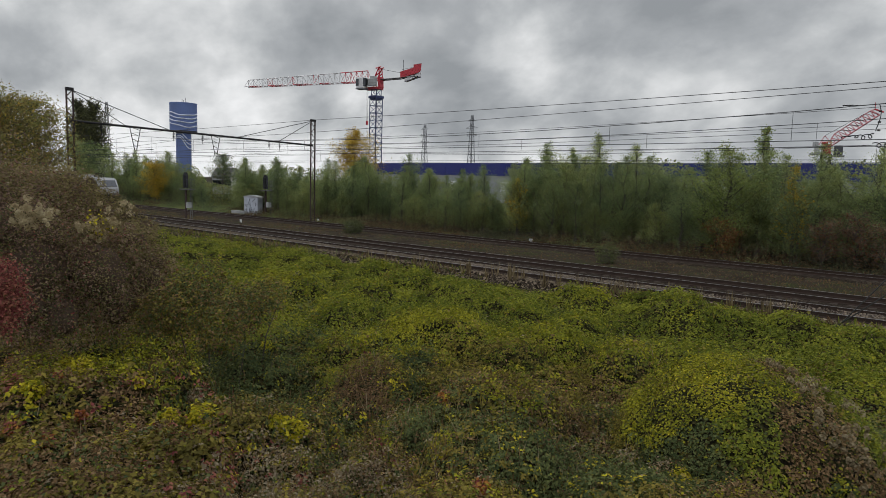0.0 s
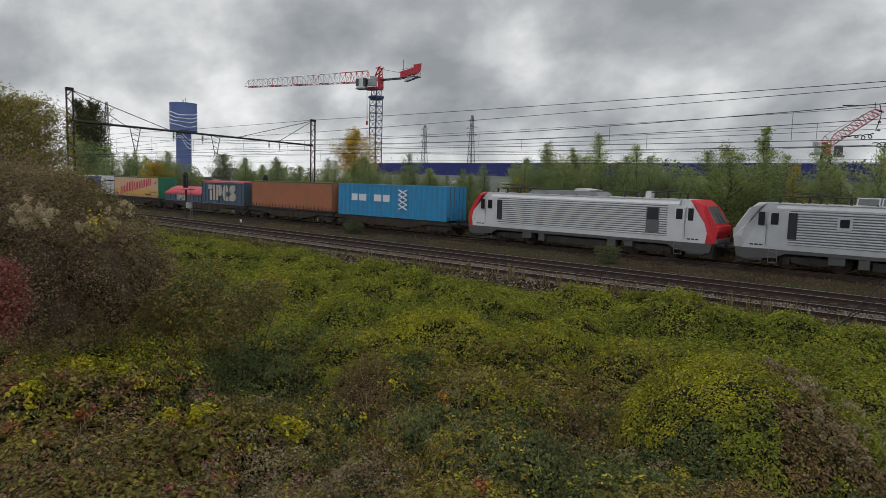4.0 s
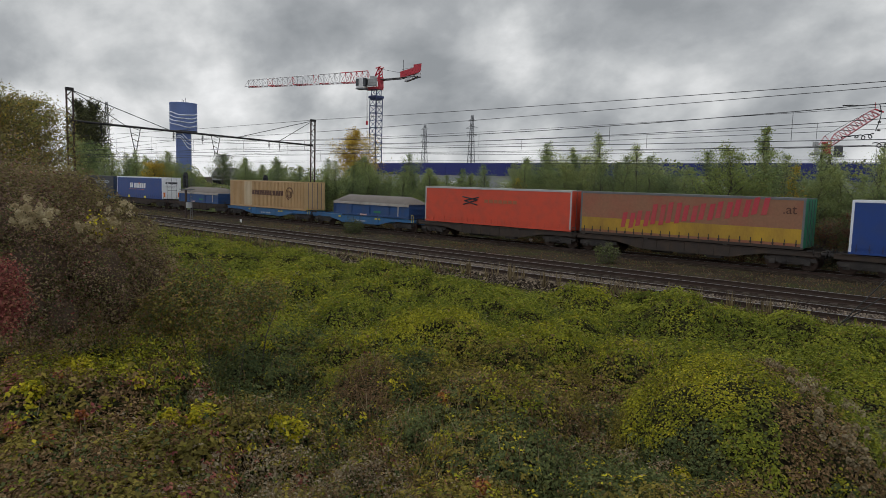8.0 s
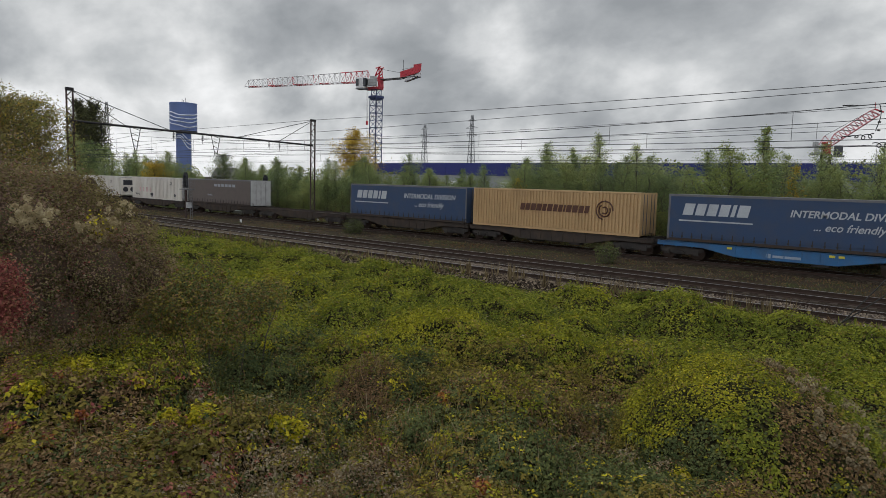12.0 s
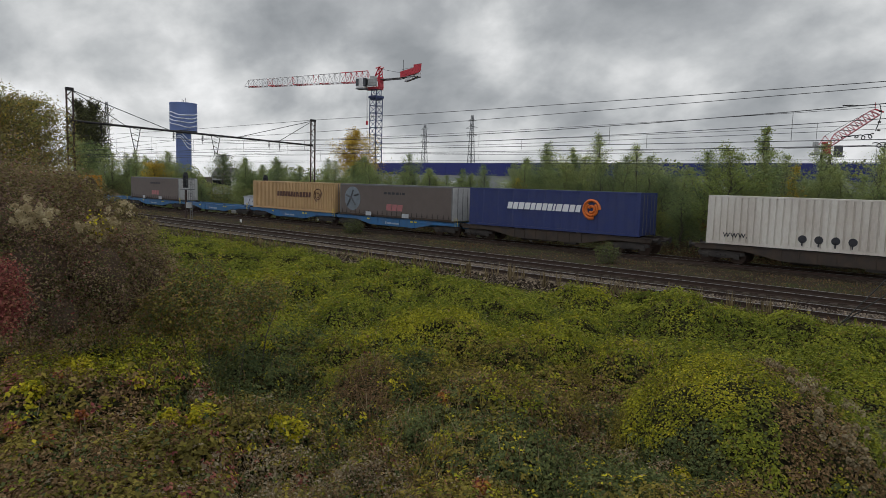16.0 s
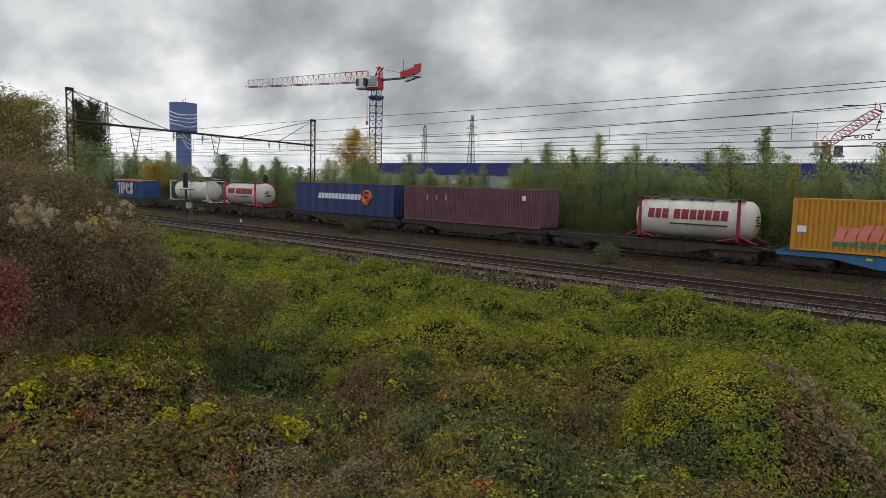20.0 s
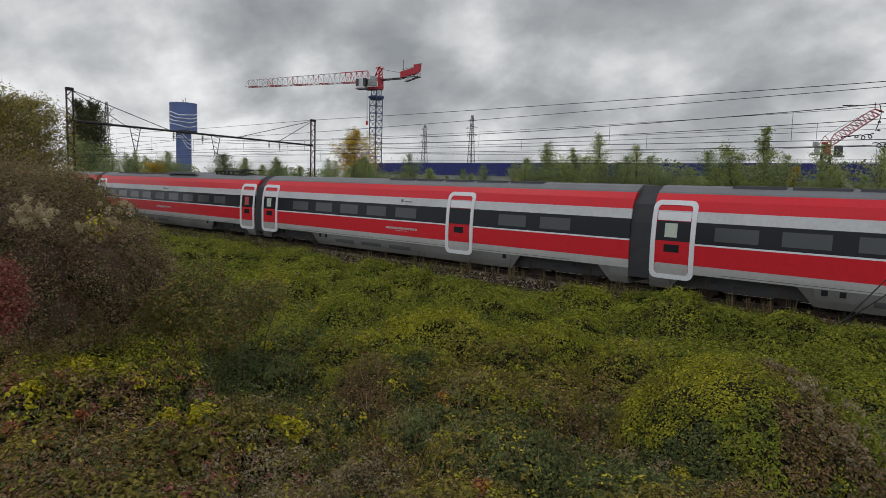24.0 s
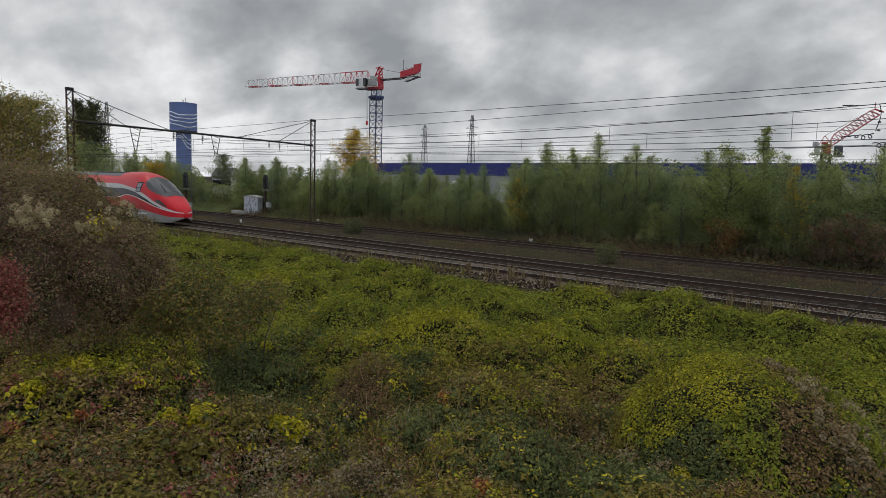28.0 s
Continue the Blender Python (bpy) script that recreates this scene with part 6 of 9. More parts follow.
def container_wagon(s0, s1, mat, label):
    L = K * (s1 - s0)
    t = goods_thing("container_wagon", label, "rail wagon", "container wagons", (s0 + s1) / 2)
    h = L / 2
    for y in (-1.22, 1.12):
        out = [(-h, 0.86), (-h, 1.1), (h, 1.1), (h, 0.86), (h * 0.62, 0.84), (h * 0.36, 0.46), (-h * 0.36, 0.46), (-h * 0.62, 0.84)]
        part("side_beam", prism(bmesh.new(), out, y, y + 0.1), mat, t)
    fl = bmesh.new()
    for y in (-1.27, 1.09):
        box(fl, -h, h, y, y + 0.18, 1.1, 1.13)
    part("top_flange", fl, mat, t)
    part("centre_sill", boxes((-h, h, -0.3, 0.3, 0.7, 1.05)), mat, t)
    for k in range(5):
        x = -h + 0.08 + (2 * h - 0.16) * k / 4
        part("crossbeam", boxes((x - 0.08, x + 0.08, -1.12, 1.12, 0.85, 1.1)), mat, t)
    for k, x in enumerate((-h + 0.5, -h * 0.33, h * 0.33, h - 0.5)):
        for y in (-1.3, 1.14):
            part("twist_lock", boxes((x - 0.12, x + 0.12, y, y + 0.16, 1.13, 1.19)), BOGIE, t)
    if BOGIE_SRC:
        bogie_again(BOGIE_SRC[0], t, -h + 1.5)
    else:
        BOGIE_SRC.append(bogie(t, -h + 1.5))
    bogie_again(BOGIE_SRC[0], t, h - 1.5)
    for sx in (-1, 1):
        for y in (-0.875, 0.875):
            bf = bmesh.new()
            disc(bf, (sx * h, y, 1.0), 0.11, sx * 0.38, "x", 10)
            disc(bf, (sx * (h + 0.38), y, 1.0), 0.22, sx * 0.05, "x", 14)
            part("buffer", bf, BOGIE, t)
        part("coupling", bar(bmesh.new(), (sx * h, 0, 0.95), (sx * (h + 0.5), 0, 0.95), 0.07, 6), BOGIE, t)
    rod = bmesh.new()
    bar(rod, (-h * 0.5, -1.0, 0.7), (h * 0.5, -1.0, 0.7), 0.03, 5)
    box(rod, -0.5, 0.5, -0.95, -0.5, 0.35, 0.75)
    part("brake_gear", rod, BOGIE, t)
    for k in range(7):
        x = h * (-0.36 + 0.12 * k)
        if mat.name in RIB_MESH:
            o = new("stiffener", RIB_MESH[mat.name])
            o.parent = t
        else:
            o = part("stiffener", boxes((-0.025, 0.025, -1.26, -1.21, 0.48, 1.1)), mat, t)
            RIB_MESH[mat.name] = o.data
        o.location.x = x
    part("equipment_box", boxes((h * 0.18, h * 0.3, -1.1, -0.6, 0.3, 0.78), bevel=0.03), BOGIE, t)
    part("air_tank", bar(bmesh.new(), (-h * 0.3, -0.8, 0.5), (-h * 0.12, -0.8, 0.5), 0.2, 12), BOGIE, t)
    part("step", boxes((-h + 0.25, -h + 0.65, -1.28, -1.1, 0.45, 0.5)), BOGIE, t)
    part("hand_rail", polyline(bmesh.new(), [(h - 0.3, -1.24, 0.86), (h - 0.3, -1.3, 1.5), (h - 0.05, -1.3, 1.5), (h - 0.05, -1.24, 0.86)], 0.018, 4), TAG_YELLOW if mat is BLUEWAGON else BOGIE, t)
    if mat is BLUEWAGON:
        for x in (-h * 0.42, h * 0.3, h * 0.36):
            part("yellow_tag", boxes((x, x + 0.28, -1.28, -1.25, 0.9, 1.02)), TAG_YELLOW, t)
        part("logo_bar", boxes((-0.6, 0.9, -1.235, -1.221, 0.62, 0.76), (-0.95, -0.7, -1.235, -1.221, 0.58, 0.82)), LOGO_PALE, t, "pale lettering bar")
    return t


W = [(-145.6, -132.2, 0), (-159.2, -145.7, 0), (-177.6, -159.5, 0), (-191.9, -178.2, 0), (-208.7, -194.8, 0), (-223.0, -209.3, 0), (-236.9, -223.1, 0),
     (-250.2, -237.4, 1), (-264.6, -250.6, 1), (-277.6, -264.9, 0), (-292.4, -278.6, 0), (-306.4, -292.7, 1), (-320.2, -306.6, 1), (-334.3, -320.5, 0), (-348.0, -334.5, 0),
     (-361.6, -348.5, 0), (-375.9, -362.1, 0), (-390.3, -376.4, 0), (-407.0, -393.0, 0), (-421.5, -407.6, 0), (-438.5, -424.1, 0),
     (-452.8, -438.9, 1), (-466.3, -453.0, 1), (-480.3, -466.7, 1), (-494.2, -480.6, 1), (-507.8, -494.6, 1), (-521.8, -508.0, 1),
     (-535.5, -522.6, 0), (-549.3, -535.8, 0), (-564.0, -549.5, 0), (-577.0, -564.6, 0), (-591.0, -577.6, 0), (-604.5, -591.9, 0)]
for s0, s1, c in W:
    container_wagon(s0, s1, BLUEWAGON if c else BROWNWAGON, "blue steel container wagon with fishbelly side beams" if c else "grimy brown container wagon on two bogies")

FLOOR = 1.19
CW = 1.25


def letters(bm, x0, x1, z0, z1, y, widths, gap=0.14, lean=0.0):
    """A word-like row of plain upright blocks between x0 and x1."""
    total = sum(widths) + gap * (len(widths) - 1)
    u = (x1 - x0) / total
    x = x0
    for w in widths:
        a, b = x, x + w * u
        prism(bm, [(a, z0), (b, z0), (b + lean, z1), (a + lean, z1)], y - 0.008, y)
        x = b + gap * u
    return bm


def marks(parent, name, mat, label, *rows):
    bm = bmesh.new()
    for r in rows:
        letters(bm, *r)
    return part(name, bm, mat, parent, label)


def say(parent, text, x, z, size, mat, y=-CW - 0.012, shear=0.0, bold=0.0, wide=1.0):
    c = bpy.data.curves.new("lettering", "FONT")
    c.body, c.size, c.extrude, c.shear, c.offset = text, size, 0.003, shear, bold
    c.materials.append(mat)
    o = new("lettering", c)
    dg = bpy.context.evaluated_depsgraph_get()
    me = bpy.data.meshes.new_from_object(o.evaluated_get(dg))
    bpy.data.objects.remove(o)
    o = new("lettering", me)
    o.parent, o.location, o.rotation_euler.x, o.scale.x = parent, (x, y, z), radians(90), wide
    return o


def corrugated(bm, x0, x1, y, z0, z1, pitch=0.28, depth=0.065, out=-1, axis="x", groove=False):
    """A wall sheet with trapezoid corrugations."""
    n = max(1, round((x1 - x0) / pitch))
    p = (x1 - x0) / n
    prof = []
    for i in range(n):
        a = x0 + i * p
        if groove:
            prof += [(a, 0), (a + p - 0.125, 0), (a + p - 0.10, depth), (a + p - 0.025, depth)]
            continue
        prof += [(a, 0), (a + p * 0.30, 0), (a + p * 0.45, depth), (a + p * 0.80, depth), (a + p * 0.95, 0)]
    prof.append((x1, 0))
    lo, hi = [], []
    for u, d in prof:
        q = (u, y - out * (d - depth)) if axis == "x" else (y - out * (d - depth), u)
        lo.append(bm.verts.new((*q, z0))), hi.append(bm.verts.new((*q, z1)))
    for i in range(len(prof) - 1):
        bm.faces.new((lo[i], lo[i + 1], hi[i + 1], hi[i]))
    return bm


def corner_castings(t, h, H, mat):
    for sx in (-1, 1):
        for y in (-CW, CW - 0.16):
            for z in (FLOOR, FLOOR + H - 0.12):
                if mat.name in CASTING_MESH:
                    o = new("corner_casting", CASTING_MESH[mat.name])
                    o.parent = t
                else:
                    o = part("corner_casting", boxes((0, 0.17, -0.004, 0.164, 0, 0.12)), mat, t)
                    CASTING_MESH[mat.name] = o.data
                o.location = (sx * h - (0.172 if sx > 0 else -0.002), y, z)


def door_end(t, h, H, mat, rods=STEEL):
    """Container doors with locking bars, on the leading end."""
    for y0, y1 in ((-1.12, -0.01), (0.01, 1.12)):
        d = part("door", boxes((h - 0.06, h + 0.0, y0, y1, FLOOR + 0.16, FLOOR + H - 0.14), bevel=0.012), mat, t)
        for f in (0.28, 0.72):
            y = y0 + (y1 - y0) * f
            part("locking_bar", bar(bmesh.new(), (h + 0.03, y, FLOOR + 0.12), (h + 0.03, y, FLOOR + H - 0.1), 0.025, 6), rods, d)
        hb = bmesh.new()
        for z in (0.6, 1.25, 1.9, 2.4):
            box(hb, h, h + 0.02, y0 + 0.05, y1 - 0.05, FLOOR + z, FLOOR + z + 0.05)
        part("hinge_rib", hb, mat, d)


def box_container(s_left, length, mat, name, label, H=2.84, frame_mat=None, pitch=0.29, doors=None, roof=None, groove=False):
    L = K * length
    h = L / 2
    t = goods_thing(name, label, "container", "freight containers", s_left + length / 2)
    fm = frame_mat or mat
    bm = bmesh.new()
    corrugated(bm, -h + 0.12, h - 0.12, -CW + 0.07, FLOOR + 0.17, FLOOR + H - 0.1, pitch, groove=groove)
    part("side_wall", bm, mat, t)
    bm = bmesh.new()
    corrugated(bm, -h + 0.12, h - 0.12, CW - 0.07, FLOOR + 0.17, FLOOR + H - 0.1, pitch, out=1)
    part("side_wall", bm, mat, t)
    part("core", boxes((-h + 0.06, h - 0.06, -CW + 0.09, CW - 0.09, FLOOR + 0.05, FLOOR + H - 0.05)), mat, t)
    part("roof", boxes((-h + 0.02, h - 0.02, -CW + 0.02, CW - 0.02, FLOOR + H - 0.05, FLOOR + H)), roof or mat, t)
    fr = bmesh.new()
    for y in (-CW, CW - 0.08):
        box(fr, -h, h, y, y + 0.08, FLOOR, FLOOR + 0.16)
        box(fr, -h, h, y, y + 0.08, FLOOR + H - 0.1, FLOOR + H - 0.004)
    part("rail_frame", fr, fm, t)
    for sx in (-1, 1):
        for y in (-CW, CW - 0.12):
            part("corner_post", boxes((sx * h - (0.12 if sx > 0 else 0), sx * h + (0 if sx > 0 else 0.12), y - 0.002, y + 0.122, FLOOR + 0.12, FLOOR + H - 0.12)), fm, t)
    corner_castings(t, h, H, fm)
    door_end(t, h, H, doors or mat)
    return t, h


def curtain_container(s_left, length, mat, label, H=2.84, end=None, frame_mat=None, buckles=None, lower=None, name="curtain_container", bottom=None):
    L = K * length
    h = L / 2
    t = goods_thing(name, label, "container", "freight containers", s_left + length / 2)
    fm = frame_mat or STEEL
    # curtain with faint sag between the poles
    bm = bmesh.new()
    n, rows = 46, 9
    g = []
    for j in range(rows + 1):
        z = FLOOR + 0.32 + (H - 0.44) * j / rows
        g.append([bm.verts.new((-h + 0.12 + (L - 0.24) * i / n, -CW + 0.012 * abs(math.sin(math.pi * 4 * i / n)) + 0.008 * math.sin(1.9 * i + 2 * j), z)) for i in range(n + 1)])
    for j in range(rows):
        for i in range(n):
            f = bm.faces.new((g[j][i], g[j][i + 1], g[j + 1][i + 1], g[j + 1][i]))
            if lower and j < lower[1]:
                f.material_index = 1
    part("curtain", bm, [mat, lower[0]] if lower else mat, t, smooth=True)
    part("core", boxes((-h + 0.05, h - 0.05, -CW + 0.04, CW - 0.03, FLOOR + 0.05, FLOOR + H - 0.04)), mat, t)
    part("roof", boxes((-h, h, -CW, CW, FLOOR + H - 0.04, FLOOR + H), bevel=0.012), fm, t)
    fr = bmesh.new()
    box(fr, -h, h, -CW - 0.012, -CW + 0.06, FLOOR + H - 0.13, FLOOR + H - 0.03)
    box(fr, -h, h, CW - 0.06, CW + 0.012, FLOOR + H - 0.13, FLOOR + H - 0.03)
    part("top_rail", fr, fm, t)
    fr = bmesh.new()
    box(fr, -h, h, -CW, -CW + 0.08, FLOOR, FLOOR + 0.16)
    box(fr, -h, h, CW - 0.08, CW, FLOOR, FLOOR + 0.16)
    part("bottom_rail", fr, bottom or (BROWNWAGON if frame_mat is None else fm), t)
    for sx in (-1, 1):
        part("corner_post", boxes((sx * h - (0.12 if sx > 0 else 0), sx * h + (0 if sx > 0 else 0.12), -CW - 0.01, -CW + 0.12, FLOOR + 0.1, FLOOR + H - 0.1)), fm, t)
    nb = int(L / 0.58)
    bmat = buckles or BOGIE
    for i in range(nb):
        if bmat.name in STRAP_MESH:
            o = new("tension_strap", STRAP_MESH[bmat.name])
            o.parent = t
        else:
            o = part("tension_strap", boxes((-0.025, 0.025, -0.015, 0.0, FLOOR + 0.1, FLOOR + 0.52), (-0.05, 0.05, -0.03, -0.01, FLOOR + 0.22, FLOOR + 0.32)), bmat, t)
            STRAP_MESH[bmat.name] = o.data
        o.location = (-h + 0.35 + (L - 0.7) * i / (nb - 1), -CW, 0)
    part("end_wall", boxes((h - 0.05, h + 0.004, -CW + 0.0, CW, FLOOR + 0.08, FLOOR + H - 0.06)), end or mat, t)
    hb = bmesh.new()
    for y in (-0.62, 0.0, 0.62):
        bar(hb, (h + 0.03, y, FLOOR + 0.1), (h + 0.03, y, FLOOR + H - 0.12), 0.02, 6)
    part("locking_bar", hb, STEEL, t)
    return t, h


def tipper_box(s_left, length, H, mat, tarp, label, peak=0.35, rib=0.62, closed=True):
    L = K * length
    h = L / 2
    t = goods_thing("bulk_container", label, "container", "freight containers", s_left + length / 2)
    part("body", boxes((-h + 0.05, h - 0.05, -CW + 0.08, CW - 0.08, FLOOR, FLOOR + H)), mat, t)
    n = int(L / rib)
    for i in range(n + 1):
        x = -h + 0.06 + (L - 0.12) * i / n
        part("rib", boxes((x - 0.05, x + 0.05, -CW, -CW + 0.09, FLOOR + 0.1, FLOOR + H - 0.1)), mat, t)
    fr = bmesh.new()
    for y in (-CW - 0.01, CW - 0.1):
        box(fr, -h, h, y, y + 0.11, FLOOR + H - 0.16, FLOOR + H + 0.004)
        box(fr, -h, h, y, y + 0.11, FLOOR - 0.004, FLOOR + 0.14)
        for sx in (-1, 1):
            box(fr, sx * h - (0.16 if sx > 0 else 0), sx * h + (0 if sx > 0 else 0.16), y, y + 0.11, FLOOR + 0.1, FLOOR + H - 0.1)
    part("frame", fr, mat, t)
    eb = bmesh.new()
    for z in (0.3, 0.75, 1.2, 1.65, 2.1):
        if z < H - 0.2:
            box(eb, h - 0.05, h + 0.03, -1.1, 1.1, FLOOR + z, FLOOR + z + 0.1)
    part("end_rib", eb, mat, t)
    tb = bmesh.new()
    nx = 22
    prof = [(-CW - 0.02, -0.12), (-CW + 0.02, 0.05), (-0.75, peak * 0.7), (0, peak), (0.75, peak * 0.7), (CW - 0.02, 0.05), (CW + 0.02, -0.12)]
    rws = []
    for i in range(nx + 1):
        x = -h + L * i / nx
        e = min(1.0, min(i, nx - i) / 1.6)
        rws.append([tb.verts.new((x, y, FLOOR + H + (z if z < 0.06 else 0.05 + (z - 0.05) * e))) for y, z in prof])
    for i in range(nx):
        for j in range(len(prof) - 1):
            tb.faces.new((rws[i][j], rws[i][j + 1], rws[i + 1][j + 1], rws[i + 1][j]))
    part("tarpaulin", tb, tarp, t, "stretched tarpaulin cover", smooth=True)
    if peak > 0.5:
        for y in (-CW - 0.03, CW + 0.01):
            part("tarpaulin_hem", boxes((-h, h, y, y + 0.02, FLOOR + H - 0.16, FLOOR + H + 0.06)), M_HEM if tarp is T_GREY else tarp, t)
    return t, h


# paints of the loads
C_SKY = paint("container_light_blue", (0.03, 0.25, 0.45), 0.5, 0, 0.25)
C_ORANGE = paint("curtain_rust_orange", (0.36, 0.125, 0.055), 0.6, 0, 0.6, 0.6, (0.22, 0.11, 0.05))
C_OLIVE = paint("frame_olive", (0.10, 0.12, 0.05), 0.6, 0, 0.4)
C_BULK = paint("bulk_blue_grey", (0.075, 0.118, 0.155), 0.6, 0, 0.4)
C_BLUEBOX = paint("bulk_blue", (0.018, 0.066, 0.185), 0.55, 0, 0.4)
T_RED = paint("tarp_red", (0.55, 0.07, 0.08), 0.6, 0, 0.25)
M_HEM = paint("pale_tarp_hem", (0.40, 0.36, 0.31), 0.7, 0, 0.4)
T_GREY = paint("tarp_grey", (0.155, 0.132, 0.11), 0.7, 0, 0.4)
C_PEACH = paint("curtain_peach", (0.58, 0.36, 0.21), 0.55, 0, 0.35, 0.5, (0.40, 0.2, 0.1))
C_YELLOWLOW = paint("curtain_yellow", (0.58, 0.34, 0.08), 0.55, 0, 0.3, 0.8, (0.35, 0.2, 0.05))
C_FADED = paint("curtain_faded_brown", (0.27, 0.13, 0.07), 0.6, 0, 0.6, 0.5, (0.36, 0.08, 0.05))
C_DIRTYLOW = paint("curtain_dirty_yellow", (0.45, 0.27, 0.025), 0.6, 0, 0.75, 0.8, (0.20, 0.10, 0.03), streak=0.4)
C_GREEN = paint("end_green", (0.02, 0.17, 0.09), 0.5, 0, 0.25)
C_ROYAL = paint("curtain_royal_blue", (0.014, 0.05, 0.205), 0.45, 0, 0.2)
C_RED = paint("curtain_orange_red", (0.60, 0.075, 0.035), 0.5, 0, 0.25)
C_BEIGE = paint("container_beige", (0.475, 0.308, 0.145), 0.55, 0, 0.35, 0.7, (0.26, 0.165, 0.075))
C_CREAM = paint("container_cream", (0.60, 0.48, 0.31), 0.55, 0, 0.3, 0.7, (0.4, 0.28, 0.16))
M_BRICK = paint("mark_brick_red", (0.21, 0.016, 0.022), 0.6, 0, 0.2)
C_GREY = paint("curtain_slate_grey", (0.085, 0.088, 0.095), 0.6, 0, 0.25)
C_CBLUE = paint("curtain_navy_grey", (0.030, 0.058, 0.118), 0.5, 0, 0.25)
C_DUN = paint("curtain_dun_grey", (0.122, 0.096, 0.082), 0.65, 0, 0.4)
C_WHITE = paint("container_white", (0.62, 0.58, 0.50), 0.5, 0, 0.6, 0.9, (0.36, 0.285, 0.22), streak=0.3)
C_NAVY = paint("container_navy", (0.022, 0.034, 0.118), 0.45, 0, 0.15)
C_YELLOW = paint("container_yellow", (0.52, 0.235, 0.016), 0.5, 0, 0.25)
C_MAROON = paint("container_maroon", (0.128, 0.053, 0.066), 0.6, 0, 0.4, 0.9, (0.22, 0.13, 0.12))
C_ENDPALE = paint("end_pale_grey", (0.42, 0.41, 0.385), 0.6, 0, 0.3)
INK = paint("dark_ink", (0.03, 0.03, 0.035), 0.6, 0, 0.1)
M_WHITE = paint("mark_white", (0.72, 0.72, 0.72), 0.5, 0, 0.1)
M_DIM = paint("weathered_white_print", (0.44, 0.46, 0.47), 0.6, 0, 0.4, 1.0, (0.2, 0.21, 0.23))
M_RED = paint("mark_red", (0.55, 0.02, 0.06), 0.5, 0, 0.2)
M_FADEDRED = paint("faded_red_print", (0.46, 0.05, 0.06), 0.6, 0, 0.6, 0.7, (0.30, 0.12, 0.07))
M_MURAL = paint("mural_blue_grey", (0.17, 0.20, 0.22), 0.6, 0, 0.6, 1.6, (0.09, 0.09, 0.09))
M_CREAM = paint("mark_cream", (0.50, 0.46, 0.38), 0.6, 0, 0.4, 1.2)
M_DARKRED = paint("mark_dark_red", (0.24, 0.013, 0.028), 0.5, 0, 0.2)
M_PINK = paint("spray_pink", (0.70, 0.20, 0.16), 0.6, 0, 0.3)
M_PALEPINK = paint("faded_pink_print", (0.60, 0.42, 0.38), 0.6, 0, 0.5, 1.5)
M_DULLPINK = paint("dull_pink_spray", (0.36, 0.13, 0.13), 0.6, 0, 0.5, 1.5)
M_ORANGE = paint("mark_orange", (0.62, 0.16, 0.03), 0.5, 0, 0.1)
M_BROWN = paint("mark_brown", (0.09, 0.035, 0.02), 0.5, 0, 0.1)
M_SLATE = paint("mark_slate", (0.30, 0.31, 0.33), 0.5, 0, 0.1)
M_YELLOW = paint("mark_yellow", (0.75, 0.6, 0.03), 0.5, 0, 0.1)
Y0 = -CW - 0.012

# light blue box behind the engines
t, h = box_container(-145.08, 12.45, C_SKY, "container", "light blue steel container with white lettering bars", pitch=0.6)
marks(t, "lettering_bar", M_WHITE, "white block lettering", (-h + 1.9, -h + 3.9, FLOOR + 1.35, FLOOR + 1.95, Y0, (0.8, 1.0), 0.2), (-h + 4.9, -h + 6.9, FLOOR + 1.35, FLOOR + 1.95, Y0, (0.9, 0.8), 0.2))
bm = bmesh.new()
for k in range(4):
    z = FLOOR + 0.75 + 0.42 * k
    polyline(bm, [(-h + 8.0, Y0, z), (-h + 9.0, Y0, z + 0.42)], 0.06, 4)
    polyline(bm, [(-h + 9.0, Y0, z), (-h + 8.0, Y0, z + 0.42)], 0.06, 4)
part("emblem", bm, M_WHITE, t, "white crossed emblem")

curtain_container(-158.56, 12.66, C_ORANGE, "rust orange curtain-sided container with weathered tarpaulin", frame_mat=C_OLIVE, bottom=BROWNWAGON)

def stencil_mark(parent, x0, x1, z0, z1):
    """A haulier's mark as plain cream stencil shapes: bars, a half disc and round-cut blocks."""
    u, v, y = (x1 - x0) / 5.1, z1 - z0, Y0 - 0.004

    def shape(pts):
        part("stencil_shape", prism(bmesh.new(), [(x0 + a * u, z0 + b * v) for a, b in pts], y - 0.008, y), M_CREAM, parent, "cream stencil shape")

    def arc(cx, cz, rx, rz, a0, a1):
        return [(cx + rx * math.cos(radians(a0 + (a1 - a0) * i / 14)), cz + rz * math.sin(radians(a0 + (a1 - a0) * i / 14))) for i in range(15)]
    shape([(0.0, 0.72), (0.78, 0.72), (0.78, 1), (0.0, 1)])
    shape([(0.28, 0), (0.68, 0), (0.68, 0.66), (0.28, 0.66)])
    shape([(0.92, 0), (1.3, 0), (1.3, 1), (0.92, 1)])
    shape([(1.48, 0), (1.84, 0), (1.84, 1), (1.48, 1)])
    shape([(1.92, 0.3)] + arc(2.2, 0.65, 0.36, 0.35, -90, 90) + [(1.92, 1)])
    shape(arc(3.2, 0.5, 0.55, 0.5, 90, 270) + [(3.2, 0)])
    shape([(3.28, 0.56), (3.72, 0.56)] + arc(3.28, 0.56, 0.44, 0.44, 0, 90))
    shape([(3.28, 0), (3.75, 0), (3.75, 0.28), (3.28, 0.28)])
    shape(arc(4.42, 0.72, 0.5, 0.28, 90, 270) + [(4.95, 0.72), (4.95, 1)])
    shape(arc(4.5, 0.28, 0.56, 0.28, -90, 90) + [(3.9, 0.28), (3.9, 0)])


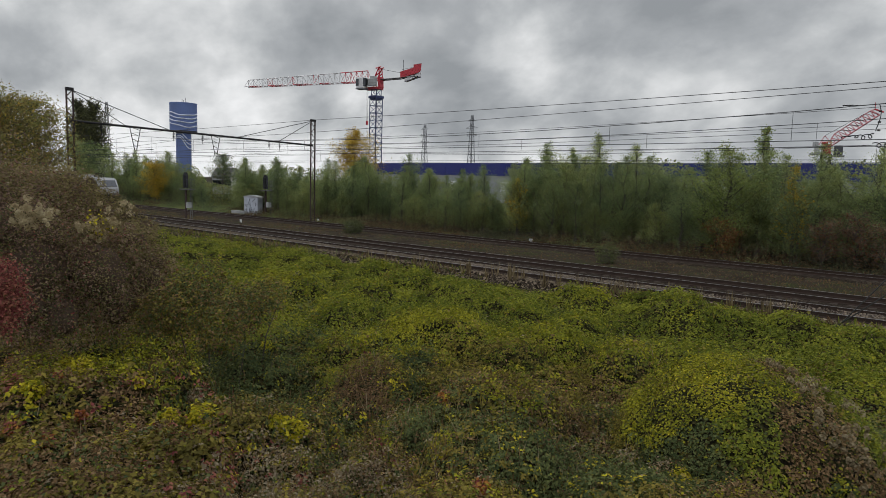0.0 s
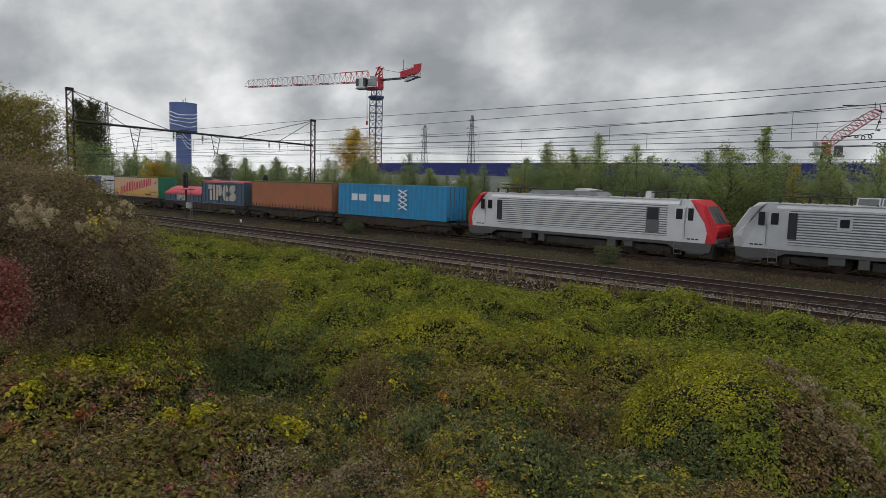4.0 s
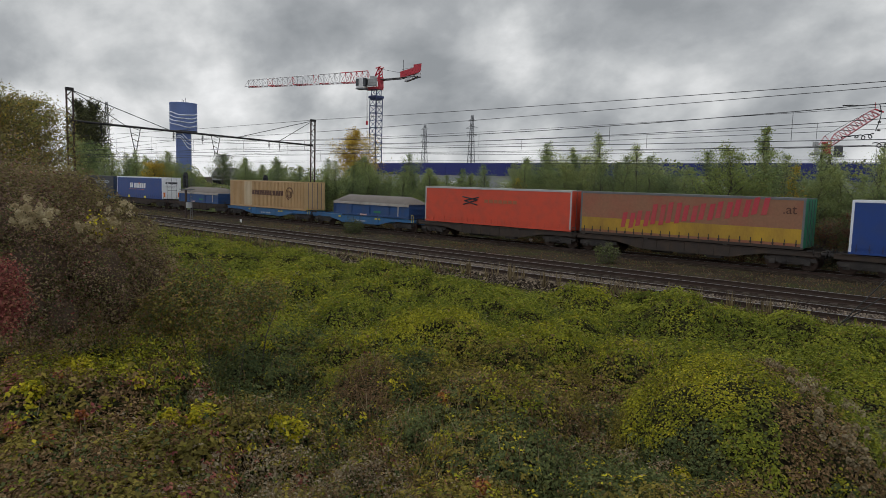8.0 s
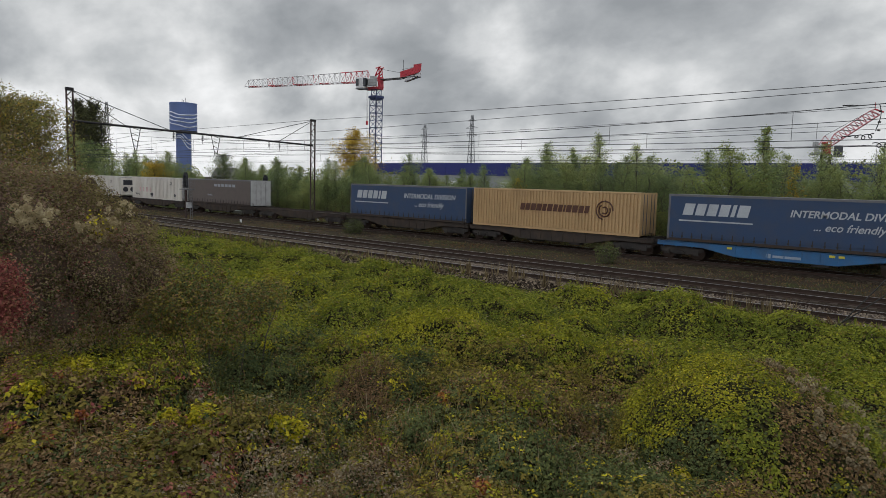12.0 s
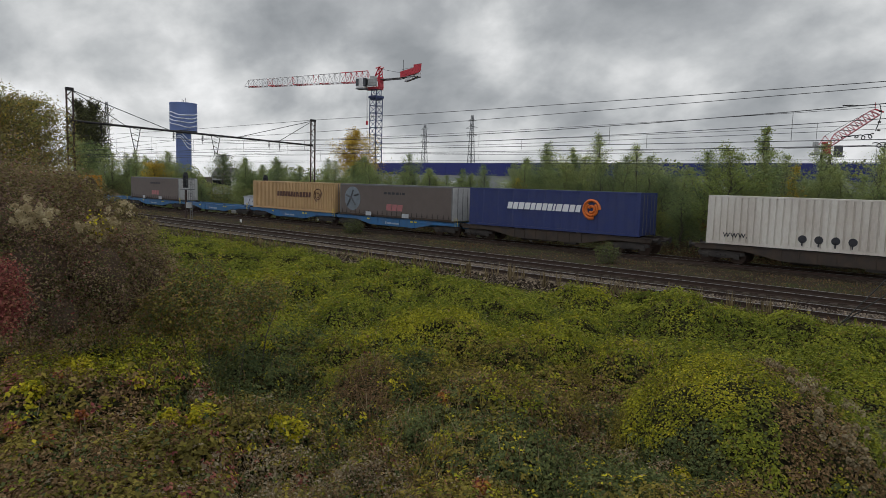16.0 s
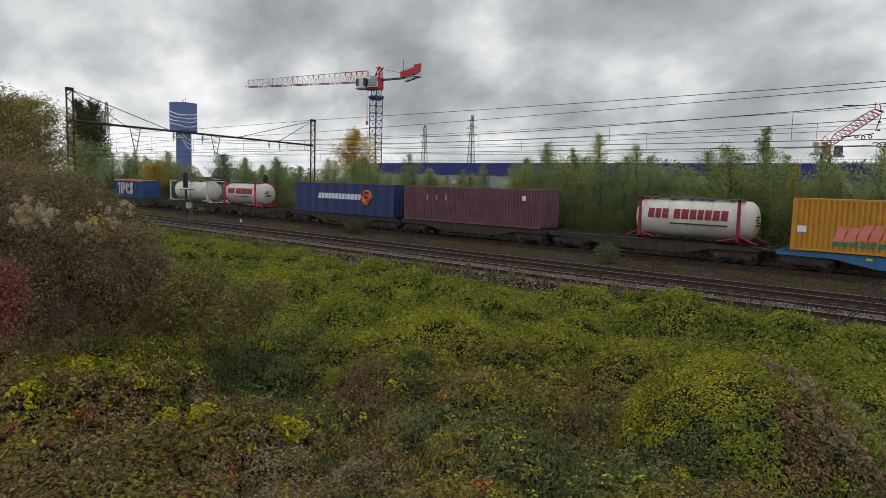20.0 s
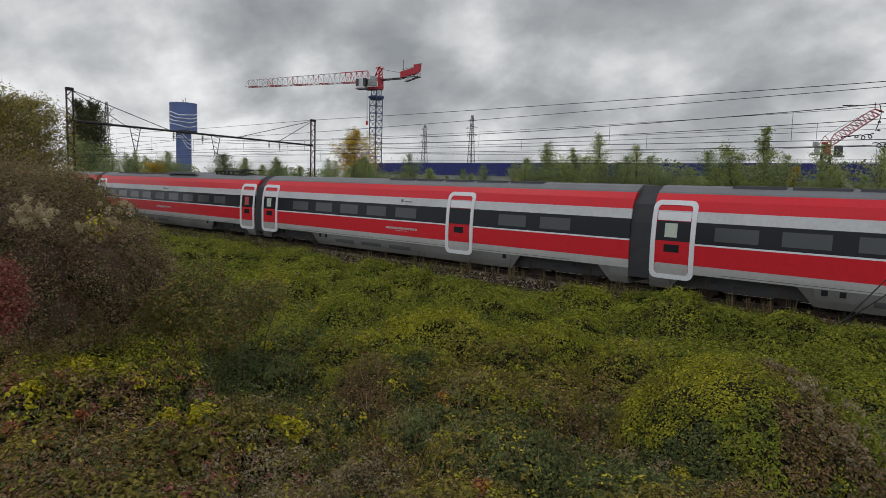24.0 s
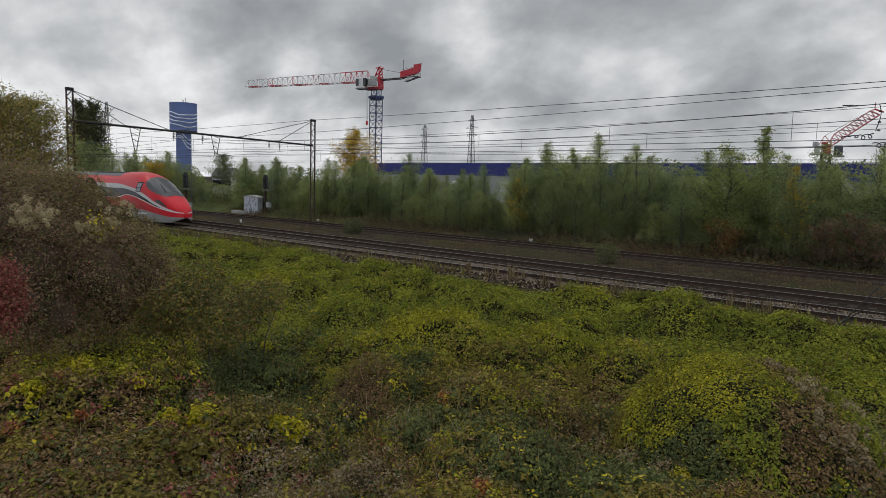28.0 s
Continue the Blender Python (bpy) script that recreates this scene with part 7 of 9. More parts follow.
# bulk boxes with red covers
t, h = tipper_box(-168.39, 8.42, 2.55, C_BULK, T_RED, "tall blue-grey bulk container with red tarpaulin", 0.14)
stencil_mark(t, -h + 1.55, -h + 7.55, FLOOR + 0.42, FLOOR + 2.2)
t, h = tipper_box(-177.02, 8.42, 1.0, C_BULK, T_RED, "low blue-grey bulk container under humped red tarpaulin", 0.85)
stencil_mark(t, -h + 3.2, -h + 5.4, FLOOR + 0.16, FLOOR + 0.82)

def slanted_blocks(parent, x, step, z, mat):
    """A rising row of slanted blocks in pairs."""
    for k in range(9):
        a, b = x + step * k, x + step * k + step * 0.84
        z0, tall, w = z + 0.155 * k, 0.98 + (0.3 if k in (2, 3) else 0.0), 0.30
        for q in (a, b - w):
            part("letter_block", prism(bmesh.new(), [(q, z0), (q + w, z0 + 0.05), (q + w + 0.16, z0 + tall + 0.05), (q + 0.16, z0 + tall)], Y0 - 0.008, Y0), mat, parent)


# peach and faded curtain containers with red lettering blocks
t, h = curtain_container(-191.3, 12.66, C_PEACH, "peach curtain-sided container with red lettering and green end", end=C_GREEN, lower=(C_YELLOWLOW, 3), frame_mat=C_OLIVE, bottom=BROWNWAGON)
slanted_blocks(t, -h + 2.1, 1.06, FLOOR + 0.42, M_RED)
say(t, ".at", h - 1.15, FLOOR + 1.95, 0.75, M_BROWN)
bm = bmesh.new()
polyline(bm, [(h - 3.9 + 0.13 * q, Y0 - 0.004, FLOOR + 0.52 + 0.2 * math.sin(2.1 * q) * math.cos(0.5 * q)) for q in range(14)], 0.035, 4)
part("spray_tag", bm, M_BROWN, t, "dark sprayed scribble")
marks(t, "small_print", M_BROWN, "thin brown print", (h - 2.6, h - 0.5, FLOOR + 0.82, FLOOR + 0.88, Y0, (1, 1, 1, 1), 0.3), (-h + 0.4, -h + 1.5, FLOOR + 0.55, FLOOR + 0.6, Y0, (1, 1), 0.3))
t, h = curtain_container(-222.84, 12.75, C_FADED, "faded brown curtain-sided container with yellow hem and green end", end=C_GREEN, lower=(C_DIRTYLOW, 3))
slanted_blocks(t, -h + 3.0, 1.0, FLOOR + 0.55, M_FADEDRED)
say(t, ".at", h - 1.15, FLOOR + 1.95, 0.75, M_BROWN)

# royal blue curtain containers
for s in (-208.09, -291.82):
    t, h = curtain_container(s, 12.66, C_ROYAL, "royal blue curtain-sided container with white door end", end=WHITE, frame_mat=M_WHITE, buckles=C_NAVY, bottom=C_ROYAL)
    marks(t, "lettering_bar", M_WHITE, "white lettering blocks", (-h + 4.2, -h + 5.1, FLOOR + 1.35, FLOOR + 2.0, Y0, (0.8, 1.0), 0.2, 0.1), (-h + 5.5, -h + 8.9, FLOOR + 1.35, FLOOR + 2.0, Y0, (0.9, 0.35, 1.1, 0.9, 0.9, 0.9), 0.2, 0.1))
    marks(t, "underline", M_ORANGE, "thin red underline", (-h + 4.0, -h + 8.4, FLOOR + 1.14, FLOOR + 1.18, Y0 - 0.002, (1,)), (-h + 6.95, -h + 7.2, FLOOR + 1.8, FLOOR + 2.1, Y0 - 0.004, (1,)))
    marks(t, "reflector", M_YELLOW, "yellow tag", (-h + 3.6, -h + 4.2, FLOOR + 0.02, FLOOR + 0.32, Y0 - 0.02, (1,)), (-h + 8.5, -h + 9.1, FLOOR + 0.02, FLOOR + 0.32, Y0 - 0.02, (1,)))
    bm = bmesh.new()
    for a, b, z0, z1 in ((-0.8, -0.55, 2.02, 2.25), (-0.45, 0.8, 2.02, 2.25), (-0.2, 0.8, 1.92, 1.95), (-0.8, 0.5, 1.62, 1.67), (-0.8, 0.3, 1.5, 1.54), (-0.5, 0.7, 1.15, 1.19)):
        box(bm, h + 0.005, h + 0.012, a, b, FLOOR + z0, FLOOR + z1)
    part("end_lettering_bar", bm, INK, t, "dark bars of lettering")
    part("end_stripe", boxes((h + 0.005, h + 0.012, -1.1, -0.85, FLOOR + 0.3, FLOOR + 0.9), (h + 0.005, h + 0.012, 0.85, 1.1, FLOOR + 0.3, FLOOR + 0.9)), M_ORANGE, t)

t, h = curtain_container(-236.25, 12.75, C_RED, "orange-red curtain-sided container with black arrow emblem", end=C_RED, frame_mat=C_ENDPALE, buckles=C_RED, bottom=C_RED)
bm = bmesh.new()
polyline(bm, [(-h + 4.0, Y0, FLOOR + 2.1), (-h + 5.5, Y0, FLOOR + 1.9), (-h + 4.1, Y0, FLOOR + 1.5)], 0.05, 4)
polyline(bm, [(-h + 5.6, Y0, FLOOR + 2.1), (-h + 4.2, Y0, FLOOR + 1.8), (-h + 5.5, Y0, FLOOR + 1.5)], 0.05, 4)
part("emblem", bm, INK, t)
marks(t, "lettering_bar", C_ORANGE, "faint lettering blocks", (-h + 6.2, -h + 9.2, FLOOR + 1.7, FLOOR + 1.95, Y0, (1, 1, 1, 1, 1, 1, 1), 0.25))

for s, ln in ((-247.19, 9.2), (-275.03, 8.6)):
    t, h = tipper_box(s, ln, 1.15, C_BLUEBOX, T_GREY, "low blue bulk container under grey tarpaulin", 0.68, rib=2.4)
    part("paint_tag", boxes((h - 4.4, h - 3.5, -CW - 0.012, -CW - 0.004, FLOOR + 0.3, FLOOR + 0.48), bevel=0.002), C_GREEN, t, "green sprayed tag")
    part("paint_tag", boxes((h - 6.2, h - 5.3, -CW - 0.022, -CW - 0.014, FLOOR + 0.02, FLOOR + 0.16), bevel=0.002), M_PALEPINK, t, "pale pink sprayed tag")
    part("corner_strap", boxes((h - 1.35, h - 1.25, -CW - 0.012, -CW - 0.004, FLOOR + 0.14, FLOOR + 1.0)), M_CREAM, t, "pale tarpaulin strap")

# beige corrugated boxes
for s, ln in ((-264.02, 12.66), (-334.01, 12.66), (-465.72, 12.66)):
    t, h = box_container(s, ln, C_BEIGE, "container", "beige corrugated container with dark brown lettering", pitch=0.25, groove=True)
    marks(t, "lettering_bar", M_BROWN, "dark brown lettering blocks", (-h + 4.4, -h + 10.0, FLOOR + 1.35, FLOOR + 1.85, Y0 + 0.004, (0.9, 0.9, 1, 1, 0.8, 1, 0.8, 0.8, 0.35, 1, 1, 0.9, 0.8), 0.22, 0.1))
    bm = bmesh.new()
    for r0, a0 in ((0.62, 0), (0.42, 2.2), (0.22, 4.0)):
        polyline(bm, [(-h + 11.2 + r0 * math.cos(a0 + q * 0.5), Y0, FLOOR + 1.6 + r0 * math.sin(a0 + q * 0.5)) for q in range(10)], 0.05, 4)
    part("swirl_emblem", bm, M_BROWN, t)
    if s == -264.02:
        step = (2 * h - 0.24) / round((2 * h - 0.24) / 0.25)
        bm = bmesh.new()
        corrugated(bm, -h + 0.12 + 11 * step, -h + 0.12 + 17 * step, -CW + 0.065, FLOOR + 0.17, FLOOR + 2.74, 0.25, groove=True)
        part("replaced_panel", bm, C_CREAM, t, "pale cream section of the side wall")

# slate and navy containers with white lettering
t, h = box_container(-306.0, 12.8, C_GREY, "container", "slate grey corrugated container with white lettering", doors=C_CBLUE)
navy_rows = [(t, h)]
for s in (-319.65, -347.44):
    navy_rows.append(curtain_container(s, 12.8, C_CBLUE, "navy curtain-sided container with white lettering"))
for t, h in navy_rows:
    marks(t, "lettering_bar", M_DIM, "slanted white lettering blocks", (-h + 0.9, -h + 4.7, FLOOR + 1.6, FLOOR + 2.3, Y0, (1, 0.9, 0.9, 0.9, 0.35, 1), 0.22, 0.16), (-h + 0.7, -h + 5.0, FLOOR + 1.22, FLOOR + 1.3, Y0, (1,)))
    say(t, "INTERMODAL DIVISION", -h + 6.9, FLOOR + 1.78, 0.54, M_DIM, shear=0.2, bold=0.012)
    say(t, "... eco friendly", -h + 8.1, FLOOR + 1.1, 0.58, M_DIM, shear=0.3, bold=0.008)

t, h = curtain_container(-375.27, 12.6, C_DUN, "dun grey curtain-sided container with pale door end", end=C_ENDPALE)
say(t, "www.", -h + 4.5, FLOOR + 0.9, 0.5, M_SLATE)
marks(t, "lettering_bar", M_SLATE, "faint lettering blocks", (-h + 6.0, -h + 10.5, FLOOR + 2.0, FLOOR + 2.3, Y0, (1, 1, 1, 1, 1, 1), 0.3))

# white refrigerated boxes
for s, dots in ((-389.68, (5.6, 5.95, 12.1)), (-406.39, (9.9, 10.5, 11.3)), (-420.91, (5.2, 6.0, 6.8, 7.6))):
    t, h = box_container(s, 12.66, C_WHITE, "refrigerated_container", "white ribbed refrigerated container with dark stains", pitch=0.37, doors=C_ENDPALE, groove=True)
    say(t, "www.", -h + 0.95, FLOOR + 0.42, 0.6, INK)
    say(t, ".at", -h + 10.7, FLOOR + 1.9, 0.75, INK)
    for d in dots:
        bm = bmesh.new()
        disc(bm, (-h + d, Y0 - 0.006, FLOOR + 0.6), 0.22, 0.01, sides=11)
        box(bm, -h + d - 0.04, -h + d + 0.03, Y0 - 0.006, Y0 + 0.002, FLOOR + 0.22, FLOOR + 0.5)
        part("painted_dot", bm, INK, t, "dark round paint blot")
    if s == -406.39:
        u = part("cooling_unit", boxes((h + 0.01, h + 0.36, -1.1, 1.1, FLOOR + 0.15, FLOOR + 2.6), bevel=0.06), C_WHITE, t, "white cooling unit on the end")
        bm = bmesh.new()
        for y in (-0.5, 0.5):
            disc(bm, (h + 0.37, y, FLOOR + 1.0), 0.36, 0.03, "x", 18)
        box(bm, h + 0.365, h + 0.38, -0.8, 0.8, FLOOR + 1.6, FLOOR + 2.3)
        part("fan_grille", bm, INK, u)
        marks(t, "faded_print", M_PALEPINK, "faded pink lettering", (-h + 1.9, -h + 4.0, FLOOR + 0.55, FLOOR + 1.3, Y0 + 0.004, (0.3, 0.5, 0.5), 0.2, 0.1), (-h + 1.5, -h + 4.2, FLOOR + 1.32, FLOOR + 1.5, Y0 + 0.004, (1,), 0.1))
        bm = bmesh.new()
        for cx, w in ((3.95, 0.22), (4.45, 0.2), (4.85, 0.17), (5.5, 0.3), (6.1, 0.26), (6.6, 0.12)):
            polyline(bm, [(-h + cx + w * math.cos(q * 0.7) * (1 + 0.2 * math.sin(3 * q)), Y0, FLOOR + 0.62 + 0.36 * math.sin(q * 0.7)) for q in range(10)], 0.028, 4)
        part("scrawl", bm, INK, t, "rounded black spray outlines")
        part("spray_blot", boxes((-h + 5.2, -h + 6.0, Y0 - 0.01, Y0, FLOOR + 0.55, FLOOR + 0.82), bevel=0.06), INK, t)
    if s == -389.68:
        marks(t, "faded_print", M_PALEPINK, "faded pink lettering", (-h + 2.2, -h + 5.6, FLOOR + 0.9, FLOOR + 1.5, Y0 + 0.004, (0.4, 0.3, 0.5, 0.3), 0.4))

# navy boxes
for s in (-437.84, -563.16):
    t, h = box_container(s, 13.0, C_NAVY, "container", "navy blue smooth container with white lettering", pitch=1.4)
    marks(t, "lettering_bar", M_WHITE, "white lettering blocks", (-h + 3.6, -h + 9.7, FLOOR + 1.38, FLOOR + 1.88, Y0 + 0.006, (0.9, 0.9, 1, 1, 0.8, 1, 0.8, 0.8, 0.35, 1, 1, 0.9, 0.8), 0.2, 0.12))
    bm = bmesh.new()
    for r0, a0 in ((0.62, 0), (0.42, 2.2), (0.22, 4.0)):
        polyline(bm, [(-h + 10.6 + r0 * math.cos(a0 + q * 0.5), Y0, FLOOR + 1.62 + r0 * math.sin(a0 + q * 0.5)) for q in range(11)], 0.1, 4)
    part("swirl_emblem", bm, M_ORANGE, t)

# dun curtain containers
t, h = curtain_container(-452.28, 12.8, C_DUN, "dark dun curtain-sided container with pale round mural", end=C_ENDPALE, frame_mat=None)
bm = bmesh.new()
disc(bm, (-h + 1.75, Y0 - 0.004, FLOOR + 1.5), 1.08, 0.008, sides=32)
mural = part("mural", bm, M_MURAL, t, "pale round painted mural")
bm = bmesh.new()
for a, b in (((-0.9, 0.3), (-0.2, 0.1)), ((-0.2, 0.1), (0.1, 0.8)), ((-0.2, 0.1), (0.4, -0.6)), ((-0.7, -0.7), (-0.3, 0.0)), ((0.2, 0.3), (0.8, 0.4))):
    bar(bm, (-h + 1.75 + a[0], Y0 - 0.01, FLOOR + 1.5 + a[1]), (-h + 1.75 + b[0], Y0 - 0.01, FLOOR + 1.5 + b[1]), 0.09, 4)
part("mural_stroke", bm, C_GREY, mural)
for s in (-452.28, -493.59):
    if s == -493.59:
        t, h = curtain_container(s, 12.5, C_DUN, "grey curtain-sided container with pale ribbed end", end=C_ENDPALE)
        bm = bmesh.new()
        corrugated(bm, -1.2, 1.2, h + 0.04, FLOOR + 0.15, FLOOR + 2.7, 0.26, axis="y", out=1)
        part("ribbed_end", bm, C_ENDPALE, t)
    marks(t, "lettering_bar", INK, "dark lettering blocks", (-h + 5.9, -h + 8.5, FLOOR + 2.0, FLOOR + 2.2, Y0 - 0.004, (1, 1, 1, 1, 0.35, 0.9), 0.35))
    marks(t, "graffiti", M_DULLPINK, "faded pink spray-painted patch", (-h + 6.2, -h + 8.2, FLOOR + 0.6, FLOOR + 1.15, Y0 - 0.004, (1, 0.9, 1), 0.12, 0.1))
    for a, b in ((3.6, 4.3), (8.2, 9.0)):
        part("placard", boxes((-h + a, -h + b, Y0 - 0.03, Y0 - 0.005, FLOOR + 0.05, FLOOR + 0.4)), M_DIM, t, "white placard")

t, h = box_container(-521.16, 12.66, C_YELLOW, "container", "yellow corrugated container with red graffiti", pitch=0.26, groove=True)
for k in range(9):
    marks(t, "graffiti", M_PINK, "red spray-painted shape", (-h + 2.0 + 1.12 * k, -h + 2.98 + 1.12 * k, FLOOR + 0.6 + 0.10 * k, FLOOR + 1.4 + 0.15 * k, Y0 + 0.006, (0.5, 0.5), 0.12, 0.3))
marks(t, "tag_mark", C_GREEN, "green scrawl", (-h + 2.0, -h + 4.4, FLOOR + 0.35, FLOOR + 0.6, Y0 + 0.006, (1, 1, 1, 1, 1, 1), 0.4, 0.1))
part("placard", boxes((-h + 0.3, -h + 0.75, Y0 - 0.006, Y0 + 0.005, FLOOR + 1.0, FLOOR + 1.35)), M_WHITE, t)

t, h = box_container(-548.99, 12.66, C_MAROON, "container", "maroon corrugated container with locking bars", pitch=0.26, groove=True, frame_mat=C_MAROON)
marks(t, "lettering_bar", M_SLATE, "faded pale letters", (-h + 2.6, -h + 4.8, FLOOR + 1.75, FLOOR + 2.15, Y0 + 0.006, (0.3, 0.2, 0.3), 1.6))
part("placard", boxes((h - 1.6, h - 1.25, Y0 - 0.004, Y0 + 0.006, FLOOR + 2.0, FLOOR + 2.35)), M_WHITE, t)


def tank_container(s_left, length, frame_mat, label, H=2.6, lettered=True, over=0.9):
    L = K * length
    h = L / 2
    t = goods_thing("tank_container", label, "tank container", "tank containers", s_left + length / 2)
    bm = bmesh.new()
    r, zc, n = 1.17, FLOOR + 1.36, 36
    e0, e1 = -h - over + 0.35, h + over - 0.1
    xs = [(e0 - 0.0, 0.05), (e0 + 0.05, 0.45), (e0 + 0.2, 0.8), (e0 + 0.42, 0.96), (e0 + 0.7, 1.0), (e1 - 0.7, 1.0), (e1 - 0.42, 0.96), (e1 - 0.2, 0.8), (e1 - 0.05, 0.45), (e1, 0.05)]
    ring = [[bm.verts.new((x, r * f * math.cos(math.tau * k / n), zc + r * f * math.sin(math.tau * k / n))) for k in range(n)] for x, f in xs]
    for a, b in zip(ring, ring[1:]):
        for k in range(n):
            bm.faces.new((a[k], a[(k + 1) % n], b[(k + 1) % n], b[k]))
    bm.faces.new(ring[0][::-1]), bm.faces.new(ring[-1])
    barrel = part("barrel", bm, C_WHITE, t, "white cylindrical tank", smooth=True)
    for sx in (-1, 1):
        fr = bmesh.new()
        x = sx * h
        for y in (-CW, CW - 0.13):
            box(fr, x - 0.08, x + 0.08, y, y + 0.13, FLOOR, FLOOR + H)
        box(fr, x - 0.08, x + 0.08, -CW, CW, FLOOR, FLOOR + 0.14)
        box(fr, x - 0.08, x + 0.08, -CW, CW, FLOOR + H - 0.12, FLOOR + H)
        for y in (-CW + 0.06, CW - 0.06):
            bar(fr, (x, y, FLOOR + 0.5), (x + sx * 1.0, y * 0.8, FLOOR + 0.05), 0.06, 4)
            bar(fr, (x, y, FLOOR + 0.35), (x - sx * 1.1, y, FLOOR + 0.12), 0.06, 4)
        part("end_frame", fr, frame_mat, t)
    wk = bmesh.new()
    box(wk, -h, h, -0.5, -0.1, FLOOR + H + 0.0, FLOOR + H + 0.04)
    for k in range(5):
        x = -h + L * (k + 0.5) / 5
        box(wk, x - 0.03, x + 0.03, -0.9, 0.3, FLOOR + H - 0.14, FLOOR + H)
    part("walkway", wk, STEEL, t, "steel grating walkway")
    bm = bmesh.new()
    bar(bm, (0.4, 0.2, FLOOR + H - 0.1), (0.4, 0.2, FLOOR + H + 0.1), 0.28, 14)
    part("manhole", bm, STEEL, t)
    ring_ = bmesh.new()
    for x in (-h * 0.45, h * 0.45):
        pts = [(x, 1.185 * math.cos(a), zc + 1.185 * math.sin(a)) for a in (math.tau * q / 28 for q in range(29))]
        polyline(ring_, pts, 0.02, 4)
    part("band", ring_, C_WHITE, t)
    if lettered:
        bm = bmesh.new()
        w = (0.9, 0.8, 0.9, 0, 0.9, 1, 0.9, 0.8, 0.9, 0.9, 0.9)
        x, u = -h * 0.82, (h * 1.62) / (sum(w) + 0.22 * 12)
        for q in w:
            if q:
                g = []
                for k in range(7):
                    zz = 1.33 + 0.60 * k / 6
                    yy = -math.sqrt(1.2 ** 2 - (zz - 1.36) ** 2)
                    g.append([bm.verts.new((xx, yy + dy, FLOOR + zz)) for xx, dy in ((x, 0.03), (x, 0), (x + q * u, 0), (x + q * u, 0.03))])
                for r0, r1 in zip(g, g[1:]):
                    for i in range(3):
                        bm.faces.new((r0[i], r0[i + 1], r1[i + 1], r1[i]))
            x += (q or 0.4) * u + 0.22 * u
        part("lettering_bar", bm, M_BRICK, barrel, "red lettering blocks")
        part("black_stripe", boxes((-h * 0.35, h * 0.8, -1.2, -1.15, FLOOR + 1.0, FLOOR + 1.08)), INK, barrel)
        bm = bmesh.new()
        for k, (a, b) in enumerate(((-0.42, 0.1), (-0.5, -0.1), (-0.3, 0.25), (-0.45, 0.3))):
            box(bm, e1 - 0.05, e1 + 0.012, a, b, zc + 0.22 - 0.17 * k, zc + 0.31 - 0.17 * k)
        part("end_print", bm, INK, barrel, "small dark print on the tank end")
    return t


tank_container(-529.38, 5.6, M_DARKRED, "white tank container in a red end frame with lettering")
tank_container(-575.62, 5.6, M_RED, "white tank container with red frame and end pipework")
tank_container(-587.65, 8.3, C_WHITE, "long plain white tank container in a white frame", lettered=False, over=-0.2)
t, h = tipper_box(-603.17, 8.3, 2.3, C_BLUEBOX, T_RED, "blue bulk container with white paint and red tarpaulin", 0.12)
stencil_mark(t, -h + 1.3, -h + 6.2, FLOOR + 0.4, FLOOR + 2.0)

# ---- engines ----
LOCO_GREY = paint("engine_silver", (0.45, 0.45, 0.44), 0.45, 0.1, 0.2)
LOCO_WHITE = paint("engine_white", (0.60, 0.59, 0.57), 0.45, 0, 0.15)
LOCO_UNDER = paint("engine_underframe_grey", (0.082, 0.08, 0.076), 0.7, 0, 0.5)
LOCO_RED = paint("engine_red", (0.58, 0.025, 0.035), 0.4, 0, 0.1)
HEADLAMP = lamp_glow("headlamp_glow", (1, 0.95, 0.8), 1.2)
# Pale base tint puts the reflected sky into the windscreen's own colour
LOCO_GLASS = glass("sky_tinted_cab_glass", (0.11, 0.115, 0.12), 0.1)
# Dark grey of grilles and trim, also laid behind the ribs as painted shade
LOCO_SHADE_TRIM = paint("rib_shade_and_trim_grey", (0.12, 0.12, 0.12), 0.7, 0, 0.3)
LOCO_ROOF = paint("roof_hatch_grey", (0.24, 0.24, 0.235), 0.6, 0, 0.4)
LOCO_PILLAR = paint("cab_pillar_white", (0.62, 0.62, 0.62), 0.4, 0, 0.15)


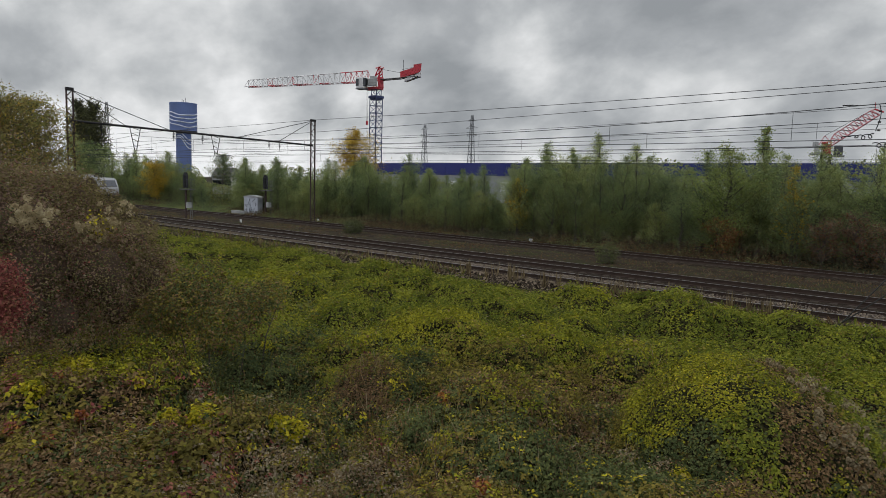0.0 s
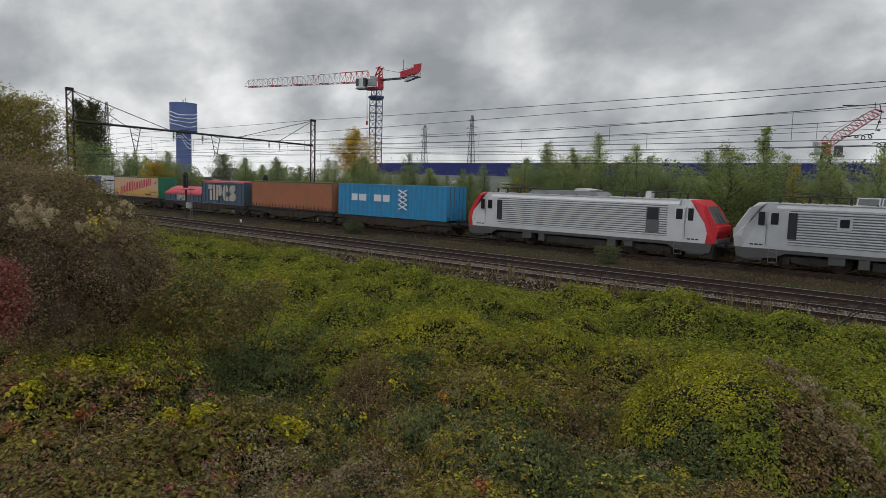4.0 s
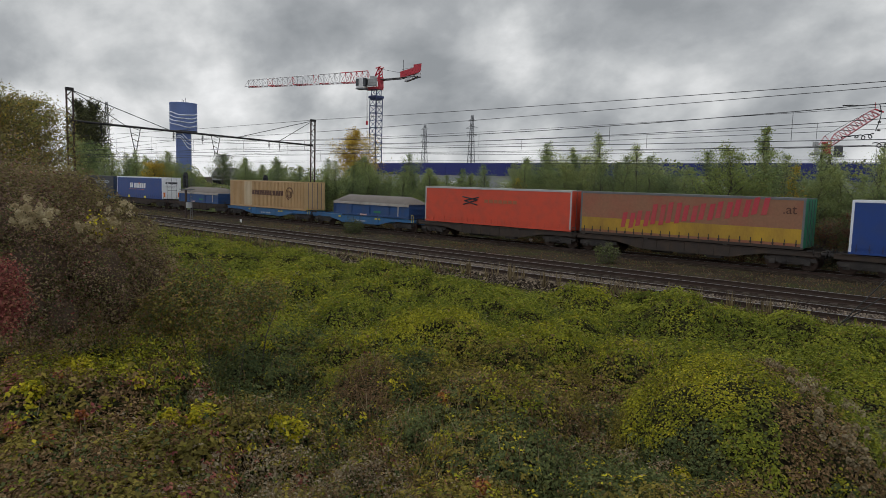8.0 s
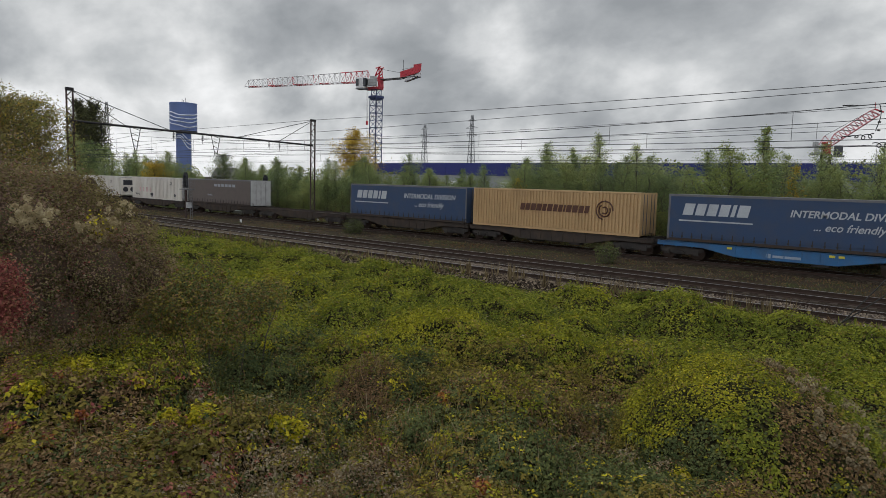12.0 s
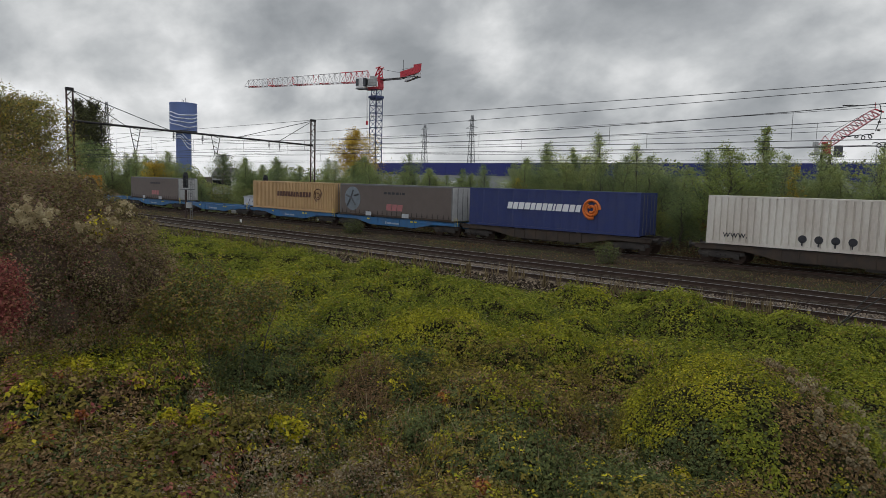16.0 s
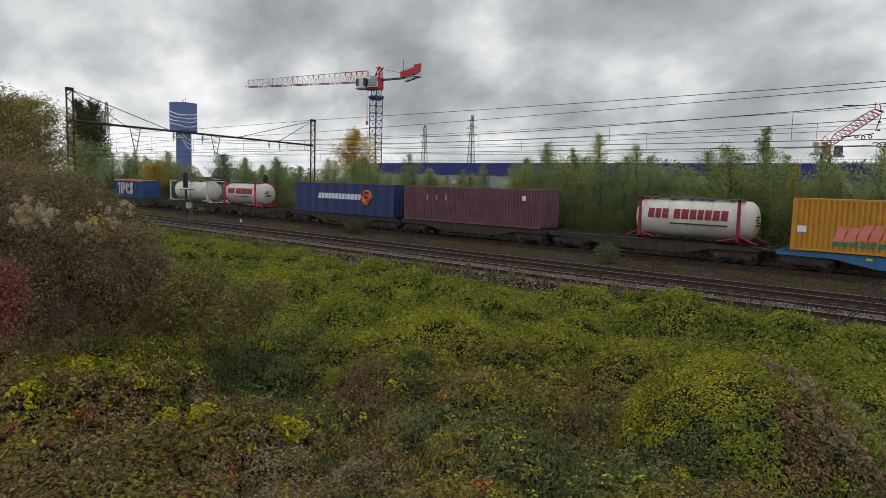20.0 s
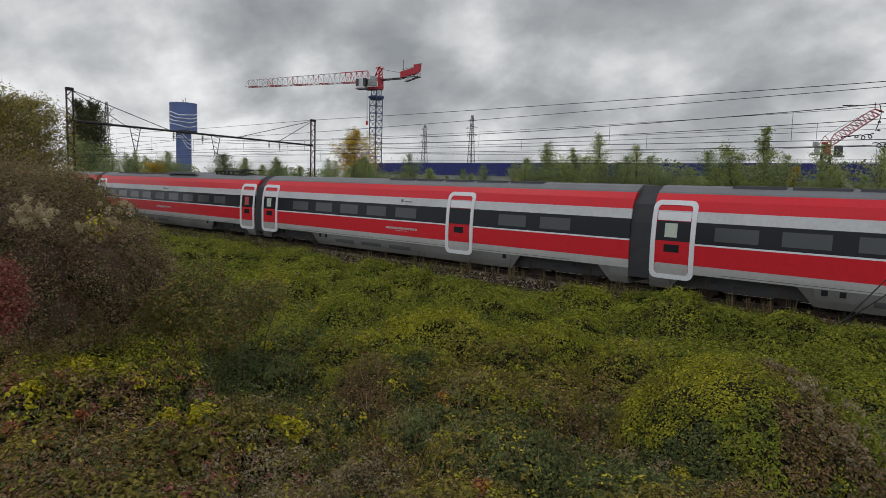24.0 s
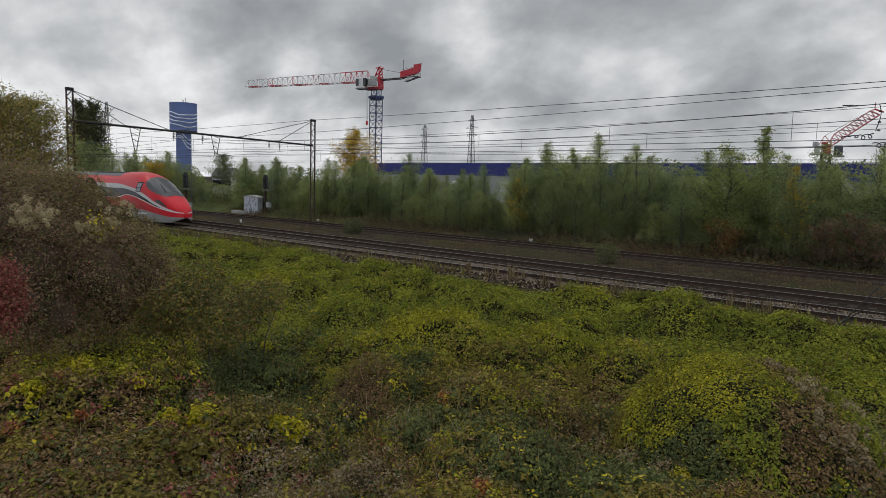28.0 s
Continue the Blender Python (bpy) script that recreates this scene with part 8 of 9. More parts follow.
def locomotive(s_front, s_back, body, nose, label):
    t = goods_thing("locomotive", label, "locomotive", "electric locomotives", (s_front + s_back) / 2)
    h = K * (s_front - s_back) / 2
    hw, zb, zs, zt = 1.43, 1.12, 3.42, 3.72
    # cab-to-cab body with sloping ends
    part("engine_room", prism(bmesh.new(), [(-hw, zb), (hw, zb), (hw, zs), (hw - 0.28, zt), (-hw + 0.28, zt), (-hw, zs)], -h + 2.3, h - 2.3, "x"), body, t)
    for nm, x in (("cab", -1), ("cab", 1)):
        back = [(h - 2.3, zb), (h - 0.62, zb), (h - 0.52, 1.75), (h - 0.68, 2.3), (h - 1.42, zs), (h - 1.75, zt), (h - 2.3, zt)]
        fore = [(h - 0.62, zb), (h - 0.12, zb), (h, 1.75), (h - 0.14, 2.3), (h - 0.92, zs), (h - 1.22, zt), (h - 1.75, zt), (h - 1.42, zs), (h - 0.68, 2.3), (h - 0.52, 1.75)]
        made = []
        for out in (back, fore):
            bm = prism(bmesh.new(), [(x * u, v) for u, v in out], -hw, hw)
            for v in bm.verts:
                u = abs(v.co.x)
                front = (u > h - 0.4 and v.co.z < 2.4) or (abs(u - (h - 0.92)) < 0.01) or (abs(u - (h - 1.22)) < 0.01)
                if front:
                    v.co.y *= 0.84
                if v.co.z > zs + 0.1:
                    v.co.y *= 0.8
            made.append(bm)
        c = part(nm, made[0], body, t)
        part("front_mask", made[1], nose, c, "shaped cab front")
        ws = bmesh.new()
        f0, f1 = (h - 0.2, 2.35), (h - 0.86, zs - 0.08)
        q = [(x * (f0[0] + 0.05), -1.1, f0[1]), (x * (f0[0] + 0.05), 1.1, f0[1]), (x * (f1[0] + 0.05), 1.0, f1[1]), (x * (f1[0] + 0.05), -1.0, f1[1])]
        vs = [ws.verts.new(p) for p in q] + [ws.verts.new((p[0] - x * 0.06, p[1], p[2] - 0.03)) for p in q]
        for f in ((0, 1, 2, 3), (7, 6, 5, 4), (0, 4, 5, 1), (1, 5, 6, 2), (2, 6, 7, 3), (3, 7, 4, 0)):
            ws.faces.new([vs[i] for i in f])
        bmesh.ops.recalc_face_normals(ws, faces=ws.faces)
        part("windscreen", ws, LOCO_GLASS, c, "sloping windscreen, reflected sky put into its grey tint")
        for y in (-1, 1):
            part("pillar", bar(bmesh.new(), (x * (f0[0] + 0.04), y * 1.13, f0[1] - 0.05), (x * (f1[0] + 0.04), y * 1.03, f1[1] + 0.05), 0.055, 6), LOCO_PILLAR if nose is body else nose, c)
        part("nose_bulge", boxes((min(x * (h - 0.3), x * (h + 0.07)), max(x * (h - 0.3), x * (h + 0.07)), -1.12, 1.12, 1.78, 2.2), bevel=0.09), nose, c, "rounded nose moulding")
        part("bumper", boxes((min(x * (h - 0.4), x * (h + 0.02)), max(x * (h - 0.4), x * (h + 0.02)), -1.18, 1.18, 1.12, 1.4), bevel=0.05), LOCO_SHADE_TRIM, c, "dark lower front panel")
        for y in (-0.95, 0.95):
            hl = part("headlight", disc(bmesh.new(), (x * (h - 0.1), y, 1.55), 0.065, x * 0.16, "x", 14), HEADLAMP if x > 0 and body is LOCO_GREY else GLASS, c)
        for y0 in (-hw - 0.012, hw - 0.02):
            part("cab_window", boxes((x * (h - 1.55) - 0.17, x * (h - 1.55) + 0.17, y0, y0 + 0.03, 2.45, 3.2), bevel=0.01), GLASS, c)
            d = part("cab_door", boxes((x * (h - 2.25) - 0.33, x * (h - 2.25) + 0.33, y0 - 0.004, y0 + 0.03, 1.2, 3.32), bevel=0.01), body, c)
            part("door_window", boxes((x * (h - 2.25) - 0.2, x * (h - 2.25) + 0.2, y0 - 0.012, y0 + 0.02, 2.5, 3.15)), GLASS, d)
            part("handrail", bar(bmesh.new(), (x * (h - 1.85), y0 - 0.05, 1.3), (x * (h - 1.85), y0 - 0.05, 2.5), 0.018, 5), STEEL, c)
        wp = bmesh.new()
        bar(wp, (x * (h - 0.1), -0.3, 2.35), (x * (h - 0.55), -0.2, 2.95), 0.018, 4)
        bar(wp, (x * (h - 0.1), 0.4, 2.35), (x * (h - 0.55), 0.3, 2.95), 0.018, 4)
        part("wiper", wp, RUBBER, c)
    # ribbed side panels; a dark sheet behind paints the shade in the louvre gaps
    for y0 in (-hw - 0.012, hw - 0.018):
        part("louvre_backing", boxes((-h + 3.0, h - 3.0, y0, y0 + 0.03, 1.42, 3.32)), LOCO_SHADE_TRIM, t, "grey sheet painted as shade in the louvre gaps between the ribs")
    n = 13
    for y0, sgn in ((-hw, -1), (hw, 1)):
        for k in range(n):
            z = 1.42 + (3.3 - 1.42) * k / n
            bm = prism(bmesh.new(), [(z, 0.0), (z + 0.105, 0.0), (z + 0.11, 0.05), (z + 0.04, 0.06)], -h + 3.0, h - 3.0, "x")
            for v in bm.verts:
                v.co.y, v.co.z = y0 + sgn * (v.co.z - 0.01), v.co.y
            bmesh.ops.recalc_face_normals(bm, faces=bm.faces)
            part("side_rib", bm, body, t)
    for x0, x1, z0 in ((-h + 2.95, -h + 3.4, 1.75), (h - 4.35, h - 3.5, 1.6)):
        part("side_grille", boxes((x0, x1, -hw - 0.07, -hw + 0.01, z0, 3.2), bevel=0.01), RUBBER if x0 < 0 else LOCO_SHADE_TRIM, t, "dark louvred grille")
    part("grille_top", boxes((h - 4.28, h - 3.57, -hw - 0.08, -hw, 2.4, 3.15)), RUBBER, t)
    part("valance", boxes((-h + 0.3, h - 0.3, -hw + 0.02, hw - 0.02, 0.92, 1.13), bevel=0.02), LOCO_UNDER, t, "grey underframe valance")
    for x0, x1, z0 in ((-h + 0.6, -h + 1.7, 0.42), (-4.3, -3.5, 0.5), (-2.9, -2.4, 0.4), (2.5, 3.1, 0.45), (3.7, 4.3, 0.55), (h - 1.8, h - 0.7, 0.42)):
        part("underfloor_box", boxes((x0, x1, -hw + 0.06, -hw + 0.5, z0, 0.94), bevel=0.02), LOCO_UNDER, t)
    for sx in (-1, 1):
        st = boxes(*[(sx * (h - 2.25) - 0.22, sx * (h - 2.25) + 0.22, -hw - 0.02, -hw + 0.2, z, z + 0.04) for z in (0.35, 0.65, 0.95)])
        for q in (-0.24, 0.22):
            box(st, sx * (h - 2.25) + q, sx * (h - 2.25) + q + 0.03, -hw - 0.02, -hw + 0.02, 0.33, 1.12)
        part("cab_step", st, STEEL, t)
    part("equipment_box", boxes((-2.3, 2.3, -1.2, 1.2, 0.34, 0.8), bevel=0.03), BOGIE, t)
    for sx in (-1, 1):
        bogie(t, sx * (h - 4.2), wheel_base=2.6, r=0.56)
        part("pilot", prism(bmesh.new(), [(sx * (h - 1.3), 0.3), (sx * (h - 0.25), 0.25), (sx * (h - 0.1), 1.1), (sx * (h - 1.3), 1.1)], -1.2, 1.2), BOGIE, t, "grimy dark pilot")
        for y in (-0.875, 0.875):
            bf = bmesh.new()
            disc(bf, (sx * (h - 0.1), y, 1.02), 0.12, sx * 0.48, "x", 10)
            disc(bf, (sx * (h + 0.38), y, 1.02), 0.24, sx * 0.05, "x", 14)
            part("buffer", bf, BOGIE, t)
    # roof gear
    if body is LOCO_GREY:
        for k in range(5):
            x0, x1 = -3.3 + 1.12 * k, -3.3 + 1.12 * k + 1.06
            hood = part("roof_hood", prism(bmesh.new(), [(-1.05, zt - 0.02), (1.05, zt - 0.02), (0.72, zt + 0.42), (-0.72, zt + 0.42)], x0, x1, "x"), LOCO_GREY, t, "grey sloping roof hood")
            gl = bmesh.new()
            v = [gl.verts.new(p) for p in ((x0 + 0.08, -1.03, zt + 0.06), (x1 - 0.08, -1.03, zt + 0.06), (x1 - 0.08, -0.79, zt + 0.37), (x0 + 0.08, -0.79, zt + 0.37))]
            w = [gl.verts.new((q.co.x, q.co.y + 0.05, q.co.z - 0.04)) for q in v]
            for f in ((0, 1, 2, 3), (0, 4, 5, 1), (1, 5, 6, 2), (2, 6, 7, 3), (3, 7, 4, 0)):
                gl.faces.new([(v + w)[i] for i in f])
            part("hood_louvre", gl, LOCO_SHADE_TRIM, hood, "dark louvred panel")
    else:
        part("roof_hatch", prism(bmesh.new(), [(-4.2, zt - 0.02), (1.6, zt - 0.02), (1.2, zt + 0.3), (-3.8, zt + 0.3)], -1.0, 1.0), LOCO_ROOF, t)
        part("roof_cowl", prism(bmesh.new(), [(-0.5, zt + 0.2), (0.5, zt + 0.2), (0.9, zt + 0.38), (-0.2, zt + 0.5)], -0.95, 0.95), LOCO_WHITE, t, "pale raised roof cowl")
        part("horn_box", boxes((4.6, 5.0, -0.5, 0.1, zt, zt + 0.42), bevel=0.05), LOCO_WHITE, t)
    part("roof_edge", boxes((-h + 2.2, h - 2.2, -hw + 0.16, -hw + 0.24, zt - 0.06, zt + 0.02), bevel=0.01), LOCO_WHITE, t, "bright roof edge strip")
    for k in range(13):
        x = -h + 2.4 + (2 * h - 4.8) * k / 12
        part("lifting_lug", boxes((x - 0.05, x + 0.05, -hw + 0.14, -hw + 0.22, zt, zt + 0.07)), LOCO_UNDER, t)
    if body is LOCO_GREY:
        fr = part("window_frame", boxes((-4.0, -3.3, -hw - 0.075, -hw + 0.0, 2.4, 3.1), bevel=0.015), body, t)
        part("pane", boxes((-3.87, -3.43, -hw - 0.085, -hw - 0.06, 2.53, 2.97)), GLASS, fr)
    for sx in (-1, 1):
        part("skirt", prism(bmesh.new(), [(sx * (h - 2.9), 0.92), (sx * (h - 2.3), 0.62), (sx * (h - 0.7), 0.5), (sx * (h - 0.3), 0.62), (sx * (h - 0.2), 1.13), (sx * (h - 2.9), 1.13)], -hw + 0.0, -hw + 0.08), LOCO_UNDER, t, "dark skirt plate under the cab")
        marks(t, "small_print", INK, "small dark markings", (sx * (h - 1.35) - 0.35, sx * (h - 1.35) + 0.35, 1.3, 1.38, -hw - 0.006, (1, 1, 1), 0.3))
    rg = bmesh.new()
    for k in range(22):
        x = -h + 2.2 + (2 * h - 4.4) * k / 21
        if abs(x) > 2.7:
            bar(rg, (x, -0.4 + 0.3 * (k % 3), zt), (x, -0.4 + 0.3 * (k % 3), zt + 0.33), 0.07, 7)
    bar(rg, (-h + 2.2, -0.1, zt + 0.36), (h - 2.2, -0.1, zt + 0.36), 0.03, 5)
    part("roof_insulator", rg, BOGIE, t)
    pg = bmesh.new()
    for x0, up in ((-h + 3.6, 0), (h - 4.2, 0)):
        for y in (-0.5, 0.5):
            bar(pg, (x0 - 0.9, y, zt + 0.3), (x0 + 1.1, y * 0.6, zt + 0.5), 0.03, 4)
            bar(pg, (x0 + 1.1, y * 0.6, zt + 0.5), (x0 - 0.8, y * 0.5, zt + 0.62), 0.025, 4)
        bar(pg, (x0 - 0.8, -0.8, zt + 0.64), (x0 - 0.8, 0.8, zt + 0.64), 0.03, 4)
    part("pantograph", pg, BOGIE, t, "folded roof pantograph")
    if body is LOCO_GREY:
        x0 = h - 4.6
        pu = bmesh.new()
        zc = 5.3
        for y in (-0.35, 0.35):
            bar(pu, (x0, y, zt + 0.4), (x0 + 1.5, y * 0.7, zt + 1.0), 0.035, 5)
            bar(pu, (x0 + 1.5, y * 0.7, zt + 1.0), (x0 + 0.1, y * 0.4, zc + 0.52), 0.025, 5)
        bar(pu, (x0 + 0.1, -0.8, zc + 0.54), (x0 + 0.1, 0.8, zc + 0.54), 0.03, 5)
        part("raised_pantograph", pu, BOGIE, t, "raised current collector arm")
    return t


locomotive(-94.85, -112.05, LOCO_GREY, LOCO_GREY, "silver-grey electric locomotive with ribbed sides, leading")
locomotive(-112.9, -130.5, LOCO_WHITE, LOCO_RED, "white electric locomotive with red cab fronts, second")
# ---- red express train ----
E_RED = paint("express_red", (0.62, 0.012, 0.022), 0.35, 0, 0.08, 0.5, spec=0.3)
E_GREY = paint("express_silver", (0.44, 0.43, 0.405), 0.4, 0.1, 0.15, 0.5)
E_SKIRT = paint("express_skirt_grey", (0.165, 0.16, 0.15), 0.5, 0, 0.85, 0.5, (0.10, 0.092, 0.082))
E_BLACK = glass("express_window_band", (0.020, 0.022, 0.025), 0.22)
E_BLACK.node_tree.nodes["Principled BSDF"].inputs["Specular IOR Level"].default_value = 0.15
E_PANE = glass("express_pane", (0.066, 0.071, 0.070), 0.12)
E_PANE.node_tree.nodes["Principled BSDF"].inputs["Specular IOR Level"].default_value = 0.3
E_WHITE = paint("express_white", (0.74, 0.74, 0.74), 0.4, 0, 0.08)
E_ROOF = paint("express_roof_grey", (0.16, 0.165, 0.17), 0.6, 0, 0.3)
E_GANGWAY = paint("gangway_rubber", (0.035, 0.035, 0.038), 0.7, 0, 0.2)
HW = ((0.2, 1.30), (0.5, 1.42), (1.0, 1.46), (1.9, 1.455), (2.6, 1.40), (3.04, 1.32), (3.4, 1.18), (3.7, 0.95), (3.88, 0.62), (3.98, 0.2))


E_NOSE = paint("nose_silver_grime", (0.40, 0.40, 0.385), 0.4, 0.1, 0.75, 0.7, (0.17, 0.16, 0.145))
E_LIGHT = paint("express_pale_silver", (0.56, 0.56, 0.55), 0.4, 0, 0.15, 0.6)
E_VENT = paint("roof_vent_grey", (0.07, 0.072, 0.076), 0.5, 0, 0.3)


def half_width(z):
    for (z0, w0), (z1, w1) in zip(HW, HW[1:]):
        if z <= z1:
            return w0 + (w1 - w0) * (z - z0) / (z1 - z0)
    return 0.2


def slab(bm, z0, z1, x0, x1, proud=0.0, steps=5):
    zs = [z0 + (z1 - z0) * i / steps for i in range(steps + 1)]
    prism(bm, [(-half_width(z) - proud, z) for z in zs] + [(half_width(z) + proud, z) for z in zs[::-1]], x0, x1, "x")
    return bm


def side_patch(bm, x0, x1, z0, z1, proud, y_sign=-1, steps=4, thick=0.02):
    """A curved panel that follows the body side."""
    zs = [z0 + (z1 - z0) * i / steps for i in range(steps + 1)]
    out = [(y_sign * (half_width(z) + proud), z) for z in zs] + [(y_sign * (half_width(z) + proud - thick), z) for z in zs[::-1]]
    prism(bm, out, x0, x1, "x")
    return bm


def door(t, x, label, sign):
    d = part("door", side_patch(bmesh.new(), x + 0.16, x + 1.44, 0.72, 3.26, 0.012), E_RED, t)
    part("door_upper_panel", side_patch(bmesh.new(), x + 0.2, x + 1.4, 2.68, 2.98, 0.02), E_WHITE, d)
    part("door_glass_band", side_patch(bmesh.new(), x + 0.18, x + 1.42, 1.95, 2.66, 0.018), E_BLACK, d)
    part("door_window", side_patch(bmesh.new(), x + 0.5, x + 0.95, 2.08, 2.58, 0.024), label, d)
    part("door_lower_panel", side_patch(bmesh.new(), x + 0.2, x + 1.4, 0.75, 1.14, 0.018), E_GREY, d)
    part("door_panel", side_patch(bmesh.new(), x + 0.5, x + 1.05, 1.55, 1.82, 0.02), E_BLACK, d)
    f = bmesh.new()

    def ring(x0, x1, z0, z1, rad, proud):
        pts = []
        for cx, cz, a0 in ((x1 - rad, z0 + rad, -90), (x1 - rad, z1 - rad, 0), (x0 + rad, z1 - rad, 90), (x0 + rad, z0 + rad, 180)):
            for q in range(6):
                an = radians(a0 + 18 * q)
                pts.append((cx + rad * math.cos(an), cz + rad * math.sin(an)))
        # extra points down the long sides, so that the ring follows the curved wall
        out = []
        for (ax, az), (bx, bz) in zip(pts, pts[1:] + pts[:1]):
            k = 8 if abs(bz - az) > 0.5 else 1
            out += [(ax + (bx - ax) * i / k, az + (bz - az) * i / k) for i in range(k)]
        return [f.verts.new((px, -(half_width(pz) + proud), pz)) for px, pz in out]
    o1, i1 = ring(x, x + 1.6, 0.58, 3.40, 0.26, 0.035), ring(x + 0.17, x + 1.43, 0.75, 3.23, 0.14, 0.035)
    o0, i0 = ring(x, x + 1.6, 0.58, 3.40, 0.26, -0.02), ring(x + 0.17, x + 1.43, 0.75, 3.23, 0.14, -0.02)
    m = len(o1)
    for k in range(m):
        q = (k + 1) % m
        f.faces.new((o1[k], o1[q], i1[q], i1[k]))
        f.faces.new((o0[k], o0[q], o1[q], o1[k]))
        f.faces.new((i1[k], i1[q], i0[q], i0[k]))
    bmesh.ops.recalc_face_normals(f, faces=f.faces)
    part("door_frame", f, E_WHITE, d, "white rounded door surround")


DOOR_SIGN = [paint("door_pictogram_red", (0.5, 0.08, 0.08), 0.5), paint("door_pictogram_pale", (0.5, 0.55, 0.45), 0.5)]


def express_bogie(t, x):
    b = bogie(t, x, wheel_base=2.6, r=0.46)
    return b


def body_length(t, x0, x1):
    part("underbody", boxes((x0, x1, -1.1, 1.1, 0.32, 0.9)), E_GANGWAY, t)
    ranges = [(x0, x0 + 0.75), (x0 + 5.4, x1 - 5.4), (x1 - 0.75, x1)] if x1 - x0 > 20 else [(x0, x0 + 0.75), (x0 + 5.4, x1)]
    for a, b in ranges:
        part("skirt", slab(bmesh.new(), 0.22, 0.82, a, b), E_SKIRT, t)
    for a, b in ((x0 + 5.4, x0 + 4.9), (x0 + 0.75, x0 + 1.25)) + (((x1 - 5.4, x1 - 4.9), (x1 - 0.75, x1 - 1.25)) if x1 - x0 > 20 else ()):
        for sgn in (-1, 1):
            w = bmesh.new()
            v = [w.verts.new((px, sgn * (half_width(pz) - dy), pz)) for dy in (0, 0.06) for px, pz in ((a, 0.22), (a, 0.82), (b, 0.82))]
            for q in ((0, 1, 2), (5, 4, 3), (0, 3, 4, 1), (1, 4, 5, 2), (2, 5, 3, 0)):
                w.faces.new([v[i] for i in q])
            bmesh.ops.recalc_face_normals(w, faces=w.faces)
            part("skirt_end", w, E_SKIRT, t)
    part("sole_panel", slab(bmesh.new(), 0.82, 1.14, x0, x1), E_GREY, t)
    part("lower_band", slab(bmesh.new(), 1.14, 1.85, x0, x1), E_RED, t, "red waist band")
    part("white_line", slab(bmesh.new(), 1.85, 1.91, x0, x1, 0.003), E_WHITE, t)
    part("window_band", slab(bmesh.new(), 1.91, 2.66, x0, x1), E_BLACK, t, "black glazed window band")
    part("upper_band", slab(bmesh.new(), 2.66, 3.03, x0, x1), E_LIGHT, t, "silver band above the windows")
    part("roof_side", slab(bmesh.new(), 3.03, 3.64, x0, x1), E_RED, t, "red roof shoulder")
    part("roof", slab(bmesh.new(), 3.64, 3.94, x0, x1), E_ROOF, t, "grey roof")


def roof_gear(t, kind, mirror):
    """Pantograph, insulators and roof fairings: over the car's end, or behind a hump."""
    def at(x):
        return 24.9 - x if mirror else x

    def ridge(nm, pts, y, lab):
        part(nm, prism(bmesh.new(), [(at(px), pz) for px, pz in pts][::-1 if mirror else 1], -y, y), E_ROOF, t, lab)
    up = kind == "raised"
    if kind == "hump":
        ridge("roof_fairing", [(0.6, 3.9), (0.9, 4.06), (4.3, 4.06), (4.8, 3.9)], 0.85, "grey roof equipment fairing")
        ridge("roof_hump", [(7.9, 3.9), (8.35, 4.34), (10.5, 4.34), (11.9, 3.92)], 0.8, "raised grey roof cover")
        p = 5.3
    else:
        ridge("roof_fairing", [(8.6, 3.9), (9.1, 4.08), (12.5, 4.08), (13.0, 3.93)], 0.85, "grey roof equipment fairing")
        p = 3.2
    base = part("pantograph", boxes((min(at(p - 0.6), at(p + 2.6)), max(at(p - 0.6), at(p + 2.6)), -0.55, 0.55, 3.94, 3.99), bevel=0.01), BOGIE, t, "raised roof pantograph touching the wire" if up else "folded roof pantograph")
    joints = (((1.4, 0.8, 4.0), (-0.2, 0.5, 4.72)), ((-0.2, 0.5, 4.72), (1.6, 0.3, 5.38))) if up else (((0.0, 0.8, 4.02), (1.8, 0.5, 4.16)), ((1.8, 0.5, 4.18), (-0.2, 0.3, 4.26)))
    for y in (-0.5, 0.5):
        for (xa, ya, za), (xb, yb, zb) in joints:
            part("arm", bar(bmesh.new(), (at(p + xa), y * ya, za), (at(p + xb), y * yb, zb), 0.032, 4), BOGIE, base)
    part("collector_head", bar(bmesh.new(), (at(p + 1.6) if up else at(p - 0.2), -0.85, 5.4 if up else 4.3), (at(p + 1.6) if up else at(p - 0.2), 0.85, 5.4 if up else 4.3), 0.035, 5), BOGIE, t)
    for k in range(5):
        x, y = at(p + 2.0 + (0.55 if kind != "hump" else 0.15) * k), (-0.35, 0.3, 0.0, -0.3, 0.35)[k]
        part("roof_insulator", bar(bmesh.new(), (x, y, 3.9), (x, y, 4.2), 0.07, 8), BOGIE, t)
    part("roof_cable", polyline(bmesh.new(), [(at(p + 0.2), -0.2, 4.12), (at(p + 2.2), 0.2, 4.22), (at(p + 4.2), -0.1, 4.16)], 0.03, 4), BOGIE, t)


def fittings(t, x0, x1):
    for k in range(3):
        part("skirt_grille", side_patch(bmesh.new(), x0 + 7 + 2.1 * k, x0 + 8.5 + 2.1 * k, 0.44, 0.62, 0.01), E_VENT, t)
    sm = bmesh.new()
    for x in (x0 + 2.2, x0 + 5.6, x1 - 2.4, x1 - 5.8, x0 + 6.1):
        side_patch(sm, x, x + 0.18, 0.62, 0.8, 0.012)
    part("hatch", sm, E_BLACK, t)
    ln = bmesh.new()
    side_patch(ln, x0 + 2.5, x1 - 2.5, 0.88, 0.9, 0.006)
    part("seam", ln, E_SKIRT, t)


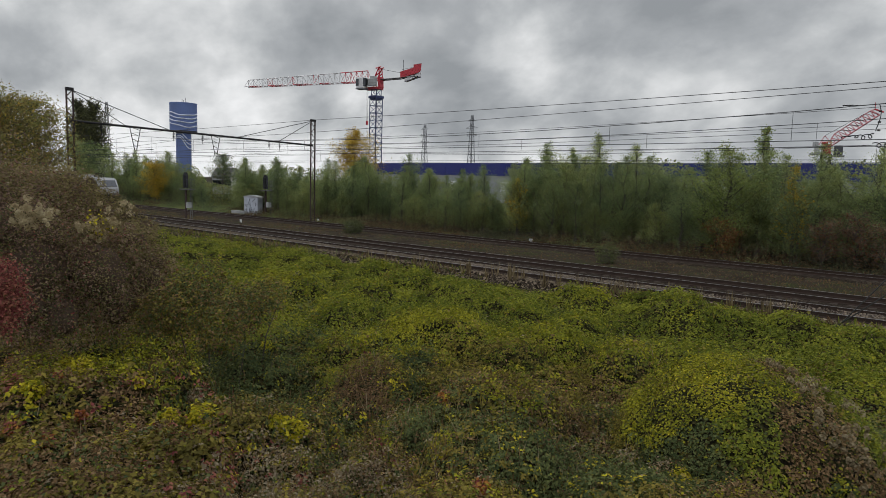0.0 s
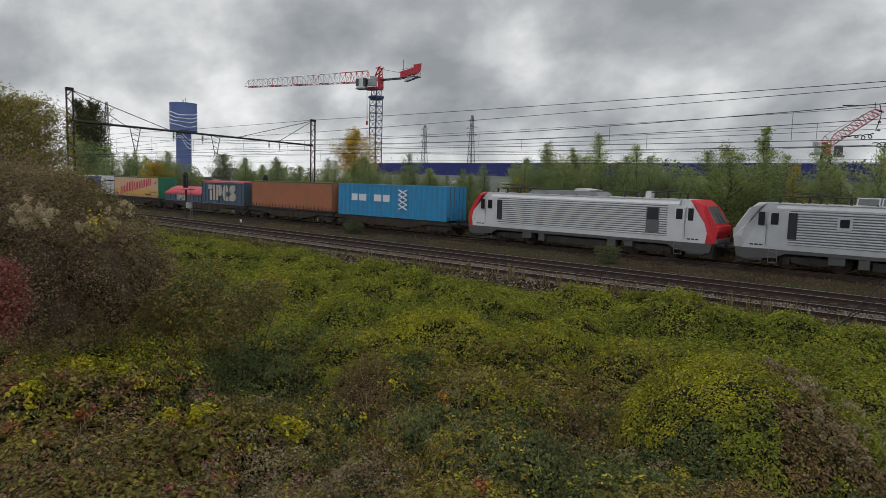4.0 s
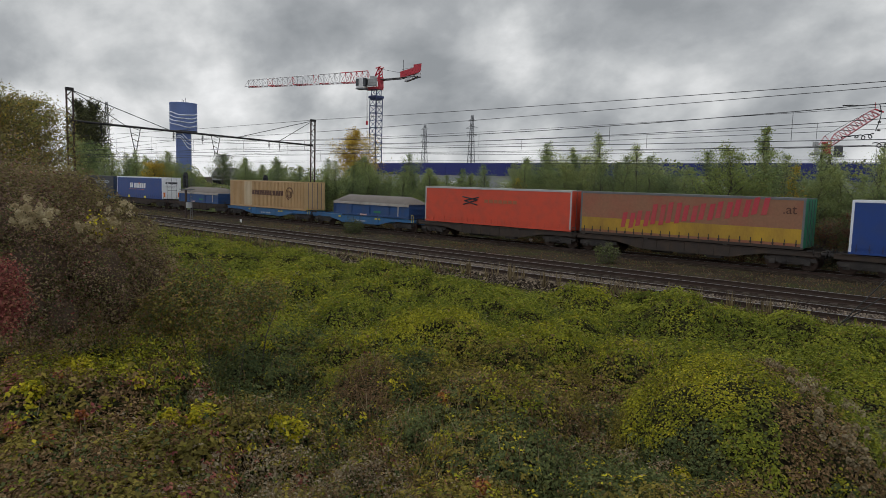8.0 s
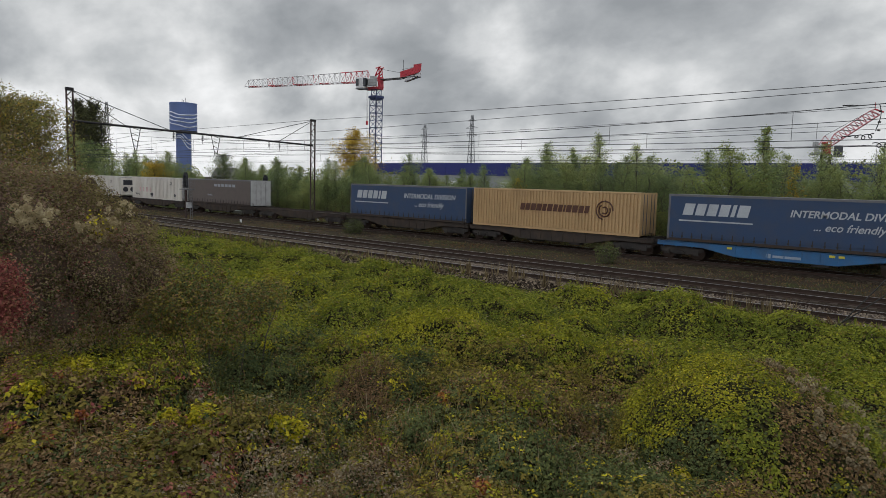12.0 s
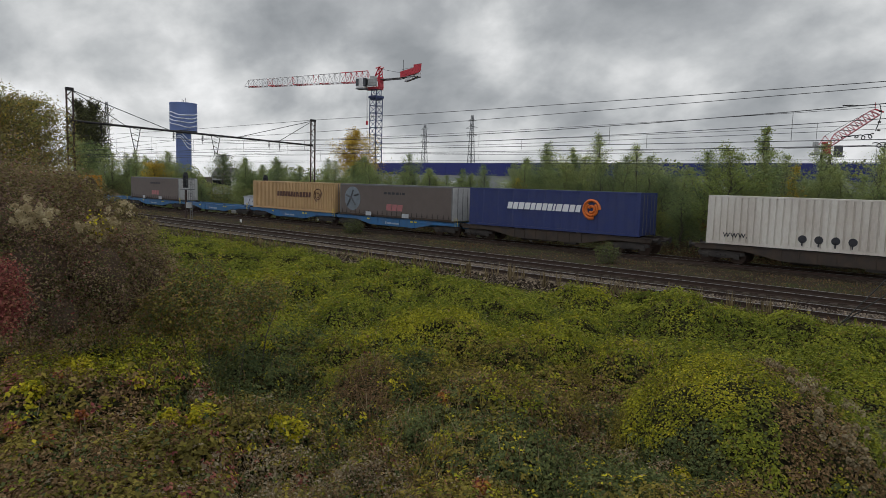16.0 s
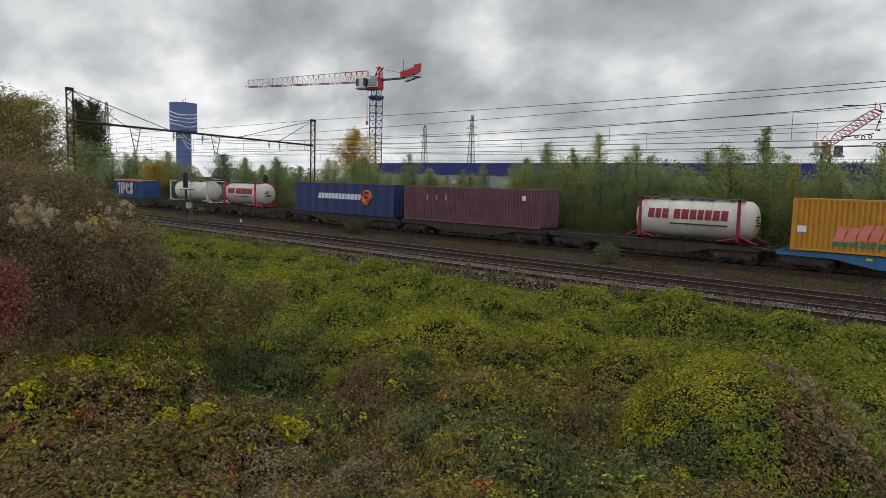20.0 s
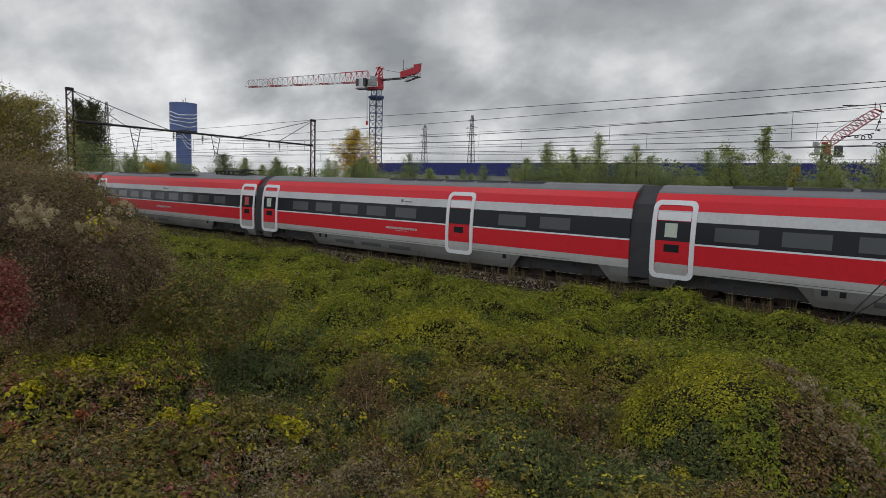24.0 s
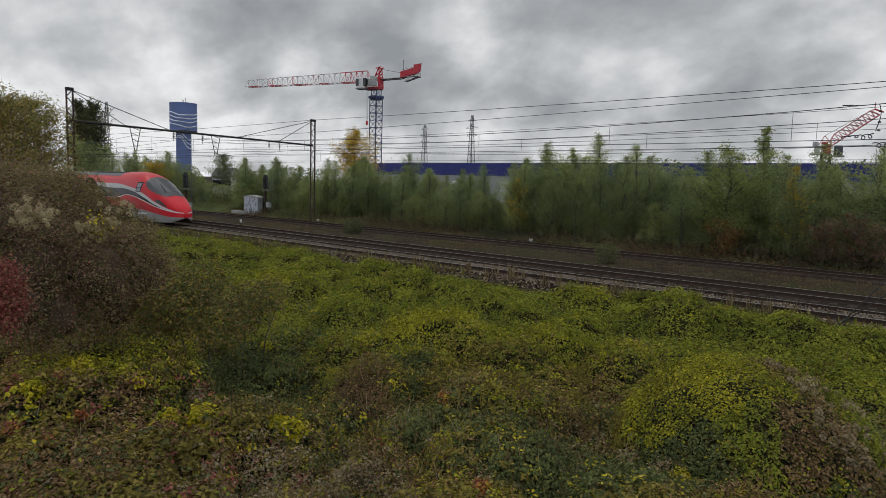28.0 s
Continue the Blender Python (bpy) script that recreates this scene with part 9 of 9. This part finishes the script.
def car_marks(t, x):
    bm = bmesh.new()
    u = x
    for w in (0.16, 0.14, 0.15, 0.14, 0.16, 0.14, 0.15, 0.14, 0.15, 0.14, 0.16, 0.14, 0.15):
        side_patch(bm, u, u + w * 0.9, 1.45, 1.55, 0.008)
        u += w + 0.02
    side_patch(bm, x + 0.7, u - 0.7, 1.37, 1.395, 0.008)
    part("lettering_bar", bm, E_GREY, t, "small pale lettering bars")
    bm = bmesh.new()
    side_patch(bm, x + 0.95, x + 1.12, 2.79, 2.93, 0.008)
    side_patch(bm, x + 1.2, x + 1.7, 2.80, 2.85, 0.008)
    part("emblem", bm, E_ROOF, t, "small dark emblem on the silver band")


def coach(mid_door=False, windows=9, gear=None, label="", mirror=False):
    t = empty("train_car", label, "train car", "red express train cars")
    L = 24.9
    x0, x1 = 0.42, L - 0.42
    body_length(t, x0, x1)
    for k in range(windows):
        a = L - 5.27 - 2.12 * k if mirror else 3.85 + 2.12 * k
        if mid_door and (13.0 < a < 18 or a > 22):
            continue
        a -= 0.3 if mid_door else 0
        part("window", side_patch(bmesh.new(), a, a + 1.42, 2.04, 2.52, 0.008), E_PANE, t)
        part("window", side_patch(bmesh.new(), a, a + 1.42, 2.04, 2.52, 0.008, 1), E_PANE, t)
    if mid_door:
        door(t, 15.4, E_BLACK, 0)
        door(t, x0, DOOR_SIGN[1], 0)
    else:
        door(t, x0, DOOR_SIGN[1], 0)
        door(t, x1 - 1.6, DOOR_SIGN[0], 1)
    part("gangway", slab(bmesh.new(), 0.5, 3.9, x1, L + 0.42, -0.05), E_GANGWAY, t, "dark rubber gangway bellows")
    fittings(t, x0, x1)
    if gear:
        roof_gear(t, gear, mirror)
    for k in range(5):
        x = 10.8 + 1.9 * k if not mirror else 2.9 + 1.9 * k
        part("air_conditioner", boxes((x, x + 1.7, -0.66, 0.66, 3.80, 3.965), bevel=0.02), E_VENT, t, "dark roof ventilation panel")
    car_marks(t, 11.4)
    express_bogie(t, 3.6)
    express_bogie(t, L - 3.6)
    return t


def nose_curve(rows, o):
    for (a, za), (b, zb) in zip(rows, rows[1:]):
        if o <= b:
            f = (o - a) / (b - a)
            return za + (zb - za) * f
    return rows[-1][1]


N_TOP = ((17.0, 3.98), (19.2, 4.02), (20.1, 3.97), (21.0, 3.80), (21.9, 3.49), (22.8, 3.07), (23.7, 2.64), (24.5, 2.24), (25.3, 1.76), (25.75, 1.44), (25.98, 1.22), (26.05, 1.02))
N_BOT = ((17.0, 0.22), (22.0, 0.20), (24.0, 0.20), (25.3, 0.25), (25.8, 0.40), (26.05, 0.60))
N_WIDE = ((17.0, 1.0), (20.0, 1.0), (21.5, 0.985), (23.0, 0.91), (24.3, 0.78), (25.2, 0.62), (25.7, 0.47), (25.95, 0.30), (26.05, 0.10))
N_RED0 = ((17.0, 1.14), (19.5, 1.16), (22.0, 1.10), (23.5, 0.90), (25.0, 0.70), (26.05, 0.66))
N_RED1 = ((17.0, 1.85), (17.9, 1.94), (18.8, 2.12), (19.6, 2.14), (21.0, 1.98), (22.2, 1.72), (23.3, 1.44), (24.6, 1.18), (25.5, 1.04), (26.05, 0.96))
N_BLK0 = tuple((a, b + 0.06 - 0.03 * max(0, a - 24) / 2) for a, b in N_RED1)
N_BLK1 = ((17.0, 2.66), (18.2, 2.68), (19.4, 2.60), (20.8, 2.38), (22.2, 1.98), (23.3, 1.60), (24.6, 1.24), (25.5, 1.08), (26.05, 0.99))
N_WHT1 = ((17.0, 3.03), (17.8, 3.0), (18.7, 2.92), (20.8, 2.66), (22.2, 2.24), (23.3, 1.82), (24.6, 1.40), (25.5, 1.16), (26.05, 1.0))


def nose_width(o, z):
    """Half width of the nose at offset o and height z: a rounded section between floor and roof line."""
    top, bot, k = nose_curve(N_TOP, o), nose_curve(N_BOT, o), nose_curve(N_WIDE, o)
    u = (z - bot) / max(top - bot, 1e-3)
    zz = 0.2 + u * 3.78
    return max(0.0, half_width(min(3.98, max(0.2, zz))) * k)


def nose_car(label):
    t = empty("train_car", label, "train car", "red express train cars")
    x0, x1 = 0.42, 17.0
    body_length(t, x0, x1)
    for k in range(6):
        a = 3.85 + 2.12 * k
        part("window", side_patch(bmesh.new(), a, a + 1.42, 2.04, 2.52, 0.008), E_PANE, t)
        part("window", side_patch(bmesh.new(), a, a + 1.42, 2.04, 2.52, 0.008, 1), E_PANE, t)
    door(t, x0, DOOR_SIGN[1], 0)
    fittings(t, x0, 20.5)
    for k in range(3):
        part("air_conditioner", boxes((11 + 1.9 * k, 12.7 + 1.9 * k, -0.66, 0.66, 3.80, 3.965), bevel=0.02), E_VENT, t, "dark roof ventilation panel")
    car_marks(t, 9.0)
    express_bogie(t, 3.6)
    express_bogie(t, 19.6)
    N = 46
    os_ = [17.0 + (26.05 - 17.0) * i / N for i in range(N + 1)]
    curves = [N_BOT, N_RED0, N_RED1, N_BLK0, N_BLK1, N_WHT1]
    names = (("nose_skirt", E_NOSE), ("nose_lower_band", E_RED), ("nose_white_line", E_WHITE), ("nose_black_band", E_BLACK), ("nose_silver_band", E_LIGHT))

    def strip(nm, mat, lo, hi, sub, lab=""):
        bm = bmesh.new()
        for sgn in (-1, 1):
            g = []
            for o in os_:
                a, b = lo(o), max(lo(o), hi(o))
                g.append([bm.verts.new((o, sgn * nose_width(o, a + (b - a) * j / sub), a + (b - a) * j / sub)) for j in range(sub + 1)])
            for i in range(N):
                for j in range(sub):
                    q = (g[i][j], g[i + 1][j], g[i + 1][j + 1], g[i][j + 1])
                    bm.faces.new(q if sgn < 0 else q[::-1])
        bmesh.ops.remove_doubles(bm, verts=bm.verts, dist=0.0005)
        return part(nm, bm, mat, t, lab, smooth=True)
    for k, (nm, mat) in enumerate(names):
        strip(nm, mat, lambda o, k=k: nose_curve(curves[k], o), lambda o, k=k: nose_curve(curves[k + 1], o), 3)

    def over(nm, mat, o0, o1, n, lo, m, lab, lift):
        """A sheet laid over the nose from one side to the other."""
        bm = bmesh.new()
        g = []
        for i in range(n + 1):
            o = o0 + (o1 - o0) * i / n
            top, a = nose_curve(N_TOP, o), lo(o)
            row = []
            for j in range(-m, m + 1):
                z = a + (top - a) * (1 - abs(j) / m) ** 0.8
                y = (nose_width(o, z) + lift) * (1 if j > 0 else -1) * (0 if j == 0 else 1)
                row.append(bm.verts.new((o, y, z + lift * (1 - abs(j) / m) + (0.012 if j == 0 else 0))))
            g.append(row)
        for r0, r1 in zip(g, g[1:]):
            for j in range(2 * m):
                bm.faces.new((r0[j], r1[j], r1[j + 1], r0[j + 1]))
        return part(nm, bm, mat, t, lab, smooth=True)
    over("nose_hood", E_RED, 17.0, 26.05, N, lambda o: nose_curve(N_WHT1, o), 8, "sloping red nose hood", 0.0)
    part("nose_core", boxes((17.0, 22.0, -1.0, 1.0, 0.4, 1.1)), E_GANGWAY, t)
    drop = ((21.55, 0.10), (21.75, 0.38), (22.1, 0.54), (22.8, 0.52), (23.6, 0.36), (24.2, 0.20), (24.5, 0.06))
    over("windscreen_surround", E_VENT, 21.55, 24.5, 20, lambda o: nose_curve(N_TOP, o) - nose_curve(drop, o), 6, "dark grey windscreen surround", 0.012)
    over("windscreen", E_PANE, 21.95, 24.0, 14, lambda o: nose_curve(N_TOP, o) - nose_curve(drop, o) * 0.62, 5, "raked reflecting windscreen", 0.026)
    bm = bmesh.new()
    bar(bm, (23.9, -0.5, nose_curve(N_TOP, 23.9) + 0.03), (22.7, -0.35, nose_curve(N_TOP, 22.7) + 0.0), 0.025, 4)
    part("wiper", bm, RUBBER, t)

    def nose_patch(o0, o1, za, zb, mat, nm, lab="", proud=0.02, lean=0.0):
        for sgn in (-1, 1):
            bm = bmesh.new()
            g = []
            for i in range(7):
                o = o0 + (o1 - o0) * i / 6
                g.append([bm.verts.new((o + lean * j / 4, sgn * (nose_width(o + lean * j / 4, za(o) + (zb(o) - za(o)) * j / 4) + proud), za(o) + (zb(o) - za(o)) * j / 4)) for j in range(5)])
            for i in range(6):
                for j in range(4):
                    q = (g[i][j], g[i + 1][j], g[i + 1][j + 1], g[i][j + 1])
                    bm.faces.new(q if sgn < 0 else q[::-1])
            part(nm, bm, mat, t, lab, smooth=True)
    nose_patch(20.7, 21.5, lambda o: 2.45, lambda o: 3.22, RUBBER, "cab_window_frame", "", 0.015, 0.1)
    # Pale matte paint on these panes stands in for a bright reflection
    nose_patch(20.83, 21.38, lambda o: 2.80, lambda o: 3.12, M_SLATE, "cab_window", "cab window painted pale grey for its reflection", 0.022, 0.06)
    nose_patch(20.83, 21.38, lambda o: 2.52, lambda o: 2.76, M_SLATE, "cab_window", "cab window painted pale grey for its reflection", 0.022, 0.06)
    nose_patch(23.6, 24.9, lambda o: nose_curve(N_WHT1, o) + 0.06, lambda o: nose_curve(N_WHT1, o) + 0.06 + 0.28 * (1 - abs(o - 24.1) / 0.9 * 0.8), E_PANE, "headlight", "long slanted headlight glass", 0.012)
    nose_patch(18.3, 22.6, lambda o: 0.74, lambda o: 0.88, E_WHITE, "white_flash", "white flash on the skirt", 0.012)
    nose_patch(20.0, 20.22, lambda o: 0.90, lambda o: 1.08, M_BROWN, "emblem", "small round dark emblem", 0.012)
    part("nose_tip", boxes((25.85, 26.07, -0.14, 0.14, 0.60, 1.02), bevel=0.06), E_RED, t)
    nose_patch(20.4, 21.5, lambda o: 0.93, lambda o: 0.98, E_SKIRT, "lettering_bar", "faint thin lettering bar", 0.012)
    nose_patch(20.7, 22.4, lambda o: nose_curve(N_RED1, 20.7) - 0.04 - (o - 20.7) * 0.56, lambda o: nose_curve(N_RED1, 20.7) - 0.015 - (o - 20.7) * 0.56, E_BLACK, "panel_seam", "thin slanting panel joint", 0.008)
    nose_patch(22.4, 22.43, lambda o: 0.24, lambda o: 1.05, E_BLACK, "panel_seam", "upright panel joint", 0.008)
    return t


end_tail = nose_car("red and silver high-speed end car with long sloping nose")
plain = coach(label="red and silver high-speed train car with black window band")
power = coach(gear="hump", label="red and silver high-speed train car with roof hump and folded pantograph")
power_back = coach(gear="hump", mirror=True, label="red and silver high-speed train car with roof hump and folded pantograph")
collector = coach(gear="raised", label="red and silver high-speed train car with raised pantograph")
collector_back = coach(gear="folded", mirror=True, label="red and silver high-speed train car with folded pantograph over its end")
bistro = coach(True, 10, label="red and silver high-speed bistro car with middle door")
RED_X0, RED_V = -32.67 + 40.6 * 27.0, 40.6


def red_pose(off, t, flip=False):
    return pose(RED_X0 - RED_V * t + off, YA, 0, 0, 0, 180 if flip else 0)


EXPRESS = [(end_tail, 0.0, False)]
order = [collector, plain, power, power_back, bistro, collector_back]
used = set()
for i, src in enumerate(order):
    off = -24.9 * (i + 1)
    if id(src) in used:
        c = copy_thing(src, pose(0, 0, 0))
    else:
        c = src
        used.add(id(src))
    EXPRESS.append((c, off, False))
front = copy_thing(end_tail, pose(0, 0, 0))
front["label"] = "red and silver high-speed leading car with long sloping nose"
EXPRESS.append((front, -24.9 * 6, True))
part("gangway", slab(bmesh.new(), 0.5, 3.9, -0.42, 0.42, -0.05), E_GANGWAY, front, "dark rubber gangway bellows")


def motions():
    for t, s in GOODS:
        walk(t, [(k, pose(goods_x(s, k), YC, ZC)) for k in (0, 4, 8, 12, 16, 20, 24, 28)])
    for c, off, flip in EXPRESS:
        walk(c, [(k, red_pose(off, k, flip)) for k in (0, 7, 14, 21, 28)])
    right = Vector((math.cos(YAW), -math.sin(YAW), 0))
    rows = []
    for k in (0, 14, 28):
        f = k / 28
        rows.append((k, Matrix.Rotation(radians(2.0 * f), 4, right) @ Matrix.Rotation(radians(5.2 * f), 4, "Z")))
    walk(SKY, rows)


motions()
